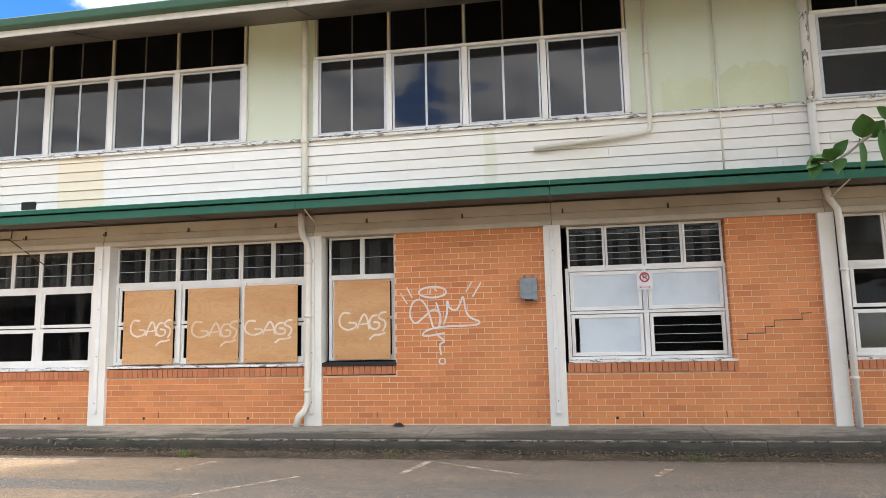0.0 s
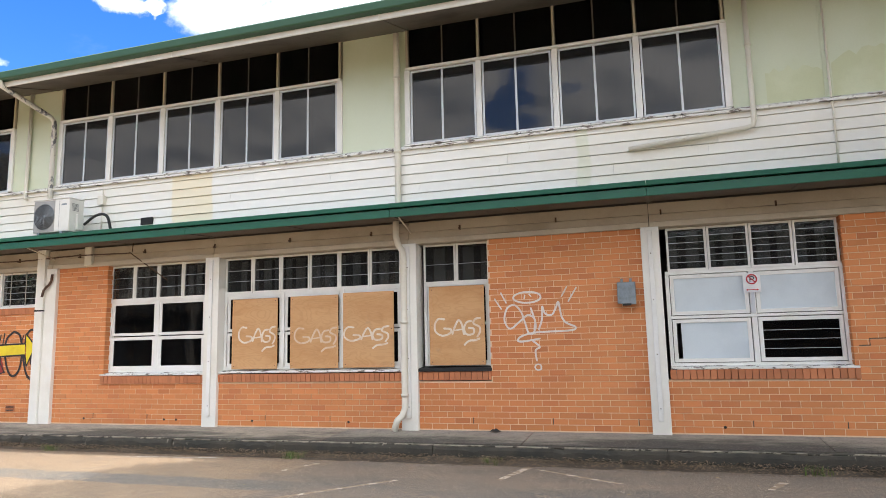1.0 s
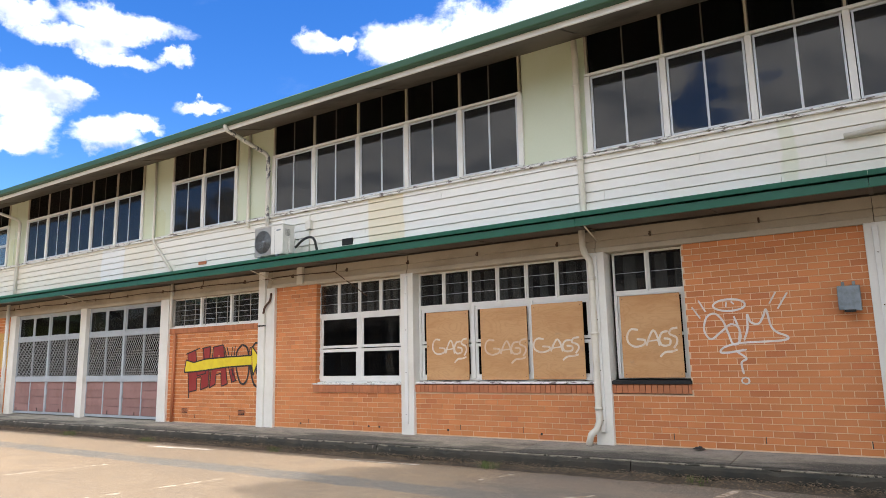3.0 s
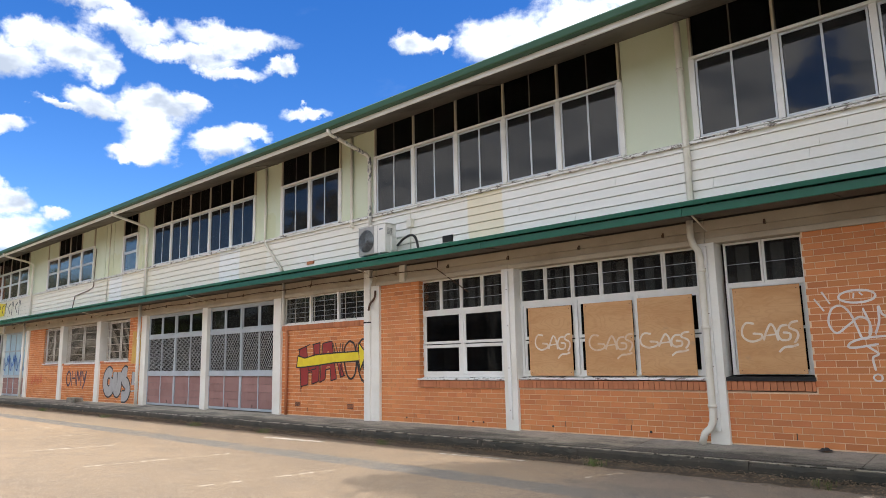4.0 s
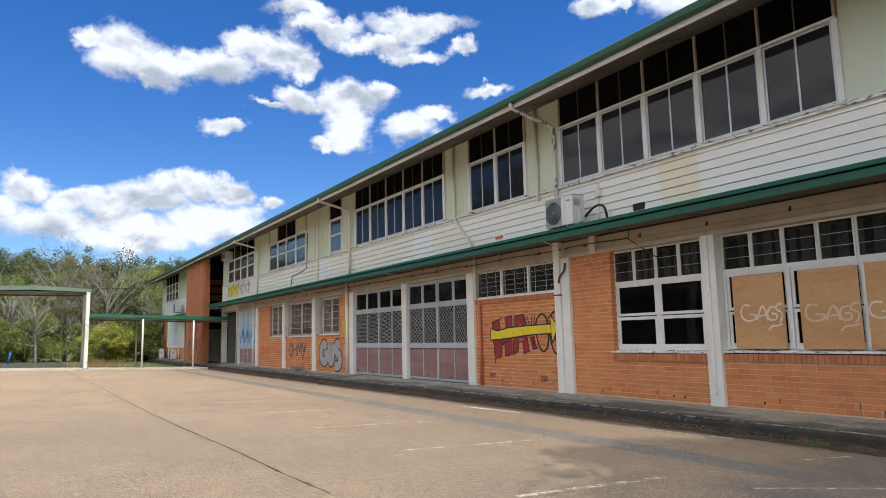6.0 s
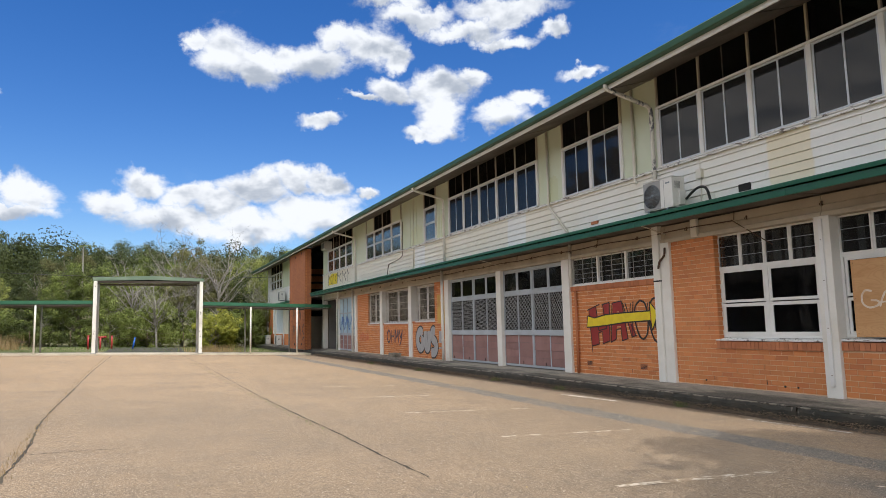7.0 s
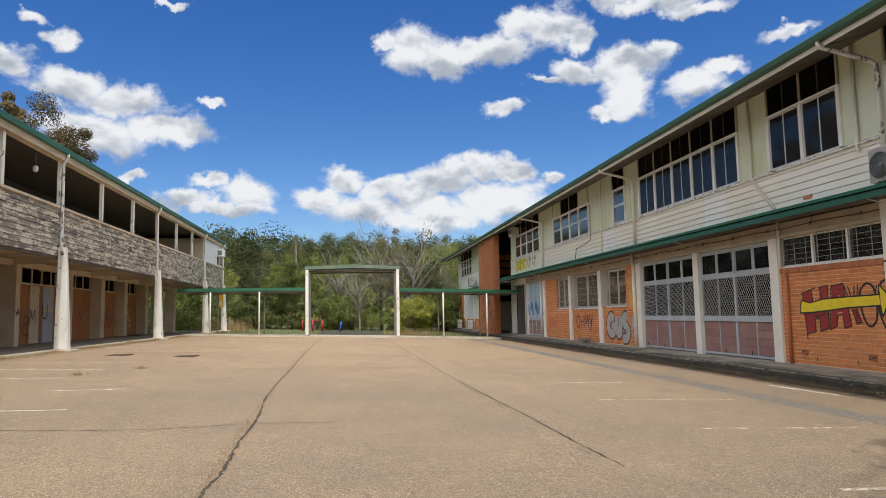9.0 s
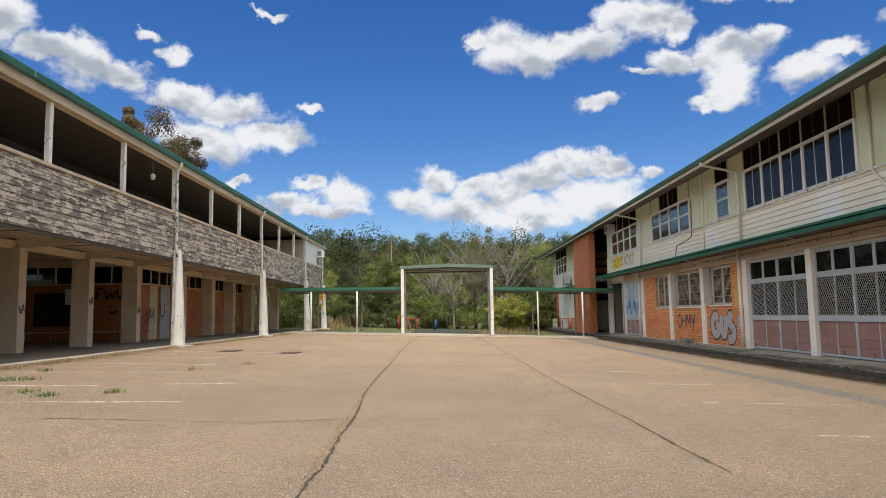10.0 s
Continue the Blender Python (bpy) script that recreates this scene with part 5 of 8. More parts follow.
# four-pane sash window
winD = window("white four-pane sash window with black glass", -8.5, 1.15)
sill(winD, -9.68, -7.46, 1.16)
clerestory(winD, -9.64, -7.52, 4, 2.48, 3.115, WY, 3)
part("frame", ring(-9.64, -7.50, 1.18, 2.48, WY, WY + 0.07, 0.05), WHITE, winD, bevel=0.004)
for a, b in ((-9.58, -8.60), (-8.53, -7.56)):
    sash(winD, a, b, 1.23, 1.81, WY - 0.005, 0.06, 0.045, GLASS_DARK)
    sash(winD, a, b, 1.83, 2.44, WY + 0.005, 0.05, 0.045, GLASS_DARK)
part("mullion", Shape().box(-8.60, -8.53, WY - 0.01, WY + 0.07, 1.23, 2.44), WHITE, winD)
curtains(-9.6, -7.55, 2.2, 3.1, 4)

# window beyond the near post
win0 = window("tall dark window with a clerestory and flaking frame", 5.4, 1.15)
sill(win0, 3.86, 7.2, 1.16)
clerestory(win0, 3.92, 7.1, 6, 2.44, 3.115, WY, 0)
part("frame", ring(3.90, 7.15, 1.18, 2.44, WY, WY + 0.07, 0.05), WHITE, win0)
for i in range(3):
    a = 3.96 + 1.06 * i
    sash(win0, a, a + 1.02, 1.23, 1.80, WY, 0.05, 0.04, GLASS)
    sash(win0, a, a + 1.02, 1.83, 2.40, WY, 0.05, 0.04, GLASS_DARK)

# high louvre window over the painted wall
winE = window("high louvre window with white bars", -12.7, 2.42)
part("sill", Shape().box(-14.40, -11.14, 9.87, 10.1, 2.42, 2.455), WHITE, winE, bevel=0.004)
clerestory(winE, -14.34, -11.20, 3, 2.46, 3.115, WY - 0.06, 5)
for i in range(1, 3):
    part("mullion", Shape().box(-14.34 + 1.047 * i - 0.03, -14.34 + 1.047 * i + 0.03, 9.93, 10.05, 2.46, 3.115), WHITE, winE)
for i in range(9):
    bx = -14.25 + 0.38 * i
    part("rod", Shape().tube([(bx, 9.925, 2.45), (bx, 9.925, 3.11)], 0.008, 6), STEEL_POST, winE)


def mesh_bay(x0, x1):
    """Glazed screen: clerestory panes, diamond mesh over glass, pink boards below, grey-blue frame."""
    win = window("glazed screen with diamond mesh over pink boards", x0, 0.3)
    mid = (x0 + x1) / 2
    part("frame", ring(x0, x1, 0.30, 3.115, 9.94, 10.02, 0.06), GREY_BLUE, win, bevel=0.004)
    part("mullion", Shape().box(mid - 0.045, mid + 0.045, 9.93, 10.02, 0.36, 3.055), GREY_BLUE, win, bevel=0.004)
    part("rail", Shape().box(x0 + 0.06, x1 - 0.06, 9.935, 10.015, 2.34, 2.45), GREY_BLUE, win, bevel=0.004)
    part("rail", Shape().box(x0 + 0.06, x1 - 0.06, 9.925, 10.015, 1.19, 1.34), GREY_BLUE, win, bevel=0.004)
    for a, b in ((x0 + 0.06, mid - 0.045), (mid + 0.045, x1 - 0.06)):
        c = (a + b) / 2
        for p, q in ((a, c - 0.02), (c + 0.02, b)):
            sash(win, p, q, 2.455, 3.05, 9.95, 0.04, 0.04, GLASS_DARK, GREY_BLUE)
            part("pane", Shape().box(p, q, 9.985, 9.99, 1.345, 2.335), GLASS_DARK, win).visible_shadow = False
            for i in range(4):
                z = 0.37 + 0.205 * i
                part("board", Shape().along_x(p + 0.003, q - 0.003, [(9.955, z), (9.965, z + 0.20), (9.985, z + 0.20), (9.985, z)]), PINK, win)
            part("board_backing", Shape().box(p, q, 9.986, 10.01, 0.36, 1.19), DARK_ROOM, win)
        part("stile", Shape().box(c - 0.02, c + 0.02, 9.95, 10.01, 0.36, 3.05), GREY_BLUE, win)
        s = Shape()
        n = 40
        pitch, rise = 0.084, 0.13
        for sign in (1, -1):
            for i in range(-n, 2 * n):
                # clip one wire of the mesh to its opening
                ux, uz, vx, vz = a, 1.345, b, 2.335
                slope = rise / pitch * sign
                base = a + i * pitch
                pts = []
                for zz in (uz, vz):
                    xx = base + (zz - uz) / slope
                    pts.append((xx, zz))
                (xa, za), (xb, zb) = pts
                if xa > xb:
                    xa, za, xb, zb = xb, zb, xa, za
                if xb <= ux or xa >= vx:
                    continue
                k = (zb - za) / (xb - xa)
                if xa < ux:
                    za, xa = za + k * (ux - xa), ux
                if xb > vx:
                    zb, xb = zb + k * (vx - xb), vx
                d = Vector((xb - xa, zb - za))
                if d.length < 0.02:
                    continue
                o = Vector((-d.y, d.x)).normalized() * 0.0045
                y = 9.942 + 0.002 * sign
                s.add([(xa + o.x, y, za + o.y), (xa - o.x, y, za - o.y), (xb - o.x, y, zb - o.y), (xb + o.x, y, zb + o.y),
                       (xa, y + 0.006, za), (xb, y + 0.006, zb)], [(0, 1, 2, 3), (0, 3, 5, 4), (1, 4, 5, 2)])
        tagged(part("mesh", s, MESH, win, "diamond wire mesh"), kind="stuff")
    return win


mesh_bay(-18.04, -14.66)
mesh_bay(-21.90, -18.24)


def barred_window(x0, x1, z0, z1):
    win = window("old window behind a white welded bar grille", x0, z0)
    part("frame", ring(x0, x1, z0, z1, 10.0, 10.07, 0.05), WHITE, win)
    part("sill", Shape().box(x0 - 0.04, x1 + 0.04, 9.87, 10.07, z0 - 0.04, z0), WHITE, win)
    mid = (x0 + x1) / 2
    part("mullion", Shape().box(mid - 0.03, mid + 0.03, 9.99, 10.06, z0 + 0.05, z1 - 0.05), WHITE, win)
    sash(win, x0 + 0.05, mid - 0.03, z0 + 0.05, z1 - 0.05, 10.02, 0.04, 0.03, GLASS_DARK)
    sash(win, mid + 0.03, x1 - 0.05, z0 + 0.05, z1 - 0.05, 10.02, 0.04, 0.03, GLASS_DARK)
    n = int((x1 - x0) / 0.095)
    for i in range(n + 1):
        bx = x0 + 0.03 + (x1 - x0 - 0.06) * i / n
        part("bar", Shape().tube([(bx, 9.93, z0 + 0.02), (bx, 9.93, z1 - 0.03)], 0.0075, 5), GRILLE_BAR, win)
    for i in range(6):
        bz = z0 + 0.06 + (z1 - z0 - 0.12) * i / 5
        part("bar", Shape().box(x0 + 0.01, x1 - 0.01, 9.915, 9.923, bz - 0.009, bz + 0.009), GRILLE_BAR, win)


barred_window(-25.14, -23.27, 1.70, 3.10)
barred_window(-28.95, -26.05, 1.66, 3.10)
barred_window(-31.48, -29.75, 1.68, 3.10)

# blue-painted window bay
win_blue = window("pale blue painted panes over pink boards", -35, 0.3)
part("frame", ring(-36.98, -33.62, 0.30, 3.115, 9.93, 10.02, 0.07), GREY_BLUE, win_blue)
part("rail", Shape().box(-36.91, -33.69, 9.92, 10.02, 1.10, 1.22), GREY_BLUE, win_blue)
part("rail", Shape().box(-36.91, -33.69, 9.92, 10.02, 2.25, 2.31), GREY_BLUE, win_blue)
for i in range(4):
    a, b = -36.90 + 0.80 * i, -36.90 + 0.80 * (i + 1) - 0.04
    part("pane", Shape().box(a, b, 9.96, 9.97, 2.31, 3.045), BLUE_PANE, win_blue)
    part("pane", Shape().box(a, b, 9.96, 9.97, 1.22, 2.25), BLUE_PANE, win_blue)
    part("stile", Shape().box(b, b + 0.04, 9.93, 10.0, 0.37, 3.045), GREY_BLUE, win_blue)
    for j in range(3):
        part("board", Shape().box(a, b, 9.955, 9.97, 0.38 + 0.24 * j, 0.61 + 0.24 * j), PINK, win_blue)
blue_tag = thing("graffiti", "blue sprayed scrawl across the painted panes", "graffiti", (-35, 9.95, 1.6))
for i in range(7):
    loop = [[(0.1, 0.9), (0.2, 0.1), (0.6, 0.0), (0.9, 0.6)], [(0.0, 0.2), (0.3, 1.0), (0.5, 0.3), (0.8, 1.0), (1.0, 0.1)]][i % 2]
    spray(blue_tag, [loop], -36.8 + 0.44 * i, 1.45 + 0.05 * (i % 2), 0.36, 0.6, 0.075, SPRAY_BLUE, 9.917)
rag = thing("rag", "small crumpled black rag on the footpath", "rag", (-2.36, 9.78, 0.287))
rag_rnd, rs = random.Random(6), Shape()
for i in range(9):
    for j in range(7):
        u, v = (i - 4) / 4, (j - 3) / 3
        h = max(0.0, 1.0 - u * u - v * v)
        rs.v.append((-2.36 + 0.08 * u + rag_rnd.uniform(-0.008, 0.008), 9.78 + 0.05 * v, 0.288 + h * 0.035 * rag_rnd.uniform(0.4, 1.3)))
rs.f = [(7 * i + j, 7 * i + 7 + j, 7 * i + 8 + j, 7 * i + 1 + j) for i in range(8) for j in range(6)]
rs.smooth = [False] * len(rs.f)
part("cloth", rs, BLACK, rag)

# ---- graffiti on the brick ----
GY = YF - 0.004


def tag(label, x, z):
    return thing("graffiti", label, "graffiti", (x, YF, z))


halo = tag("white sprayed tag with a halo, rays and question mark", -1.7, 1.8)
C0, K = Vector((-1.84, 1.95)), 0.0032


def scrawl(points, width=0.028, steps=8):
    spray(halo, [points], C0.x - 190 * K, C0.y + 400 * K, K, -K, width, SPRAY_WHITE, GY, steps)


scrawl([(190 + 65 * math.cos(a * 0.6283), 318 + 25 * math.sin(a * 0.6283)) for a in range(11)])
scrawl([(176, 325), (180, 305)])
scrawl([(198, 303), (210, 315)])
for ray in ([(35, 318), (68, 370)], [(65, 290), (92, 342)], [(375, 275), (347, 322)], [(418, 280), (377, 345)]):
    scrawl(ray, 0.032)
scrawl([(218, 470), (222, 420), (190, 400), (150, 430), (105, 460), (80, 420), (95, 365), (130, 352), (160, 385), (178, 440), (192, 482), (215, 480), (225, 440), (205, 365)])
scrawl([(238, 470), (255, 420), (258, 362), (270, 395), (300, 402), (320, 372), (333, 345), (345, 410), (365, 440), (405, 460), (380, 475), (230, 480), (160, 495), (140, 515), (165, 520), (245, 508)])
scrawl([(205, 515), (240, 545), (220, 562), (225, 610)])
scrawl([(230 + 15 * math.cos(a * 0.785), 637 + 13 * math.sin(a * 0.785)) for a in range(9)], 0.022)


def blob(parent, points, mat, y, name="fill"):
    """A flat sprayed patch with a plain outline."""
    pts = [(p[0], y, p[1]) for p in points]
    return part(name, Shape().add(pts, [tuple(range(len(pts)))]), mat, parent)


word = tag("red and black lettering crossed by a yellow arrow", -12.5, 1.5)
blob(word, [(-13.66, 1.85), (-13.37, 1.89), (-13.31, 1.62), (-13.30, 1.32), (-13.30, 1.00), (-13.58, 0.95)], SPRAY_RED, GY - 0.0000)
blob(word, [(-13.36, 1.50), (-13.00, 1.54), (-12.98, 1.32), (-13.34, 1.29)], SPRAY_RED, GY - 0.0004)
blob(word, [(-13.11, 1.94), (-12.85, 1.97), (-12.88, 1.49), (-12.89, 1.08), (-13.15, 1.01)], SPRAY_RED, GY - 0.0008)
blob(word, [(-12.75, 1.95), (-12.42, 1.98), (-12.38, 1.80), (-12.68, 1.73)], SPRAY_RED, GY - 0.0012)
blob(word, [(-12.73, 1.91), (-12.57, 1.95), (-12.61, 1.49), (-12.65, 1.13), (-12.85, 1.05), (-12.77, 1.49)], SPRAY_RED, GY - 0.0016)
blob(word, [(-12.55, 1.95), (-12.40, 1.97), (-12.32, 1.54), (-12.24, 1.14), (-12.44, 1.09), (-12.48, 1.49)], SPRAY_RED, GY - 0.0020)
blob(word, [(-12.65, 1.61), (-12.45, 1.63), (-12.44, 1.43), (-12.66, 1.40)], SPRAY_RED, GY - 0.0024)
blob(word, [(-12.19, 1.46), (-12.05, 1.48), (-11.96, 1.21), (-12.12, 1.19)], SPRAY_RED, GY - 0.0028)
for line in ([(-13.73, 1.81), (-13.22, 1.94)],
             [(-13.66, 1.85), (-13.57, 0.82)],
             [(-13.37, 1.89), (-13.29, 1.32), (-12.99, 1.37), (-13.11, 1.94)],
             [(-13.58, 0.95), (-13.30, 1.00), (-13.30, 1.27), (-13.15, 1.30), (-13.15, 1.01), (-12.89, 1.08), (-12.85, 1.97), (-13.14, 1.93)],
             [(-12.85, 1.05), (-12.75, 1.95), (-12.41, 1.99), (-12.24, 1.14), (-12.44, 1.09), (-12.47, 1.37), (-12.63, 1.34), (-12.65, 1.13), (-12.85, 1.05)],
             [(-12.37, 1.94), (-12.21, 1.48), (-12.10, 1.17), (-12.06, 1.60), (-12.01, 1.96)],
             [(-12.29, 1.94), (-12.15, 1.60), (-12.10, 1.93)],
             [(-12.12, 1.17), (-11.93, 1.22)],
             [(-12.12, 1.46), (-11.96, 1.20)],
             [(-11.52, 1.92), (-11.57, 1.80), (-11.51, 1.42), (-11.38, 1.10)]):
    for p, q in zip(line, line[1:]):
        spray(word, [[p, q]], 0, 0, 1, 1, 0.036, SPRAY_BLACK, GY - 0.0045)
for line in ([(-11.78, 1.98), (-11.95, 1.83), (-11.97, 1.54), (-11.86, 1.22), (-11.72, 1.14), (-11.59, 1.27), (-11.55, 1.59), (-11.62, 1.89), (-11.78, 1.98)],
             [(-11.24, 2.00), (-11.39, 1.98), (-11.47, 1.82), (-11.50, 1.47), (-11.41, 1.18), (-11.27, 1.06), (-11.17, 1.06)],
             [(-11.21, 1.68), (-11.30, 1.59), (-11.32, 1.41), (-11.25, 1.31), (-11.15, 1.33)]):
    spray(word, [line], 0, 0, 1, 1, 0.045, SPRAY_BLACK, GY - 0.005)
arrow = [(-13.76, 1.40), (-13.73, 1.55), (-13.70, 1.68), (-13.43, 1.62), (-13.01, 1.69), (-12.32, 1.72), (-11.48, 1.74), (-11.47, 1.93), (-11.22, 1.69), (-11.42, 1.32), (-11.47, 1.53), (-12.30, 1.50), (-12.99, 1.44), (-13.41, 1.41)]
blob(word, [arrow[k] for k in (0, 1, 2, 3, 13)], SPRAY_YELLOW, GY - 0.007)
blob(word, [arrow[k] for k in (13, 3, 4, 12)], SPRAY_YELLOW, GY - 0.007)
blob(word, [arrow[k] for k in (12, 4, 5, 11)], SPRAY_YELLOW, GY - 0.007)
blob(word, [arrow[k] for k in (11, 5, 6, 10)], SPRAY_YELLOW, GY - 0.007)
blob(word, [arrow[k] for k in (7, 8, 9)], SPRAY_YELLOW, GY - 0.0072)
for p, q in zip(arrow, arrow[1:] + arrow[:1]):
    spray(word, [[p, q]], 0, 0, 1, 1, 0.042, SPRAY_BLACK, GY - 0.009)

silver = tag("bulging silver letters with thick black outlines", -24, 1.0)
for width, paint, y in ((0.44, SPRAY_BLACK, GY), (0.33, SPRAY_GREY, GY - 0.002)):
    for ch, a, b in (("g", -25.22, -24.32), ("U", -24.40, -23.70), ("S", -23.78, -23.06), ("!", -23.08, -22.46)):
        spray(silver, LETTER[ch], a + 0.17, 0.66, b - a - 0.28, 0.66, width, paint, y)
yellow = tag("square of faded yellow paint on the brick", -22.6, 2.0)
blob(yellow, [(-23.0, 1.60), (-22.3, 1.58), (-22.3, 2.62), (-22.98, 2.66)], SPRAY_FADED, GY)
scr = tag("dark purple sprayed scrawl below the barred window", -27.6, 1.0)
for i, ch in enumerate("OHMY"):
    spray(scr, LETTER[ch], -28.7 + 0.52 * i, 0.82, 0.44, 0.55, 0.085, SPRAY_PURPLE, GY)
faint = tag("faint red sprayed scrawl on the brick", -31.8, 1.0)
for i in range(4):
    spray(faint, [[(0.0, 0.9), (0.3, 0.1), (0.5, 0.8), (0.9, 0.2)]], -32.8 + 0.36 * i, 0.75 + 0.08 * (i % 2), 0.32, 0.5, 0.05, SPRAY_ORANGE, GY)
high = tag("yellow and black lettering sprayed on the upper boards", -37, 4.2)
blob(high, [(-38.9, 3.98), (-37.1, 3.98), (-36.9, 4.55), (-38.2, 4.62), (-38.9, 4.4)], SPRAY_YELLOW, 9.838)
for i in range(9):
    spray(high, [[[(0.1, 0.0), (0.2, 1.0), (0.8, 0.6)], [(0.9, 0.9), (0.1, 0.6), (0.8, 0.1)]][i % 2]], -39.0 + 0.5 * i, 3.95, 0.4, 0.62, 0.06, SPRAY_BLACK, 9.836)

# ---- downpipes and conduits ----


def downpipe(label, points, r=0.05, mat=POST, clips=(), group="downpipes"):
    ob = thing("downpipe", label, "downpipe", points[-1], group)
    run = part("pipe", Shape().tube(points, r, 12), mat, ob)
    for x, y, z in clips:
        part("clip", Shape().tube([(x, y, z - 0.02), (x, y, z + 0.02)], r * 1.25, 12), mat, run)
    return ob


SKIN = 9.78
downpipe("cream round downpipe from eaves to footpath", [(-3.82, 9.77, 6.62), (-3.82, SKIN, 6.4), (-3.82, SKIN, 3.80), (-3.82, SKIN, 3.62)], 0.05, CREAM, [(-3.82, SKIN, 4.62), (-3.82, SKIN, 5.85)])
downpipe("cream round downpipe with an offset and a kicked foot", [(-3.86, 9.77, 3.56), (-3.86, 9.77, 3.25), (-3.83, 9.77, 3.12), (-3.76, 9.765, 3.02), (-3.74, 9.765, 2.9), (-3.74, 9.765, 0.62), (-3.78, 9.75, 0.50), (-3.86, 9.72, 0.42), (-3.90, 9.70, 0.27)], 0.05, CREAM,
         [(-3.74, 9.765, 2.72), (-3.74, 9.765, 0.80), (-3.74, 9.765, 1.9)])
downpipe("painted steel downpipe with flaking paint", [(3.585, SKIN, 6.6), (3.585, SKIN, 4.66)], 0.055, PEELED_POST, [(3.585, SKIN, 4.72), (3.585, SKIN, 6.2)])
downpipe("white lower length of the steel downpipe", [(3.585, SKIN, 4.655), (3.585, SKIN, 3.64)], 0.055, POST)
downpipe("cream downpipe with rust runs beside the post", [(3.66, 9.77, 3.46), (3.70, 9.77, 3.3), (3.79, 9.775, 3.15), (3.80, 9.775, 2.3), (3.80, 9.775, 0.27)], 0.045, POST, [(3.80, 9.775, 2.33), (3.80, 9.775, 0.9)])
for px, peel in ((-10.97, PEELED_POST), (-22.0, POST), (-33.2, POST)):
    downpipe("downpipe fed by a slanting pipe from the gutter", [(px, 8.605, 6.46), (px, 8.605, 6.36), (px, 8.66, 6.31), (px, 9.68, 6.08), (px, 9.76, 6.02), (px, SKIN, 5.9), (px, SKIN, 3.68)], 0.045, peel, [(px, SKIN, 4.66), (px, SKIN, 5.7)])
boxed = thing("downpipe", "white boxed downpipe cover beside the post", "downpipe", (-11.09, 9.80, 0.27), "downpipes")
part("box", Shape().box(-11.19, -11.0, 9.79, 9.895, 0.27, 3.60), POST, boxed, bevel=0.006)
part("joint", Shape().box(-11.195, -10.995, 9.785, 9.90, 2.33, 2.36), BLACK, boxed)
part("elbow", Shape().tube(curve_points([(-10.82, 9.80, 3.02), (-10.84, 9.79, 2.86), (-10.97, 9.78, 2.74), (-11.02, 9.78, 2.6)], 4), 0.022, 8), RUST, boxed)
for px in (-22.24, -33.72):
    downpipe("cream downpipe running down beside the post", [(px, 9.765, 3.58), (px, 9.765, 0.27)], 0.05, POST, [(px, 9.765, 2.4), (px, 9.765, 1.0)])
downpipe("waste pipe turning along the boards", [(1.42, 9.80, 6.72), (1.42, 9.80, 4.50), (1.40, 9.79, 4.43), (1.32, 9.78, 4.40), (-0.26, 9.78, 4.27)], 0.035, CREAM, [(1.42, 9.80, 5.6), (0.5, 9.78, 4.333)])
downpipe("thin conduit with saddles", [(2.39, 9.865, 6.75), (2.39, 9.85, 4.7), (2.39, 9.825, 4.6), (2.39, 9.825, 3.75)], 0.014, CREAM, [(2.39, 9.865, z) for z in (6.4, 5.9, 5.4, 5.0)])
downpipe("short waste pipe with an elbow", [(-11.65, 9.84, 6.7), (-11.65, 9.83, 4.66), (-11.63, 9.80, 4.56), (-11.55, 9.78, 4.53)], 0.035, CREAM)
downpipe("waste pipe slanting down the boards", [(-15.15, 9.84, 6.75), (-15.15, 9.83, 4.72), (-15.05, 9.79, 4.58), (-14.25, 9.78, 3.80)], 0.032, CREAM)
downpipe("thin conduit on the sheeting", [(-26.45, 9.87, 5.9), (-26.45, 9.83, 4.45), (-26.9, 9.83, 4.35), (-28.2, 9.83, 4.25), (-28.4, 9.83, 3.8)], 0.014, RUST)
downpipe("thin conduit on the sheeting", [(-25.2, 9.87, 6.7), (-25.2, 9.83, 3.8)], 0.014, CREAM)
downpipe("rust-brown pipe on the painted wall", [(-14.12, 9.85, 2.30), (-14.12, 9.85, 0.28)], 0.035, BRICK_DARK)
downpipe("short cream pipe dropping to the louvre sill", [(-14.27, 9.83, 3.5), (-14.27, 9.83, 2.44)], 0.035, POST)

# ---- things fixed to the wall ----


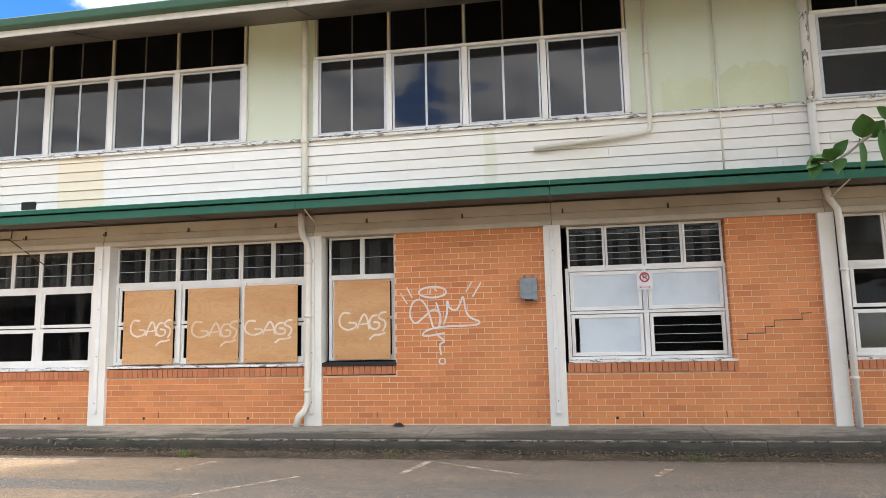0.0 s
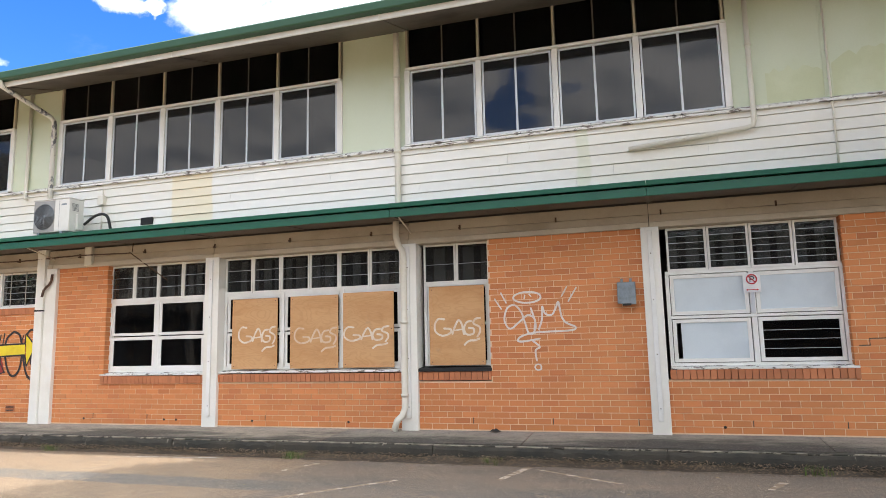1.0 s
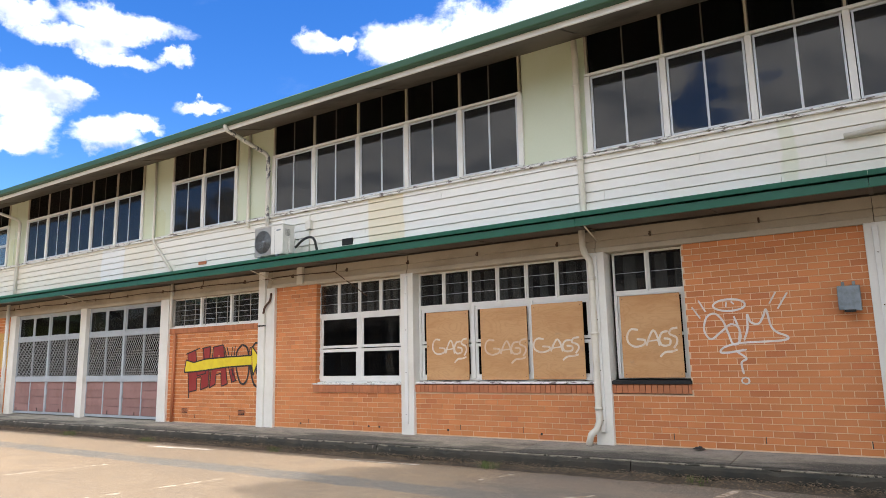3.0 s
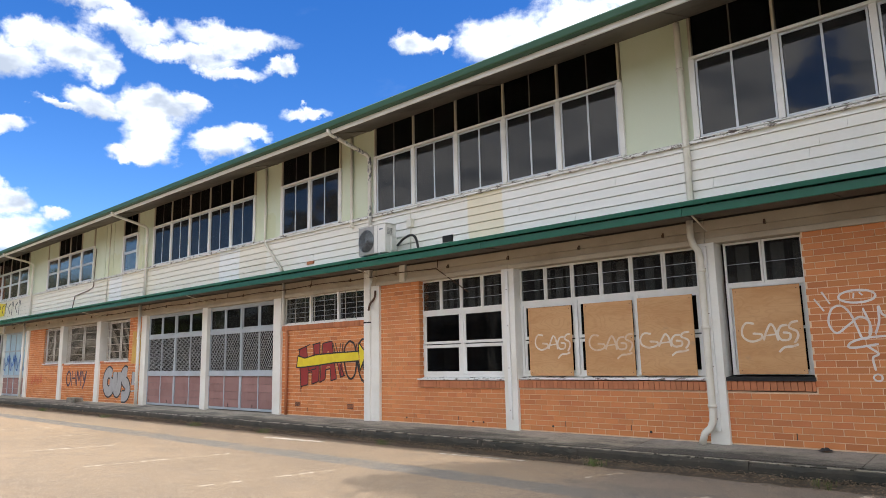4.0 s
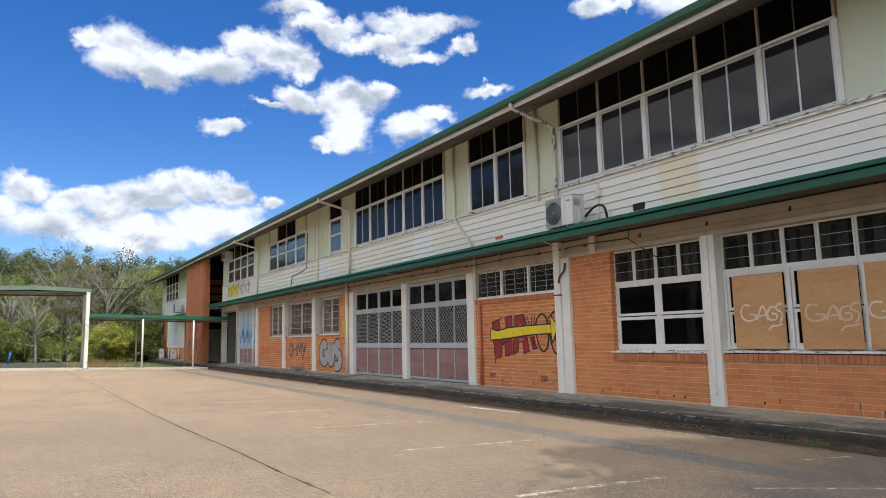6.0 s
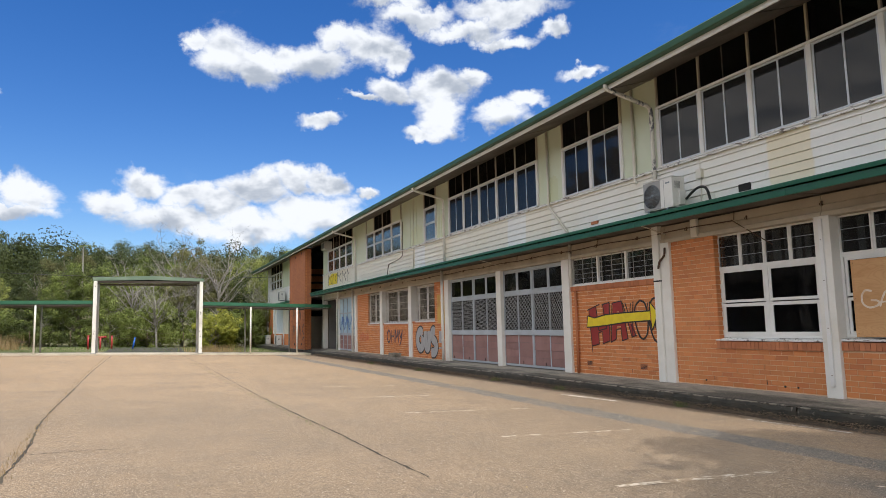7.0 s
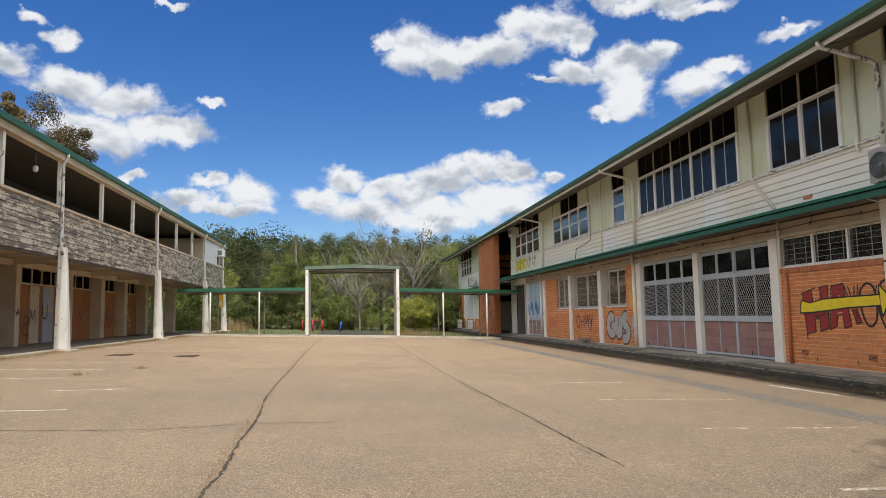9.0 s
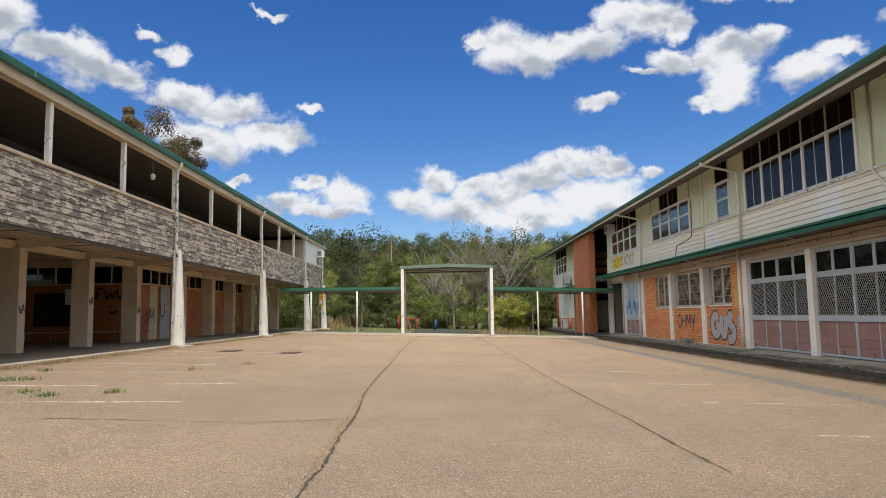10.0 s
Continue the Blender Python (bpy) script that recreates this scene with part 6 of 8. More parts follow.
def air_conditioner(x0, x1, y0, y1, z0, z1, group="air conditioners", fan_side=0.31):
    ob = thing("air_conditioner", "cream outdoor air conditioner unit with a round fan grille", "air conditioner", ((x0 + x1) / 2, (y0 + y1) / 2, z0), group)
    body = part("body", Shape().box(x0, x1, y0, y1, z0 + 0.04, z1), UNIT, ob, bevel=0.015)
    cx, cz, r = x0 + (x1 - x0) * fan_side, (z0 + z1) / 2 + 0.01, min(0.25, (z1 - z0) * 0.37)
    part("fan_panel", Shape().box(x0 + 0.012, x0 + (x1 - x0) * 0.60, y0 - 0.0035, y0 + 0.002, z0 + 0.055, z1 - 0.015), FAN_PANEL, body, "grey fan panel")
    fan = part("fan_recess", Shape().tube([(cx, y0 - 0.004, cz), (cx, y0 + 0.003, cz)], r, 28), GRILLE, ob, "dark round fan opening")
    for i in range(1, 9):
        rr = r * i / 8
        pts = [(cx + rr * math.cos(a * 0.2618), y0 - 0.012, cz + rr * math.sin(a * 0.2618)) for a in range(25)]
        part("grille_ring", Shape().tube(pts, 0.004, 5, False), STEEL, fan)
    for i in range(8):
        a = i * math.pi / 4
        part("grille_spoke", Shape().tube([(cx, y0 - 0.014, cz), (cx + r * math.cos(a), y0 - 0.012, cz + r * math.sin(a))], 0.003, 4), STEEL, fan)
    part("hub", Shape().tube([(cx, y0 - 0.018, cz), (cx, y0 - 0.006, cz)], 0.04, 14), STEEL, fan)
    part("panel_seam", Shape().box(x0 + (x1 - x0) * 0.72, x0 + (x1 - x0) * 0.725, y0 - 0.002, y0 + 0.002, z0 + 0.06, z1 - 0.02), GRILLE, body)
    part("badge", Shape().box(x0 + (x1 - x0) * 0.78, x0 + (x1 - x0) * 0.92, y0 - 0.003, y0 + 0.002, z1 - 0.12, z1 - 0.09), STEEL, body)
    part("top_panel", Shape().box(x0 - 0.008, x1 + 0.008, y0 - 0.008, y1 + 0.005, z1 + 0.001, z1 + 0.02), UNIT, ob, bevel=0.006)
    for k in range(7):
        part("side_slot", Shape().box(x1 - 0.001, x1 + 0.003, y0 + 0.06, y0 + 0.20, z0 + 0.42 + 0.02 * k, z0 + 0.428 + 0.02 * k), GRILLE, body)
    part("side_cover", Shape().box(x1 + 0.001, x1 + 0.05, y0 + 0.14, y1 - 0.04, z0 + 0.08, z0 + 0.36), UNIT, ob, bevel=0.01)
    for fx in (x0 + 0.12, x1 - 0.18):
        part("foot", Shape().box(fx, fx + 0.06, y0 - 0.02, y1 + 0.02, z0, z0 + 0.04), STEEL, ob)
    return ob


air_conditioner(-10.70, -9.88, 9.22, 9.54, 3.655, 4.29)
pipe = thing("insulated_pipe", "black insulated pipe arching from the air conditioner", "pipe", (-9.8, 9.6, 3.8))
part("tube", Shape().tube(curve_points([(-9.80, 9.48, 3.84), (-9.62, 9.52, 3.98), (-9.46, 9.55, 4.02), (-9.38, 9.6, 3.95), (-9.36, 9.66, 3.70)], 5), 0.025, 8), RUBBER, pipe)
isolator = thing("switch_box", "small beige isolator switch on the boards", "switch", (-9.75, 9.84, 4.3))
part("box", Shape().box(-9.82, -9.68, 9.77, 9.86, 4.26, 4.44), CREAM, isolator, bevel=0.01)
part("conduit", Shape().tube([(-9.75, 9.83, 4.26), (-9.75, 9.82, 3.72)], 0.012, 6), CREAM, isolator)
part("conduit", Shape().tube([(-9.75, 9.83, 4.44), (-9.76, 9.85, 4.64), (-10.6, 9.86, 4.655)], 0.010, 6), CREAM, isolator)
vent = thing("wall_vent", "open black vent hole in the weatherboards", "vent", (-8.73, 9.84, 3.9))
part("hole", Shape().box(-8.86, -8.60, 9.828, 9.86, 3.82, 3.95), BLACK, vent)
vent = thing("wall_vent", "small terracotta vent in the weatherboards", "vent", (-13.2, 9.84, 3.9))
part("hole", Shape().box(-13.32, -13.06, 9.828, 9.86, 3.86, 3.93), BRICK_DARK, vent)
unit2 = thing("air_conditioner", "window air conditioner under the eaves", "air conditioner", (-38.7, 9.8, 6.2), "air conditioners")
part("body", Shape().box(-39.1, -38.3, 9.45, 9.9, 6.05, 6.52), UNIT, unit2, bevel=0.01)
part("louvre", Shape().box(-39.0, -38.4, 9.44, 9.455, 6.13, 6.43), STEEL, unit2)

meter = thing("meter_box", "dented grey steel meter box on the brick wall", "meter box", (-0.41, 9.88, 2.05))
part("body", Shape().add([(-0.535, 9.89, 2.08), (-0.285, 9.89, 2.06), (-0.285, 9.89, 2.37), (-0.535, 9.89, 2.37), (-0.535, 9.76, 2.06), (-0.285, 9.76, 2.04), (-0.285, 9.79, 2.36), (-0.535, 9.79, 2.36)],
                         [(4, 5, 6, 7), (7, 6, 2, 3), (0, 4, 7, 3), (5, 1, 2, 6), (0, 1, 5, 4), (3, 2, 1, 0)]), STEEL, meter, bevel=0.008)
for mx in (-0.47, -0.35):
    part("lug", Shape().box(mx - 0.018, mx + 0.018, 9.885, 9.898, 2.37, 2.42), STEEL, meter)
part("latch", Shape().box(-0.47, -0.35, 9.755, 9.77, 2.03, 2.06), BLACK, meter)

sign = thing("parking_sign", "white no-parking sign with red ring and arrow", "sign", (1.22, 9.99, 2.3))
part("plate", Shape().box(1.125, 1.345, 9.985, 9.992, 2.155, 2.425), SIGN_WHITE, sign)
ring_pts = [(1.235 + 0.062 * math.cos(a * 0.2094), 9.983, 2.335 + 0.062 * math.sin(a * 0.2094)) for a in range(31)]
part("ring", Shape().tube(ring_pts, 0.009, 5, False), SIGN_RED, sign)
part("slash", Shape().tube([(1.193, 9.982, 2.377), (1.277, 9.982, 2.293)], 0.007, 5), SIGN_RED, sign)
spray(sign, [[(0.1, 0.0), (0.1, 1.0)], [(0.1, 0.95), (0.7, 0.95), (0.9, 0.72), (0.7, 0.5), (0.1, 0.48)]], 1.208, 2.295, 0.06, 0.08, 0.014, SIGN_BLACK, 9.9835, name="letter")
part("arrow", Shape().box(1.175, 1.295, 9.9815, 9.985, 2.188, 2.197).add([(1.155, 9.982, 2.1925), (1.18, 9.982, 2.178), (1.18, 9.982, 2.207)], [(0, 1, 2)]).add([(1.315, 9.982, 2.1925), (1.29, 9.982, 2.207), (1.29, 9.982, 2.178)], [(0, 1, 2)]), SIGN_RED, sign)
part("strut", Shape().box(1.215, 1.255, 9.99, 10.02, 1.88, 2.42), SILVER, sign)

# ---- recessed entry, stair tower and far wing ----
entry = thing("wall_entry", "cream walls of the recessed entry beside the stair tower", "wall", kind="structure")
part("return_wall", Shape().box(-37.0, -36.85, 9.95, 12.4, 0.28, 3.6), CREAM, entry)
part("rear_wall", Shape().box(-45.4, -36.85, 12.4, 12.55, 0.28, 6.8), CREAM, entry)
part("lintel", Shape().box(END, -36.9, 9.86, 10.0, 3.12, 3.7), CREAM, entry)
part("landing", Shape().box(-45.4, END, 9.6, 12.4, 3.42, 3.6), CREAM, entry)
part("side_wall", Shape().box(END - 0.06, END, 9.9, 12.4, 3.66, 6.8), CREAM, entry)
part("side_panel", Shape().box(-40.64, -40.57, 10.12, 12.4, 0.28, 3.42), CREAM, entry)
door = thing("door_1", "grey double entry door standing closed", "door", (-39, 12.3, 0.3), kind="structure")
for a in (-39.4, -38.3):
    part("leaf", Shape().box(a, a + 1.05, 11.2, 11.25, 0.3, 2.5), GREY_BLUE, door, bevel=0.005)
part("frame", Shape().box(-39.55, -39.42, 11.15, 11.3, 0.29, 3.1).box(-37.2, -37.05, 11.15, 11.3, 0.29, 3.1).box(-39.42, -37.2, 11.15, 11.3, 2.52, 3.1), CREAM, door)
side_door = thing("door_4", "worn grey side door in the entry", "door", (-40.55, 10.3, 0.3), kind="structure")
part("leaf", Shape().box(-40.565, -40.52, 10.16, 10.70, 0.29, 2.32), OLD_CREAM, side_door, bevel=0.004)
part("handle", Shape().box(-40.52, -40.47, 10.56, 10.66, 1.26, 1.30), STEEL, side_door)
# Black sheet stands for the unlit gap beside the door.
part("unlit_gap", Shape().box(-40.565, -40.53, 10.74, 11.4, 0.29, 2.6), BLACK, side_door)
for px in (-40.3, -36.95):
    tagged(part("pier", Shape().box(px - 0.12, px + 0.12, 9.83, 10.1, 0.27, 3.6), POST, entry), "cream pier")

tower = thing("wall_tower", "tall orange brick stair tower up to the eaves", "wall", kind="structure")
tower_shape, TY = Shape(), 8.92
part("core", Shape().box(-46.0, -41.08, TY + 0.02, TY + 0.35, 0.0, 6.36), BRICK_REST, tower)
part("core", Shape().box(-46.0, -45.7, TY + 0.35, 12.4, 0.0, 6.6), BRICK_REST, tower)
for i in range(71):
    za = 0.22 + 0.0861 * i
    k = 0
    x = -46.0 + 0.12 * (i % 2)
    while x < -41.08:
        tower_shape.box(x + 0.004, min(x + 0.236, -41.06), TY, TY + 0.03, za + 0.004, za + 0.081)
        x += 0.24
    y = TY + 0.11 * (i % 2)
    while y < TY + 0.36:
        tower_shape.box(-41.09, -41.06, y + 0.004, min(y + 0.106, TY + 0.37), za + 0.004, za + 0.081)
        y += 0.11
tagged(part("brickwork", tower_shape, TOWER_BRICK, tower), kind="stuff")
for vx, vz in ((-44.0, 6.1), (-42.2, 6.2), (-44.2, 0.5), (-42.1, 0.55)):
    part("vent", Shape().box(vx - 0.1, vx + 0.1, TY - 0.006, TY + 0.01, vz - 0.07, vz + 0.07), BLACK, tower)
scr = tag("black sprayed scrawl at the foot of the tower", -43, 1.2)
for i in range(7):
    spray(scr, [[[(0.1, 0.0), (0.3, 1.0), (0.6, 0.3), (0.9, 0.9)], [(0.8, 1.0), (0.1, 0.7), (0.9, 0.3), (0.2, 0.0)]][i % 2]], -44.9 + 0.95 * (i % 4), 0.8 + 1.0 * (i // 4), 0.8, 0.95, 0.09, SPRAY_BLACK, TY - 0.006)
louvres = thing("window_90", "dark louvred opening of the stair well", "window", (-40, 9.9, 4.5), kind="structure")
# Black sheet stands for the unlit depth of the stair well.
part("void", Shape().box(-44.99, -44.95, 9.3, 12.4, 0.28, 6.6), BLACK, louvres)
for z in (4.12, 4.62, 5.12):
    part("slat", Shape().box(-44.94, -44.90, 9.3, 12.4, z, z + 0.36), TAN_PANEL, louvres)
part("lower_wall", Shape().box(-44.94, -44.88, 9.3, 12.4, 0.17, 2.30), CREAM, louvres)

wing = thing("wall_wing", "far cream wing beyond the stair tower", "wall", kind="structure")
part("lower", Shape().box(-60.6, -45.3, 9.9, 10.13, 0.0, 1.1), BRICK_REST, wing)
part("lower", Shape().box(-60.6, -58.2, 9.9, 10.13, 1.1, 3.3), BRICK_REST, wing)
part("lower", Shape().box(-53.0, -45.3, 9.9, 10.13, 1.1, 3.3), CREAM, wing)
for row in range(8):
    z0 = 3.3 + 0.175 * row
    part("weatherboard", Shape().along_x(-60.6, -45.3, [(9.85, z0), (9.87, z0 + 0.178), (9.95, z0 + 0.178), (9.95, z0)]), WHITE, wing)
part("sheet", Shape().box(-60.6, -58.9, 9.89, 10.1, 4.70, 6.86), WHITE, wing)
part("sheet", Shape().box(-53.7, -45.3, 9.89, 10.1, 4.70, 6.86), FIBRO, wing)
part("end_wall", Shape().box(-60.75, -60.6, 9.9, 19.6, 0.0, 6.9), CREAM, wing)
part("hood", Shape().along_x(-55.5, -45.3, [(9.1, 3.30), (9.1, 3.42), (9.9, 3.62), (9.9, 3.5)]), GREEN, wing)
upper_group(-58.8, -53.8, 4, "two-row windows of the far wing", True)
win_far = window("tall pale window of the far wing", -55.6, 1.1)
part("frame", ring(-58.2, -53.0, 1.1, 3.3, 9.93, 10.02, 0.1), WHITE, win_far)
for i in range(5):
    part("pane", Shape().box(-58.1 + i, -57.15 + i, 9.97, 9.98, 1.2, 3.2), PALE_BOARD, win_far)
part("backing", Shape().box(-60.6, -45.3, 10.6, 10.7, 0.0, 6.8), DARK_ROOM, wing)
for wx in (-60.4, -56.9, -53.2, -49.6):
    post(wx, 0.27, False)
for ax in (-58.6, -53.6):
    air_conditioner(ax, ax + 0.9, 9.3, 9.65, 0.24, 1.0)
air_conditioner(-52.4, -51.5, 9.3, 9.65, 3.62, 4.3)
fitting = thing("eave_light", "small floodlight under the eaves", "light", (-39.4, 9.0, 6.5))
part("body", Shape().box(-39.5, -39.3, 8.72, 8.95, 6.24, 6.33), STEEL, fitting)
box_low = thing("planter_block", "concrete block on the footpath", "block", (-26.9, 9.5, 0.26))
part("block", Shape().box(-27.3, -26.5, 9.45, 9.75, 0.24, 0.42), CONCRETE, box_low, bevel=0.02)

# ---- gate and covered walkway ----
GX = -39.0
strip = Shape().add([(x, y, ground_z(GX, y) + z) for x in (GX - 2.6, GX + 0.12) for y, z in ((-9.1, -0.2), (8.8, -0.2), (8.8, 0.085), (-9.1, 0.085))],
                    [(0, 1, 2, 3), (7, 6, 5, 4), (3, 2, 6, 7), (0, 4, 5, 1), (1, 5, 6, 2), (0, 3, 7, 4)])
tagged(part("walkway_slab", strip, PALE_KERB), "pale concrete strip under the covered walkway", "slab", kind="structure")


def gz2(y):
    return ground_z(GX, y) + 0.10


gate = thing("gateway_frame", "tall white steel gateway with a green bent beam", "gateway", (GX, 0.2, 0.4))
for y in (-2.37, 2.78):
    for dx, mat in ((0.0, OLD_POST), (-2.2, STEEL_POST)):
        part("post", Shape().box(GX + dx - 0.075, GX + dx + 0.075, y - 0.085, y + 0.085, gz2(y) - 0.02, 4.18), mat, gate, bevel=0.008)
        part("base_plate", Shape().box(GX + dx - 0.13, GX + dx + 0.13, y - 0.13, y + 0.13, gz2(y) - 0.01, gz2(y) + 0.02), STEEL_POST, gate)
f0 = [(-2.50, 4.19), (0.3, 4.25), (2.92, 4.17), (2.92, 4.33), (0.3, 4.46), (-2.50, 4.36)]
part("fascia", Shape().add([(GX + 0.09, y, z) for y, z in f0] + [(GX + 0.05, y, z) for y, z in f0],
                           [(0, 1, 4, 5), (1, 2, 3, 4), (6, 11, 10, 7), (7, 10, 9, 8), (5, 4, 10, 11), (4, 3, 9, 10), (0, 6, 7, 1), (1, 7, 8, 2), (0, 5, 11, 6), (2, 8, 9, 3)]), GREEN_FADED, gate)
part("roof_sheet", Shape().box(GX - 2.3, GX + 0.05, -2.48, 2.90, 4.28, 4.31), ROOFING, gate)
# Dark colour stands for the shaded underside of the gateway roof.
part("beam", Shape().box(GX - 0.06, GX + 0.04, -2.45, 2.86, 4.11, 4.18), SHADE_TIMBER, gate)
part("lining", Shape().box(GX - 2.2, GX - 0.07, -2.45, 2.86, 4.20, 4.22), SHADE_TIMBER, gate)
part("beam", Shape().box(GX - 2.26, GX - 2.14, -2.45, 2.86, 4.08, 4.16), SHADE_TIMBER, gate)


def walkway(y0, y1, z0, z1, posts, label):
    """A flat covered way across the end of the lot: slim posts, sheet roof, green edge."""
    ob = thing("covered_walkway", label, "walkway roof", (GX, (y0 + y1) / 2, z0))

    def z(y):
        return z0 + (z1 - z0) * (y - y0) / (y1 - y0)
    for dx in (0.06, -2.30):
        part("edge", Shape().add([(GX + dx, y0, z0 - 0.08), (GX + dx, y1, z1 - 0.08), (GX + dx, y1, z1 + 0.10), (GX + dx, y0, z0 + 0.10), (GX + dx - 0.04, y0, z0 - 0.08), (GX + dx - 0.04, y1, z1 - 0.08), (GX + dx - 0.04, y1, z1 + 0.10), (GX + dx - 0.04, y0, z0 + 0.10)],
                                 [(0, 1, 2, 3), (4, 7, 6, 5), (3, 2, 6, 7), (0, 4, 5, 1), (0, 3, 7, 4), (1, 5, 6, 2)]), GREEN_WORN, ob)
        part("rail", Shape().add([(GX + dx - 0.05, y0, z0 - 0.17), (GX + dx - 0.05, y1, z1 - 0.17), (GX + dx - 0.05, y1, z1 - 0.10), (GX + dx - 0.05, y0, z0 - 0.10), (GX + dx - 0.12, y0, z0 - 0.17), (GX + dx - 0.12, y1, z1 - 0.17), (GX + dx - 0.12, y1, z1 - 0.10), (GX + dx - 0.12, y0, z0 - 0.10)],
                                 [(0, 1, 2, 3), (4, 7, 6, 5), (3, 2, 6, 7), (0, 4, 5, 1), (0, 3, 7, 4), (1, 5, 6, 2)]), SOFFIT, ob)
    part("roof_sheet", Shape().add([(GX + 0.02, y0, z0), (GX + 0.02, y1, z1), (GX - 2.3, y1, z1), (GX - 2.3, y0, z0), (GX + 0.02, y0, z0 + 0.03), (GX + 0.02, y1, z1 + 0.03), (GX - 2.3, y1, z1 + 0.03), (GX - 2.3, y0, z0 + 0.03)],
                                   [(0, 1, 2, 3), (7, 6, 5, 4), (0, 4, 5, 1), (2, 6, 7, 3), (1, 5, 6, 2), (0, 3, 7, 4)]), ROOFING, ob)
    for y in posts:
        part("post", Shape().tube([(GX, y, gz2(y) - 0.01), (GX, y, z(y) - 0.12)], 0.046, 8), OLD_POST, ob)
        part("post", Shape().tube([(GX - 2.3, y, gz2(y) - 0.01), (GX - 2.3, y, z(y) - 0.12)], 0.04, 8), STEEL_POST, ob)


walkway(-9.4, -2.47, 3.10, 3.07, (-7.65, -5.0), "covered walkway roof beside the gateway, green edge")
walkway(2.88, 10.0, 2.97, 2.76, (5.42, 8.0), "covered walkway roof reaching the entry, green edge")

# ---- weathered timber building across the lot ----
LY, LE = -9.1, -51.0
LZ = 0.66
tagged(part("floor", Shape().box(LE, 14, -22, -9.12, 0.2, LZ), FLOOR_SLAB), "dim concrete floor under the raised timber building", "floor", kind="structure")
edge = thing("slab_edge", "cream painted edge of the undercroft slab", "kerb", kind="structure")
for i in range(27):
    part("edge_stone", Shape().box(13.8 - 2.4 * i - 2.39, 13.8 - 2.4 * i, -9.12, -8.87, 0.4, LZ + 0.01), PALE_KERB, edge, bevel=0.012)
scatter("verge_litter", 8000, lambda r: (lambda x, y: (x, y, ground_z(x, y) + 0.01 + r.uniform(0, 0.03)))(r.uniform(-50, -4), -8.86 + abs(r.gauss(0, 0.18))), 0.05, DRY_GRASS, "dry leaves and grass along the slab edge", "leaf litter", 15)
scatter("verge_grass", 3000, lambda r: (lambda x, y: (x, y, ground_z(x, y)))(r.choice((-13.5, -15.2, -18, -22.0, -24.5, -29, -33.2, -37, -41, -45)) + r.gauss(0, 0.45), -8.84 + abs(r.gauss(0, 0.12))), 0.05, DRY_GRASS, "dry grass tufts along the slab edge", "grass", 16, 0.11)

old = thing("wall_old", "weathered grey boards of the upper balcony wall", "wall", kind="structure")
old_rnd = random.Random(31)
for row in range(9):
    z0 = 3.58 + 0.168 * row
    x, edges = 14.0, [14.0]
    while True:
        x -= old_rnd.choice((1.2, 1.8, 2.4, 3.6))
        if x < LE + 0.3:
            break
        edges.append(x)
    edges.append(LE)
    for b, a in zip(edges, edges[1:]):
        part("board", Shape().along_x(a + 0.003, b - 0.003, [(LY - 0.02, z0 + 0.004), (LY - 0.02, z0 + 0.164), (LY + 0.0, z0 + 0.164), (LY + 0.02 + old_rnd.uniform(-0.004, 0.004), z0 + 0.004)]), OLD_BOARD, old)
# Dark face behind the board gaps draws their shadow lines.
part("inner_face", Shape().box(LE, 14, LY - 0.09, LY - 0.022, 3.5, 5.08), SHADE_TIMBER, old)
part("top_rail", Shape().box(LE, 14, LY - 0.12, LY + 0.06, 5.092, 5.17), OLD_CREAM, old, bevel=0.008)
part("end_return", Shape().box(LE - 0.06, LE, -20, LY, 3.5, 6.5), OLD_BOARD, old)
balcony = thing("floor_upper", "dark timber balcony floor with beams below", "floor", kind="structure")
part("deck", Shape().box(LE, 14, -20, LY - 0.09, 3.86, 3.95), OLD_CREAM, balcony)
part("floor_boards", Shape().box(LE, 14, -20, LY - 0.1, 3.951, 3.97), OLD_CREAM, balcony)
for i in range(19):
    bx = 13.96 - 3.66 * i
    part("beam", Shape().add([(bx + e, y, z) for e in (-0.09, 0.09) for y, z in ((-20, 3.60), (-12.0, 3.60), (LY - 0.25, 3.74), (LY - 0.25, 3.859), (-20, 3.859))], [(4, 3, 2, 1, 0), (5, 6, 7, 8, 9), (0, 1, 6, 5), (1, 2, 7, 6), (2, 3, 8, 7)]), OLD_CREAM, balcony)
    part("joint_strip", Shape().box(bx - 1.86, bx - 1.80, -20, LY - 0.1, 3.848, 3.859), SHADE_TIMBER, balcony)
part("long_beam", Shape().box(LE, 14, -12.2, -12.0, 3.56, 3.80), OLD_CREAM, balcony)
part("upper_back_wall", Shape().box(LE, 14, -12.75, -12.6, 3.66, 6.82), DARK_ROOM, balcony)
for i in range(57):
    part("window_bar", Shape().box(12.5 - 1.1 * i, 12.55 - 1.1 * i, -12.6, -12.57, 4.55, 6.1), OLD_CREAM, balcony)
for z in (4.5, 5.75):
    part("window_rail", Shape().box(LE, 14, -12.6, -12.57, z, z + 0.06), OLD_CREAM, balcony)
# Ceiling coloured dark to hold the balcony's shade.
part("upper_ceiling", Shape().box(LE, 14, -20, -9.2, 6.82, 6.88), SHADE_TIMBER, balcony)

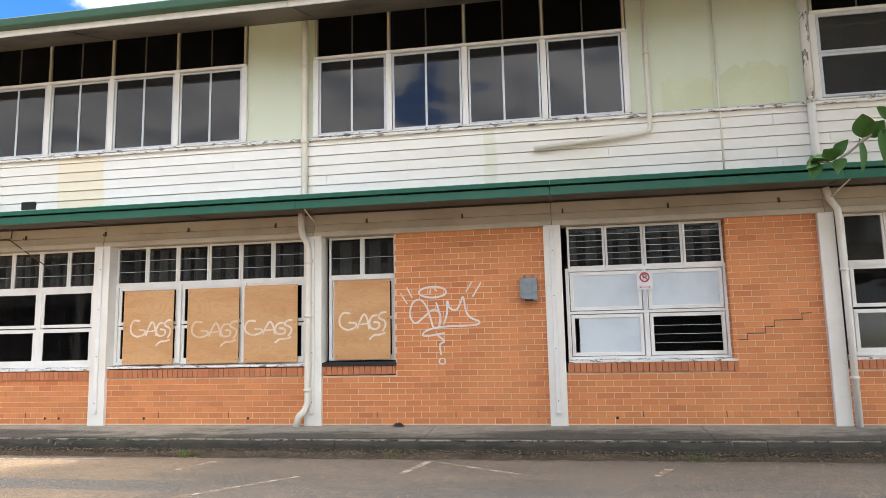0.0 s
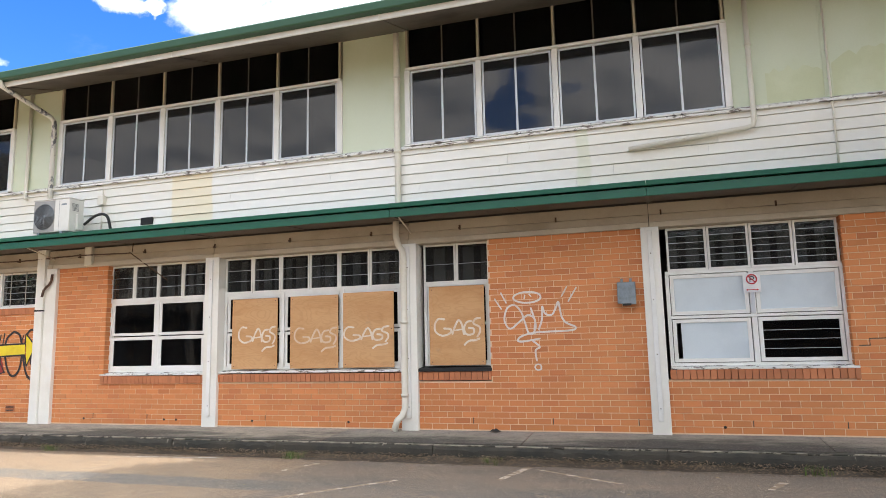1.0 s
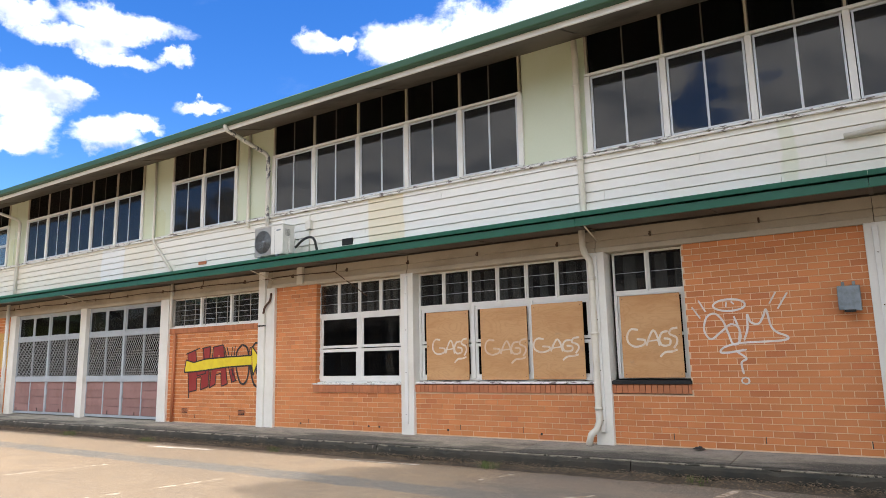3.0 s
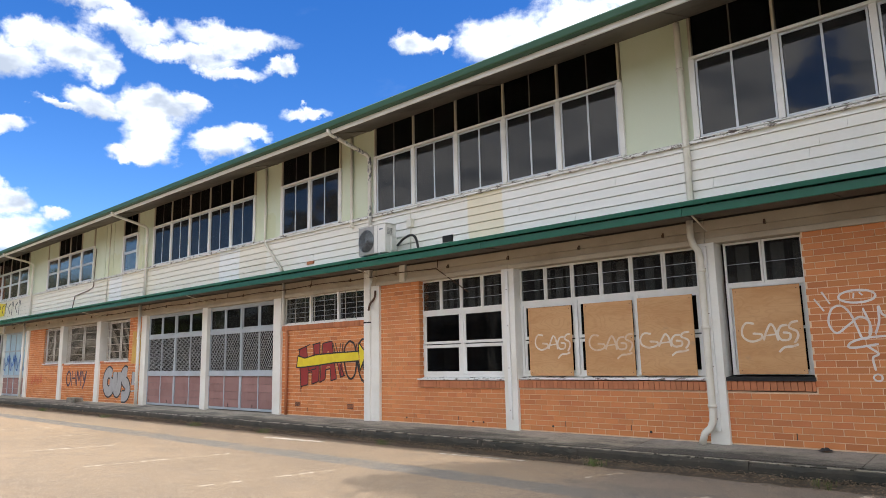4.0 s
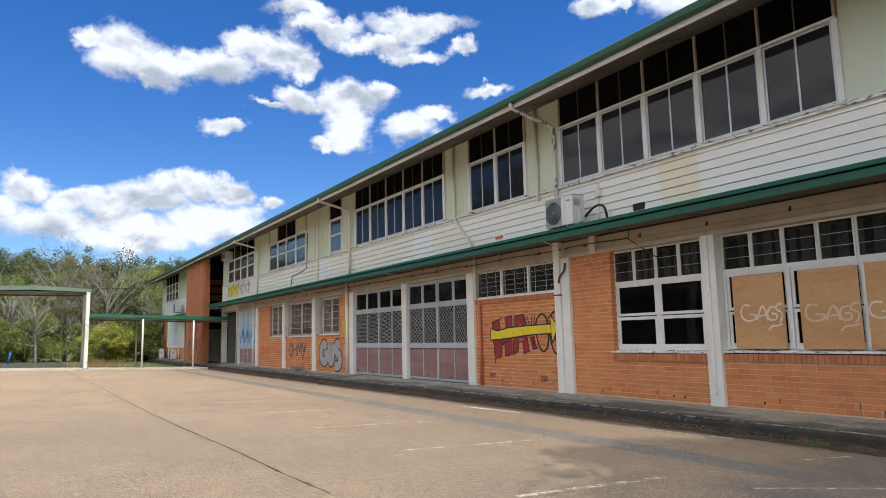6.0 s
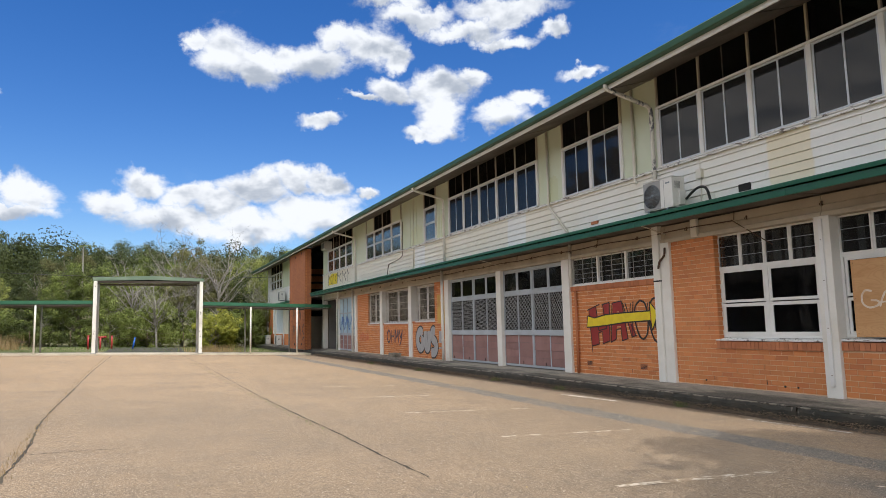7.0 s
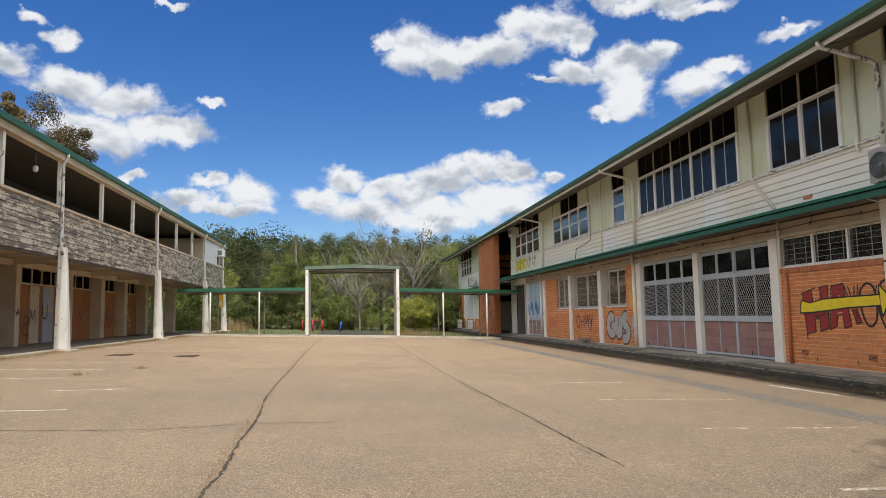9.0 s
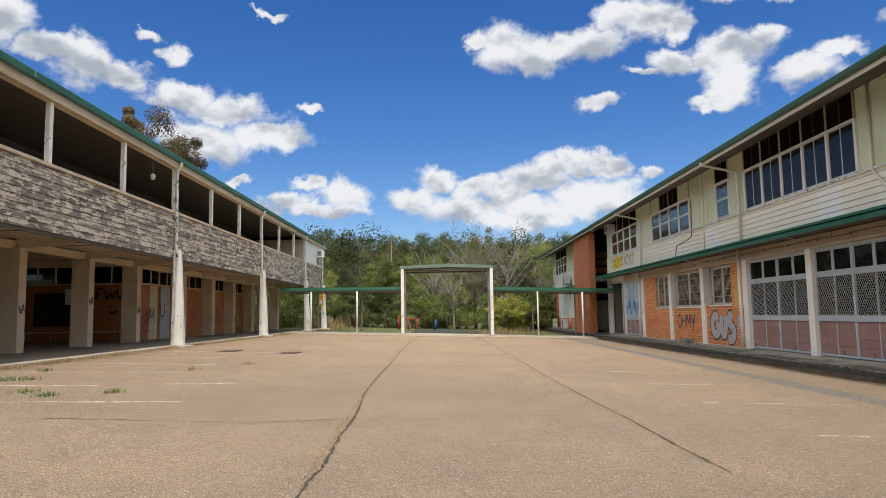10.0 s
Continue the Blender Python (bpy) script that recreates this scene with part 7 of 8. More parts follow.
for i in range(16):
    px = 13.96 - 3.66 * i
    ob = thing("balcony_post", "weathered white timber balcony post", "post", (px, LY, 5.17), "balcony posts")
    part("shaft", Shape().box(px - 0.07, px + 0.07, LY - 0.07, LY + 0.05, 5.17, 6.61), OLD_POST, ob, bevel=0.008)
old_roof = thing("roof_old", "low roof with worn green gutter over the balcony", "roof", kind="structure")
for i in range(18):
    a, b = max(14 - 3.66 * (i + 1), LE - 0.6), 14 - 3.66 * i
    part("fascia", Shape().box(a + 0.002, b - 0.002, -8.98, -8.95, 6.62, 6.83), OLD_CREAM, old_roof)
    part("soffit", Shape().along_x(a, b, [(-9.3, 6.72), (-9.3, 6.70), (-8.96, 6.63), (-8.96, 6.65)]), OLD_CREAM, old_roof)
    part("gutter", Shape().along_x(a, b, [(-8.94, 6.82), (-8.84, 6.83), (-8.83, 6.98), (-8.845, 6.995), (-8.95, 6.98), (-8.95, 6.82)]), GREEN_WORN, old_roof)
part("roof_sheet", Shape().along_x(LE - 0.6, 14, [(-8.9, 6.93), (-8.9, 6.98), (-15, 8.1), (-21, 6.98), (-21, 6.93), (-15, 8.05)]), ROOFING, old_roof)
part("head_beam", Shape().box(LE, 14, LY - 0.08, LY + 0.04, 6.60, 6.90), OLD_CREAM, old_roof)
# enclosed end room
cab = thing("wall_end_room", "white enclosed room at the end of the balcony", "wall", kind="structure")
part("sheet", Shape().box(-48.3, -44.1, LY - 0.06, LY + 0.01, 5.17, 6.61), WHITE, cab)
part("sheet", Shape().box(LE, -50.6, LY - 0.06, LY + 0.01, 5.17, 6.61), WHITE, cab)
part("sheet", Shape().box(-50.6, -48.3, LY - 0.06, LY + 0.01, 6.1, 6.61), WHITE, cab)
part("side", Shape().box(-44.2, -44.1, -12.6, LY - 0.06, 3.66, 6.6), OLD_CREAM, cab)
win_cab = window("small barred window of the end room", -49.5, 5.2)
part("frame", ring(-50.6, -48.3, 5.17, 6.1, LY - 0.05, LY + 0.02, 0.08), WHITE, win_cab)
for i in range(4):
    part("pane", Shape().box(-50.5 + 0.53 * i, -50.0 + 0.53 * i, LY - 0.03, LY - 0.02, 5.25, 6.02), GLASS, win_cab)
    part("bar", Shape().box(-50.02 + 0.53 * i, -49.97 + 0.53 * i, LY - 0.04, LY + 0.01, 5.25, 6.02), WHITE, win_cab)
box_ac = thing("air_conditioner", "white window air conditioner on the end room", "air conditioner", (-48.4, LY, 6.0), "air conditioners")
part("body", Shape().box(-49.1, -48.3, LY + 0.0, LY + 0.45, 5.8, 6.3), WHITE, box_ac, bevel=0.01)
part("grille", Shape().box(-48.3, -48.29, LY + 0.08, LY + 0.38, 5.88, 6.22), STEEL, box_ac)


def front_post(px, foot):
    ob = thing("front_post", "tall flaking white tapered post with a downpipe", "post", (px, LY, foot), "front posts")
    w0, w1 = 0.15, 0.10
    part("shaft", Shape().add([(px - w0, LY - 0.0, foot), (px + w0 * 0.6, LY - 0.0, foot), (px + w0 * 0.6, LY + 0.42, foot), (px - w0, LY + 0.42, foot),
                               (px - w1, LY + 0.03, 3.86), (px + w1 * 0.6, LY + 0.03, 3.86), (px + w1 * 0.6, LY + 0.26, 3.86), (px - w1, LY + 0.26, 3.86)],
                              [(0, 3, 2, 1), (4, 5, 6, 7), (0, 1, 5, 4), (1, 2, 6, 5), (2, 3, 7, 6), (3, 0, 4, 7)]), OLD_POST, ob, bevel=0.012)
    pipe = [(px + 0.05, -8.87, 6.84), (px + 0.05, -8.88, 6.72), (px + 0.05, -8.96, 6.60), (px + 0.05, LY + 0.10, 6.48), (px + 0.05, LY + 0.12, 3.9), (px + 0.04, LY + 0.16, 3.6)]
    part("downpipe", Shape().tube(pipe, 0.05, 10), PEELED_POST if px > -30 else OLD_POST, ob, "flaking downpipe")
    part("footing", Shape().box(px - 0.35, px + 0.45, LY + 0.16, LY + 0.62, foot - 0.2, foot + 0.03), PALE_KERB, ob, bevel=0.02)


for px in (10.3, -0.7, -11.65, -22.65, -33.4, -44.0, -50.2):
    front_post(px, 0.62)


def pier(px, y=-12.1, w=0.42):
    ob = thing("pier", "broad cream concrete pier under the balcony", "pier", (px, y, LZ), "undercroft piers")
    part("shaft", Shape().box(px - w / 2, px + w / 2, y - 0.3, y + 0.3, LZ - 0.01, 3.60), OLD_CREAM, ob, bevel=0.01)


for px in (-11.65, -15.28, -18.90, -22.62, -26.16):
    pier(px, w=0.34)
for px in (-31.6, -35.55, -39.05, -42.85):
    pier(px, -12.4, 0.5)
for px in (-46.2, -49.5):
    pier(px, -12.4, 0.55)

under = thing("wall_undercroft", "shaded tan lower wall with high windows", "wall", kind="structure")
EX = -28.0         # end wall that closes the open undercroft
part("panel", Shape().box(EX - 0.15, EX, -20, -12.62, LZ, 3.0), TAN_PANEL, under)
part("panel", Shape().box(-42.5, EX - 0.15, -12.75, -12.62, LZ, 3.0), TAN_PANEL, under)
part("end_panel", Shape().box(-42.6, -42.45, -16, -12.62, LZ, 3.6), TAN_PANEL, under)
part("rear_panel", Shape().box(EX, 14, -20.1, -20, LZ, 3.86), TAN_PANEL, under)
part("head", Shape().box(-42.5, EX - 0.15, -12.75, -12.60, 3.74, 3.858), OLD_CREAM, under)
part("head", Shape().box(EX - 0.15, EX + 0.02, -20, -12.62, 3.74, 3.858), OLD_CREAM, under)
part("rail", Shape().box(-42.5, EX - 0.15, -12.75, -12.58, 3.0, 3.07), OLD_CREAM, under)
part("rail", Shape().box(EX - 0.15, EX + 0.03, -20, -12.58, 3.0, 3.06), OLD_CREAM, under)
for i in range(17):
    part("glazing_bar", Shape().box(-28.25 - 0.88 * i - 0.05, -28.25 - 0.88 * i, -12.69, -12.64, 3.07, 3.74), OLD_CREAM, under)
for i in range(9):
    y, wide = -13.02 - 0.77 * i, 0.035 if i % 2 else 0.06
    part("glazing_bar", Shape().box(EX - 0.06, EX - 0.01, y - wide, y, 3.06, 3.74), OLD_CREAM, under)
part("dark_glass", Shape().box(-42.5, EX - 0.15, -12.70, -12.69, 3.07, 3.74), GLASS_DARK, under)
part("dark_glass", Shape().box(EX - 0.08, EX - 0.07, -20, -12.75, 3.06, 3.74), GLASS_DARK, under)
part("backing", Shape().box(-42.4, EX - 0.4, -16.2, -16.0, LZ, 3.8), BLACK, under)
for a, b in ((-29.65, -28.85), (-31.0, -30.0)):
    d = thing("door_2" if a < -30 else "door_3", "worn pale door under the balcony", "door", (a, -12.6, LZ), kind="structure")
    part("leaf", Shape().box(a, b, -12.62, -12.56, LZ + 0.01, 2.97), GREY_BLUE if a < -30 else OLD_CREAM, d, bevel=0.004)
    if a < -30:
        for k in range(14):
            part("slat", Shape().box(a + 0.03, b - 0.03, -12.56, -12.552, 0.72 + 0.16 * k, 0.85 + 0.16 * k), GREY_BLUE, d)
    part("kick_plate", Shape().box(a + 0.05, b - 0.05, -12.55, -12.54, 1.95, 2.08), OLD_CREAM, d)
board = thing("blackboard", "black board on the undercroft wall", "blackboard", (EX + 0.02, -16.0, 1.3))
part("panel", Shape().box(EX, EX + 0.04, -16.95, -14.95, 1.3, 2.68), BLACK, board)
bench = thing("bench", "long slim bench with steel legs under the balcony", "bench", (EX + 0.4, -15, LZ))
part("seat", Shape().box(EX + 0.25, EX + 0.6, -17.3, -12.85, 1.04, 1.08), OLD_CREAM, bench)
for y in (-16.95, -15.85, -14.6, -13.3):
    for dx in (0.28, 0.56):
        part("leg", Shape().tube([(EX + dx, y, 1.04), (EX + dx, y - 0.05, LZ)], 0.02, 6), STEEL_POST, bench)
cabinet = thing("wall_cabinet", "small white cabinet on the undercroft end wall", "cabinet", (EX + 0.1, -15.35, 2.2))
part("body", Shape().box(EX + 0.002, EX + 0.16, -15.62, -15.0, 2.18, 2.84), WHITE, cabinet, bevel=0.01)
notice = thing("warning_sign", "yellow sign with dark print on the end post", "sign", (-50.2, -8.9, 2.7))
part("plate", Shape().box(-50.4, -49.9, LY + 0.17, LY + 0.18, 2.5, 3.3), SIGN_YELLOW, notice)
part("face", Shape().box(-49.895, -49.885, LY - 0.12, LY + 0.18, 2.3, 3.25), SIGN_YELLOW, notice)
part("print", Shape().box(-49.884, -49.88, LY - 0.06, LY + 0.12, 2.45, 2.75), SIGN_WHITE, notice)
for lx, lz in ((-21.6, 6.15), (-42.0, 6.15)):
    lamp = thing("balcony_lamp", "round white bulkhead lamp on the balcony", "lamp", (lx, LY - 0.4, lz))
    part("globe", Shape().tube([(lx, LY - 0.3, lz - 0.1), (lx, LY - 0.3, lz - 0.05), (lx, LY - 0.3, lz + 0.05), (lx, LY - 0.3, lz + 0.1)], [0.045, 0.08, 0.08, 0.04], 12), SIGN_WHITE, lamp)
    part("stem", Shape().tube([(lx, LY - 0.3, lz + 0.1), (lx, LY - 0.3, 6.62)], 0.02, 6), STEEL, lamp)
tag_old = thing("graffiti", "dark sprayed scrawl on the undercroft wall", "graffiti", (0, 0, 0))
for line in ([(0.0, 0.0), (0.04, 0.9), (0.22, 1.0)], [(0.04, 0.5), (0.2, 0.55)], [(0.3, 0.8), (0.36, 0.1), (0.48, 0.6), (0.58, 0.1), (0.64, 0.8)], [(0.7, 0.9), (0.76, 0.2), (0.86, 0.2), (1.0, 1.0)],
             [(0.45, -0.95), (0.6, -1.15), (0.75, -0.9)], [(0.48, -0.5), (0.52, -0.55)], [(0.68, -0.5), (0.72, -0.55)]):
    spray(tag_old, [line], -14.4, 2.36, 1.2, 0.48, 0.085, SPRAY_BLACK, -EX - 0.008).data.transform(Matrix.Rotation(math.pi / 2, 4, "Z"))
for cx, cols in ((-33.6, SPRAY_ORANGE), (-37.2, SPRAY_RED), (-41.2, SPRAY_YELLOW)):
    s = spray(tag_old, [[(0.0, 1.0), (0.3, 0.0), (0.6, 0.9), (1.0, 0.1)], [(0.1, 0.3), (0.9, 0.5)]], cx - 0.5, 1.1, 1.0, 1.1, 0.07, cols, -12.605)

# ---- beyond the gate ----


def pipe_stand(y, x=-54.0, h=0.95, mat=POLE_RED, label="red fire hydrant standpipe", lean=0.0):
    g = ground_z(x, y) - 0.06
    ob = thing("standpipe" if mat == POLE_RED else "bollard", label, "pipe", (x, y, g))
    part("pipe", Shape().tube([(x, y, g), (x, y + lean, g + h)], 0.058, 12), mat, ob)
    part("cap", Shape().tube([(x, y + lean, g + h), (x, y + lean, g + h + 0.04)], 0.068, 12), mat, ob)
    return ob


pipe_stand(-3.62)
mid = pipe_stand(-2.85, h=0.85)
mz = ground_z(-54, -2.85) + 0.80
part("cross_arm", Shape().tube([(-54, -3.15, mz), (-54, -2.55, mz)], 0.06, 10), POLE_RED, mid)
for my in (-3.15, -2.55):
    part("outlet", Shape().tube([(-53.95, my, mz - 0.05), (-53.95, my, mz + 0.1)], 0.085, 10), POLE_RED, mid)
pipe_stand(-2.12)
pipe_stand(-0.75, -53.6, 0.85, POLE_BLUE, "blue bollard leaning beside the drive", 0.14)
drive = tagged(part("driveway", sheet([-58, -52, -46, -41.6], [-2.2, 0.2, 2.6], lambda x, y: ground_z(x, y) + 0.0), KERB), "grey driveway beyond the gateway", "driveway", kind="structure")
fence = thing("wire_fence", "low wire mesh fence in front of the trees", "fence", (-56, 0, 0.2))
for i in range(14):
    y = -18 + 2.6 * i
    part("post", Shape().tube([(-57, y, ground_z(-57, y) - 0.06), (-57, y, ground_z(-57, y) + 1.2)], 0.022, 6), RUST, fence)
for z in (0.35, 0.7, 1.1):
    part("wire", Shape().tube([(-57, y, ground_z(-57, y) + z) for y in (-18, -9, 0, 8, 16)], 0.006, 4), RUST, fence)
wire = thing("power_line", "sagging power line in front of the trees", "cable", (-55, 0, 7.5))
part("line", Shape().tube([(-56, y, 5.6 + 0.0022 * (y - 2) ** 2) for y in range(-30, 32, 3)], 0.022, 4), RUBBER, wire)
part("pole", Shape().tube([(-56, -30, 0.2), (-56, -30, 8.2)], 0.12, 8), BARK, wire)
part("pole", Shape().tube([(-56, 30, 0.0), (-56, 30, 8.0)], 0.12, 8), BARK, wire)

# ---- trees ----


def leaf_mesh(name, centres, count, radius, leaf, mat, seed, flat=0.75):
    """Small pointed leaves in loose clumps round the given centres, as one mesh."""
    r = np.random.default_rng(seed)
    c = np.array([tuple(q) for q in centres])
    d = r.normal(size=(count, 3)) * (1.0, 1.0, flat)
    d /= np.linalg.norm(d, axis=1)[:, None]
    size = r.uniform(0.55, 1.3, len(c))
    k = r.integers(0, len(c), count)
    p = c[k] + d * (radius * size[k] * r.uniform(0.2, 1.0, count) ** 0.4)[:, None]
    n = d * 1.2 + r.uniform(-0.6, 0.6, (count, 3)) + (0, 0, 0.3)
    u = np.cross(n, r.normal(size=(count, 3)))
    u /= np.linalg.norm(u, axis=1)[:, None]
    v = np.cross(n, u)
    v /= np.linalg.norm(v, axis=1)[:, None]
    length = (leaf * r.uniform(0.6, 1.35, count))[:, None]
    verts = np.stack([p - u * length, p + u * length * 0.5 + v * length * 0.55, p + u * length * 0.6 - v * length * 0.5], 1).reshape(-1, 3)
    me = bpy.data.meshes.new(name)
    me.vertices.add(3 * count)
    me.loops.add(3 * count)
    me.polygons.add(count)
    me.vertices.foreach_set("co", verts.astype(np.float32).ravel())
    me.loops.foreach_set("vertex_index", np.arange(3 * count, dtype=np.int32))
    me.polygons.foreach_set("loop_start", np.arange(0, 3 * count, 3, dtype=np.int32))
    me.materials.append(mat)
    me.update(calc_edges=True)
    return me


def grow(seed, height, spread, leaves, leaf, clumps, trunk=0.16, lean=0.0, low=0.35, bare=False):
    """A tapered trunk with forked limbs, and the ends of its twigs."""
    rnd = random.Random(seed)
    wood = Shape()
    top = Vector((lean * height, rnd.uniform(-0.1, 0.1) * height, height * 0.62))
    stem = [Vector((0, 0, -0.3)), Vector((rnd.uniform(-0.1, 0.1), rnd.uniform(-0.1, 0.1), height * 0.2)), top * 0.6 + Vector((rnd.uniform(-0.3, 0.3), rnd.uniform(-0.3, 0.3), 0)), top]
    line = curve_points(stem, 4)
    wood.tube(line, [trunk * (1 - 0.7 * i / (len(line) - 1)) for i in range(len(line))], 7)
    tips = []
    for i in range(clumps):
        t = rnd.uniform(low, 1.0)
        base = line[min(int(t * (len(line) - 1)), len(line) - 1)]
        a = rnd.uniform(0, 6.283)
        reach = spread * rnd.uniform(0.45, 1.0) * (1.0 - 0.45 * max(0, t - 0.6))
        tip = base + Vector((math.cos(a) * reach, math.sin(a) * reach, height * rnd.uniform(0.04, 0.36) * (0.6 + 0.6 * t)))
        tip.z = min(tip.z, height)
        mid_p = base.lerp(tip, 0.5) + Vector((rnd.uniform(-0.3, 0.3), rnd.uniform(-0.3, 0.3), rnd.uniform(-0.1, 0.5)))
        wood.tube([base, mid_p, tip], [trunk * 0.32, trunk * 0.2, trunk * 0.05], 5, False)
        tips.append(tip)
        for _ in range(3 if bare else 1):
            end = tip + Vector((rnd.uniform(-1, 1), rnd.uniform(-1, 1), rnd.uniform(-0.1, 1.0))) * spread * 0.35
            wood.tube([mid_p.lerp(tip, rnd.uniform(0.2, 1)), tip.lerp(end, 0.5) + Vector((0, 0, rnd.uniform(-0.2, 0.3))), end], [trunk * 0.12, trunk * 0.08, trunk * 0.03], 4, False)
            tips.append(end)
            if bare:
                for _ in range(4):
                    twig = end + Vector((rnd.uniform(-1, 1), rnd.uniform(-1, 1), rnd.uniform(-0.3, 0.9))) * spread * 0.25
                    wood.tube([end, twig], [trunk * 0.06, trunk * 0.02], 3, False)
    return wood, tips


def tree(name, label, seed, mat, group, **kw):
    wood, tips = grow(seed, **kw)
    ob = thing(name, label, "tree", (0, 0, 0), group)
    part("trunk", wood, DEAD_WOOD if kw.get("bare") else BARK, ob)
    if kw["leaves"]:
        part("crown", leaf_mesh("crown", tips, kw["leaves"], kw["spread"] * 0.21, kw["leaf"], mat, seed), mat, ob)
    return ob


def plant(ob, x, y, turn=0.0, size=1.0, sink=0.06):
    made = copy_thing(ob, pose(x, y, ground_z(x, y) - sink, 0, 0, turn) @ Matrix.Scale(size, 4))
    made.scale = (size, size, size)
    return made


def settle(ob, x, y, turn=0.0, size=1.0):
    ob.matrix_basis = pose(x, y, ground_z(x, y) - 0.06, 0, 0, turn) @ Matrix.Scale(size, 4)


kinds = [
    tree("tree", "green broadleaf tree with a dense crown", 1, LEAF, "trees beyond the gate", height=10, spread=3.6, leaves=26000, leaf=0.10, clumps=60),
    tree("tree", "tall open tree with light green leaves", 2, LEAF_LIGHT, "trees beyond the gate", height=12, spread=4.0, leaves=17000, leaf=0.095, clumps=46, low=0.3, lean=0.05),
    tree("tree", "dark dense tree with drooping crown", 3, LEAF_DARK, "trees beyond the gate", height=12, spread=3.6, leaves=28000, leaf=0.10, clumps=64, low=0.15),
    tree("tree", "olive green eucalypt with a ragged crown", 4, LEAF_OLIVE, "trees beyond the gate", height=13, spread=3.8, leaves=21000, leaf=0.095, clumps=48, low=0.4),
    tree("tree", "bare grey tree with many fine twigs", 5, LEAF, "trees beyond the gate", height=10, spread=3.6, leaves=0, leaf=0.2, clumps=26, low=0.3, bare=True),
    tree("shrub", "low dense green shrub at the wood's edge", 6, LEAF, "shrubs beyond the gate", height=3.4, spread=2.4, leaves=13000, leaf=0.085, clumps=46, low=0.05, trunk=0.09),
    tree("shrub", "yellow-green shrub beside the walkway", 7, LEAF_YELLOW, "shrubs beyond the gate", height=3.8, spread=1.9, leaves=12000, leaf=0.08, clumps=40, low=0.05, trunk=0.08),
]
HEIGHT = (10, 12, 12, 13, 10, 3.4, 3.8)
tree_rnd = random.Random(77)
first = {}
spots = []
for i in range(17):        # edge of the wood
    k = (1, 1, 0, 3, 1, 0, 1, 2, 0, 4, 3, 2, 4, 2, 2, 2, 2)[i]
    spots.append((k, -63 - tree_rnd.uniform(0, 7), -34 + 3.7 * i + tree_rnd.uniform(-1, 1), 8.4 / HEIGHT[k] * tree_rnd.uniform(0.78, 1.04)))
for i in range(16):
    k = tree_rnd.choice((0, 1, 2, 3, 0, 2))
    spots.append((k, -74 - tree_rnd.uniform(0, 9), -40 + 5.2 * i + tree_rnd.uniform(-2, 2), 9.4 / HEIGHT[k] * tree_rnd.uniform(0.85, 1.06)))
for i in range(15):
    k = tree_rnd.choice((2, 3, 2, 0))
    spots.append((k, -90 - tree_rnd.uniform(0, 14), -50 + 7.0 * i + tree_rnd.uniform(-3, 3), 10.4 / HEIGHT[k] * tree_rnd.uniform(0.85, 1.05)))
for i in range(26):        # understorey
    spots.append((5, -59.5 - tree_rnd.uniform(0, 4), -30 + 2.1 * i + tree_rnd.uniform(-1, 1), tree_rnd.uniform(0.55, 1.05)))
for x, y, s in ((-56.8, 5.2, 0.86), (-56.0, 4.7, 0.6), (-60.0, 6.0, 0.6)):
    spots.append((6, x, y, s))
for x, y, s in ((-62.0, 5.5, 0.95), (-59.0, 0.9, 0.62), (-60.5, 10.2, 0.55), (-64, 3.0, 1.0)):
    spots.append((4, x, y, s))
for k, x, y, s in spots:
    if k not in first:
        first[k] = True
        settle(kinds[k], x, y, tree_rnd.uniform(0, 360), s)
    else:
        plant(kinds[k], x, y, tree_rnd.uniform(0, 360), s)

eucalypt = tree("tree", "tall olive eucalypt behind the timber building", 9, LEAF_BROWN, "", height=20, spread=4.4, leaves=120000, leaf=0.105, clumps=95, low=0.55, trunk=0.35)
settle(eucalypt, -58.4, -25.5, 30, 0.96)


# a tufted young palm standing clear of the wood
palm = thing("palm", "thin young palm with a tuft of green fronds", "palm", (-65.8, -5.06, ground_z(-65.8, -5.06)))
part("trunk", Shape().tube([(-65.8, -5.06, ground_z(-65.8, -5.06) - 0.1), (-65.85, -5.0, 5.0), (-65.8, -5.06, 9.0)], [0.1, 0.07, 0.05], 7), BARK, palm)
for i in range(16):
    a, rise = 2.4 * i, 0.45 - 0.07 * (i % 8)
    out_x, out_y = math.cos(a), math.sin(a)
    frond = Shape()
    for q in range(4):
        l0, l1, wide = 0.2 * q, 0.2 * (q + 1), (0.05, 0.11, 0.10, 0.05)[q]
        z0, z1 = (9.0 + rise * l * 1.6 - 0.5 * l * l for l in (l0, l1))
        for e in (-1, 1):
            frond.add([(-65.8 + out_x * l0, -5.06 + out_y * l0, z0), (-65.8 + out_x * l1, -5.06 + out_y * l1, z1),
                       (-65.8 + out_x * (l1 + 0.05) - out_y * e * wide, -5.06 + out_y * (l1 + 0.05) + out_x * e * wide, z1 - 0.06)], [(0, 1, 2)])
    part("frond", frond, LEAF, palm)


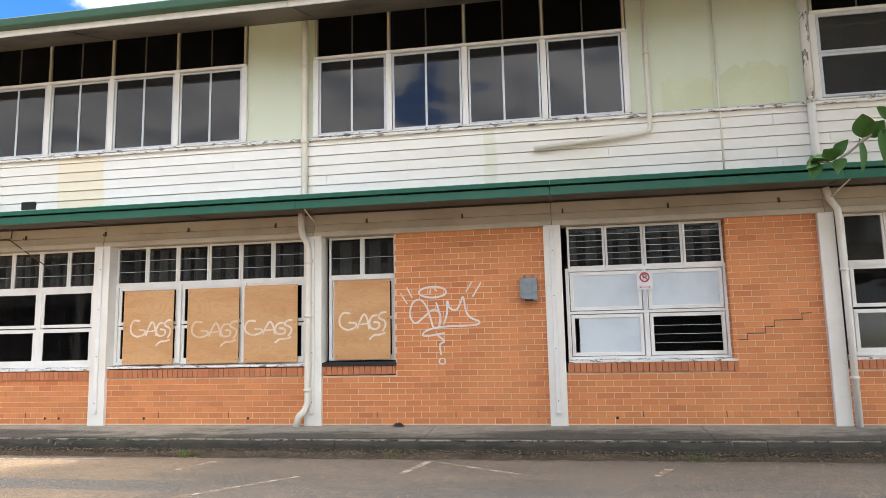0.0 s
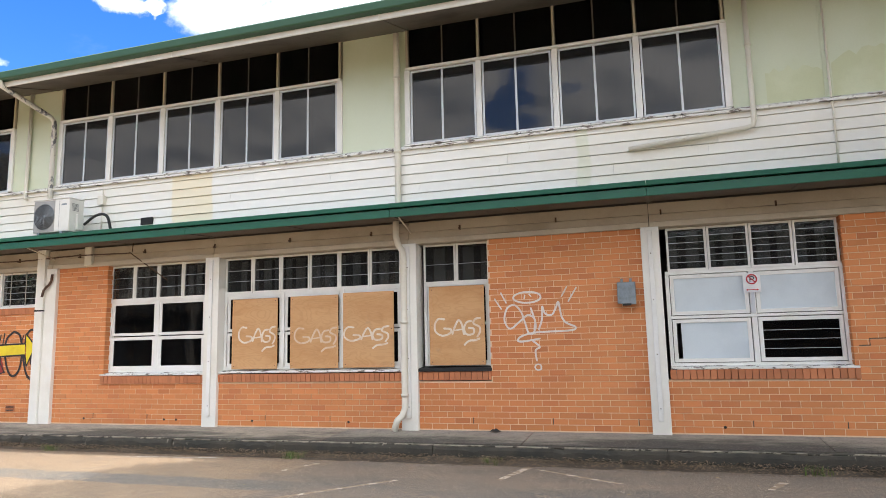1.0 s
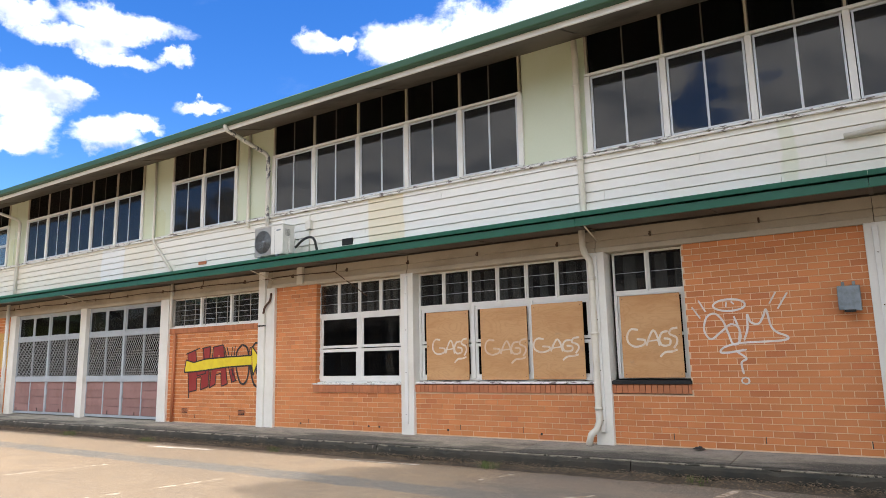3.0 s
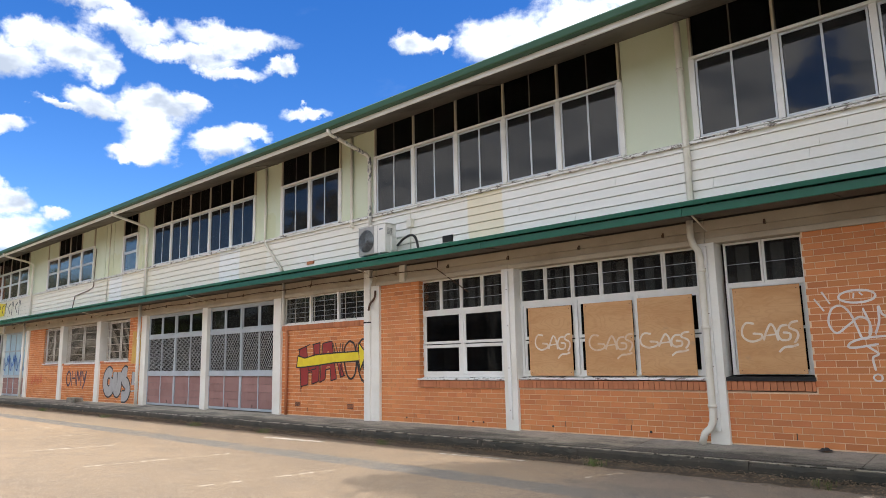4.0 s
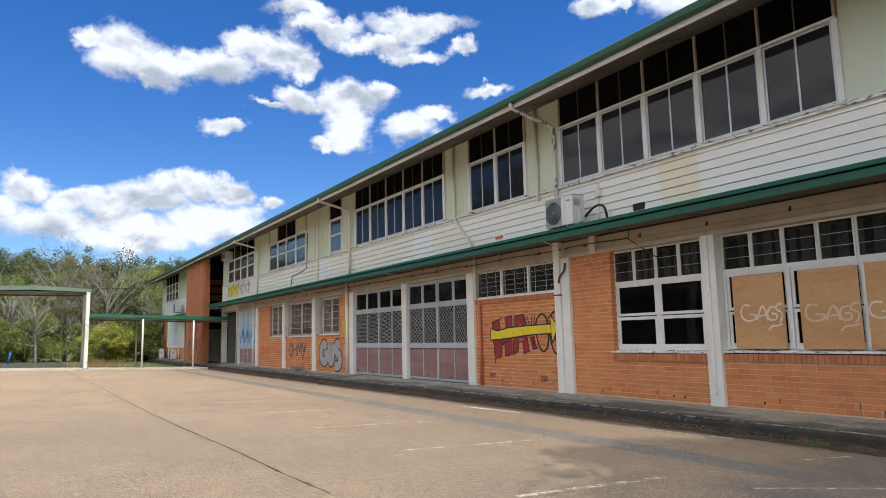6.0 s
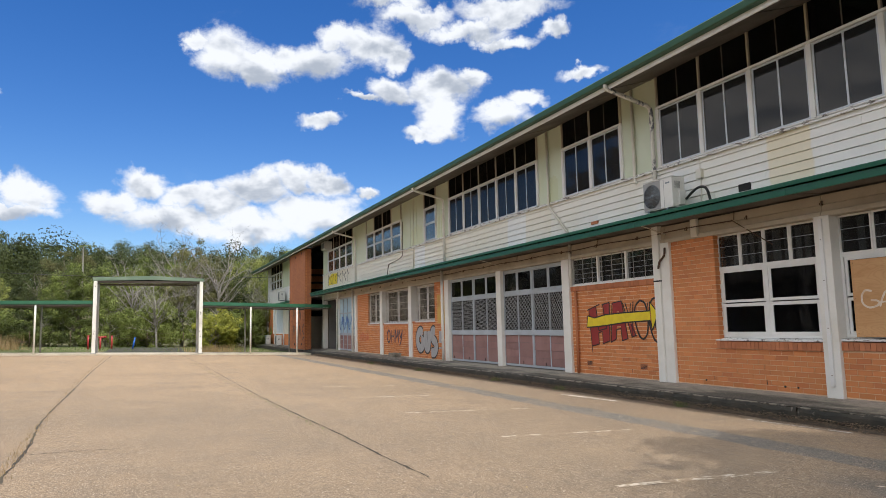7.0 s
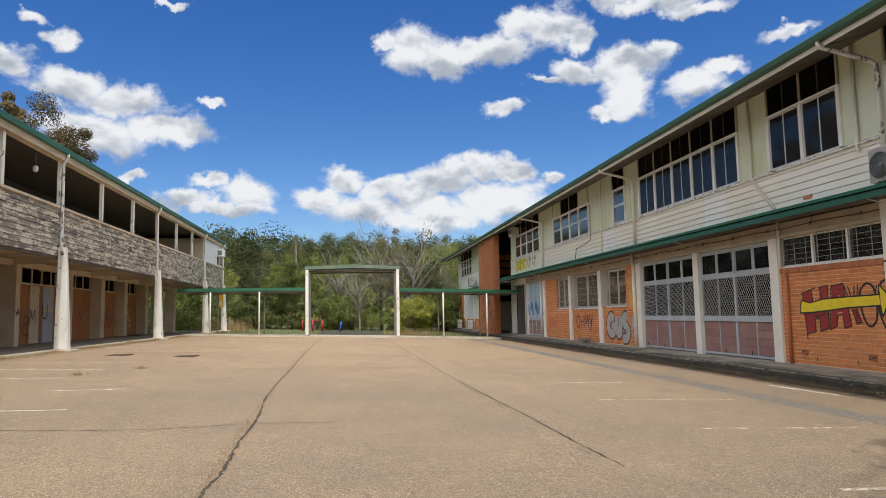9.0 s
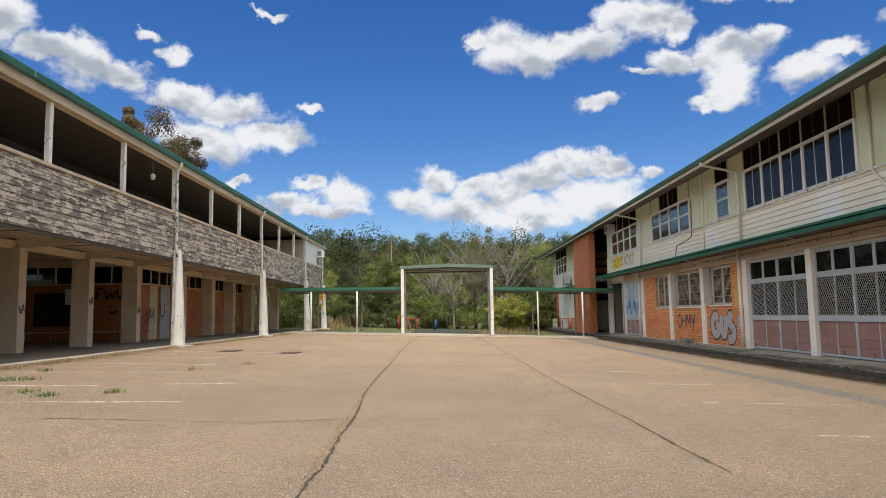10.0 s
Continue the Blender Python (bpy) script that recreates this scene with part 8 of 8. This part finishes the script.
def woods(count, seed):
    """Far wooded slope: many crowns, each a heap of loose leaf clumps, as one."""
    rnd = random.Random(seed)
    clumps = []
    for _ in range(count):
        x = -105 - 145 * rnd.random() ** 0.8
        y = rnd.uniform(-0.62, 0.42) * -x * 0.9
        g, h, r = ground_z(x, y), rnd.uniform(9, 14), rnd.uniform(2.4, 4.4)
        for _ in range(9):
            a, t = rnd.uniform(0, 6.283), rnd.uniform(0.25, 1.0)
            clumps.append((x + math.cos(a) * r * rnd.uniform(0.2, 0.8) * (1.15 - 0.6 * t), y + math.sin(a) * r * rnd.uniform(0.2, 0.8) * (1.15 - 0.6 * t), g + h * t))
    return leaf_mesh("far_woods", clumps, 420000, 1.9, 0.24, LEAF_DARK, seed)


tagged(part("far_woods", woods(470, 5), LEAF_DARK), "dark wooded hillside beyond the school", "woods", kind="stuff")
scatter("verge_grass", 9000, lambda r: (lambda x, y: (x, y, ground_z(x, y) - 0.06))(r.uniform(-60, -41.5), r.uniform(-16, 9)), 0.1, WEED, "uneven grass between the walkway and the trees", "grass", 61, 0.16)
scatter("dry_brush", 900, lambda r: (-44.5 + r.gauss(0, 0.9), 3.9 + r.gauss(0, 0.9), 0.05), 0.1, DRY_GRASS, "heap of dry brown brush beside the gateway", "brush", 62, 0.6)
scatter("dry_brush", 700, lambda r: (-52 + r.gauss(0, 0.8), -9.0 + r.gauss(0, 0.9), 0.5), 0.1, DRY_GRASS, "clump of dry brown grass by the end post", "brush", 63, 1.1)

# ---- the tree beside the camera, with one leafy twig in view ----
near = thing("tree", "broad-leaved tree, one leafy twig in view, unseen crown added for shade", "tree", (6.6, 1.2, ground_z(6.6, 1.2)))
g0 = ground_z(6.6, 1.2)
trunk_line = [(6.6, 1.2, g0 - 0.1), (6.55, 1.3, 1.6), (6.7, 1.2, 3.2), (6.4, 1.5, 5.2), (6.3, 1.6, 7.5)]
near_wood = Shape().tube(curve_points(trunk_line, 5), [0.22 - 0.006 * i for i in range(21)], 10)
near_rnd = random.Random(4)
limb_tips = []
# Unseen crown over the lot, added to shade the asphalt near the camera.
for i in range(120):
    a, r = near_rnd.uniform(0, 6.28), near_rnd.uniform(0.1, 1.0) ** 0.5
    tip = Vector((5.2 + math.cos(a) * r * 6.0, 6.7 + math.sin(a) * r * 2.3, near_rnd.uniform(9.4, 11.6)))
    base = Vector((6.4, 1.5, near_rnd.uniform(4.8, 7.2)))
    near_wood.tube([base, base.lerp(tip, 0.5) + Vector((0, 0, 0.6)), tip], [0.09, 0.06, 0.02], 6, False)
    limb_tips.append(tip)
# Second unseen crown, added for the tree reflected in the near upper window.
for i in range(70):
    a, r = near_rnd.uniform(0, 6.28), near_rnd.uniform(0.1, 1.0) ** 0.5
    tip = Vector((9.2 + math.cos(a) * r * 3.8, 0.2 + math.sin(a) * r * 3.4, near_rnd.uniform(6.6, 11.0)))
    base = Vector((6.4, 1.5, near_rnd.uniform(4.0, 7.0)))
    near_wood.tube([base, base.lerp(tip, 0.5) + Vector((0, 0, 0.6)), tip], [0.08, 0.05, 0.02], 6, False)
    limb_tips.append(tip)
low_limb = curve_points([(6.65, 1.25, 2.9), (5.2, 1.9, 3.3), (3.4, 2.5, 3.0), (2.1, 2.75, 2.62), (1.45, 2.81, 2.40), (1.307, 2.84, 2.327), (1.225, 2.84, 2.278), (1.157, 2.84, 2.223), (1.092, 2.84, 2.19), (1.03, 2.84, 2.199)], 5)
near_wood.tube(low_limb, [0.05 * (1 - i / len(low_limb)) ** 2.2 + 0.0028 for i in range(len(low_limb))], 7)
part("trunk", near_wood, BARK, near)
part("crown", leaf_mesh("crown", limb_tips, 52000, 1.2, 0.16, LEAF_NEAR, 4), LEAF_NEAR, near)


def broad_leaf(base, tip, width, curl, roll):
    """One pointed leaf, folded along its midrib and bent down at the tip."""
    b, t = Vector(base), Vector(tip)
    d = t - b
    side = d.cross(Vector((0, -1, 0.15))).normalized()
    up = side.cross(d).normalized()
    side = side * math.cos(roll) + up * math.sin(roll)
    up = side.cross(d).normalized()
    s, n = Shape(), 8
    for i in range(n + 1):
        f = i / n
        w = width * math.sin(math.pi * f ** 0.75) * (1.0 if i < n else 0.0) * 0.5
        c = b + d * f - Vector((0, 0, 1)) * curl * f * f
        s.v += [c + side * w + up * w * 0.45, c, c - side * w + up * w * 0.45]
    for i in range(n):
        k = 3 * i
        s.f += [(k, k + 1, k + 4, k + 3), (k + 1, k + 2, k + 5, k + 4)]
    s.smooth = [True] * len(s.f)
    s.v = [tuple(v) for v in s.v]
    part("leaf", s, LEAF_NEAR, near)


for base, tip, width, curl, roll in (
        ((1.22, 2.84, 2.28), (1.21, 2.80, 2.40), 0.085, 0.03, 0.2), ((1.23, 2.84, 2.285), (1.29, 2.81, 2.36), 0.075, 0.02, -0.5),
        ((1.205, 2.84, 2.285), (1.185, 2.80, 2.13), 0.055, 0.01, 0.7), ((1.30, 2.84, 2.315), (1.275, 2.80, 2.15), 0.085, 0.01, 0.2),
        ((1.31, 2.84, 2.35), (1.27, 2.82, 2.42), 0.06, 0.02, -0.3), ((1.11, 2.84, 2.20), (1.055, 2.80, 2.265), 0.07, 0.03, 0.5),
        ((1.09, 2.84, 2.19), (1.0, 2.82, 2.235), 0.06, 0.04, -0.8), ((1.03, 2.84, 2.20), (1.005, 2.80, 2.125), 0.065, 0.01, 0.1),
        ((1.135, 2.84, 2.205), (1.095, 2.79, 2.135), 0.05, 0.01, -0.6), ((1.12, 2.84, 2.21), (1.15, 2.80, 2.29), 0.06, 0.02, 0.9),
        ((1.06, 2.84, 2.195), (1.035, 2.78, 2.245), 0.06, 0.05, 1.0), ((1.045, 2.84, 2.20), (0.985, 2.80, 2.19), 0.05, 0.03, -0.2),
        ((1.35, 2.83, 2.35), (1.40, 2.79, 2.24), 0.09, 0.02, 0.3), ((1.40, 2.82, 2.38), (1.36, 2.78, 2.47), 0.08, 0.03, -0.4),
        ((1.5, 2.8, 2.43), (1.58, 2.76, 2.34), 0.10, 0.03, 0.1)):
    broad_leaf(base, tip, width, curl, roll)

# ---- single bricks of the near wall, one mesh for all ----
brick_mesh = Shape().box(0, 0.23, 0, 0.03, 0, 0.076).mesh("brick", BRICK)
for a, za in single:
    b = new("brick", brick_mesh)
    b.parent = brick_wall
    b.location = (a, YF + brick_rnd.uniform(-0.0012, 0.0012), za)

# ---- marks and fittings on the undercroft wall ----
marks = thing("graffiti", "black sprayed scrawl on the tan undercroft wall", "graffiti", (-30, -12.6, 1.6))
for i, mx in enumerate((-28.75, -29.3, -30.4, -33.1, -34.2, -37.6, -38.2, -41.6)):
    spray(marks, [LETTER["SMUHYVOC"[i]][0]], mx, 1.15 + 0.25 * (i % 3), 0.5, 0.6, 0.06, SPRAY_BLACK if i % 3 else SPRAY_RED, -12.535 - 0.002 * i)
for k, px in enumerate((-18.90, -22.62, -26.16)):
    spot = thing("graffiti", "small dark sprayed mark on a pier", "graffiti", (px, -11.8, 2.0))
    spray(spot, [[(0.0, 0.3), (0.3, 1.0), (0.6, 0.2), (1.0, 0.9)], [(0.2, 0.5), (0.8, 0.6)]], px - 0.12, 1.7 + 0.3 * (k % 2), 0.26, 0.3, 0.05, SPRAY_BLACK, -11.795)
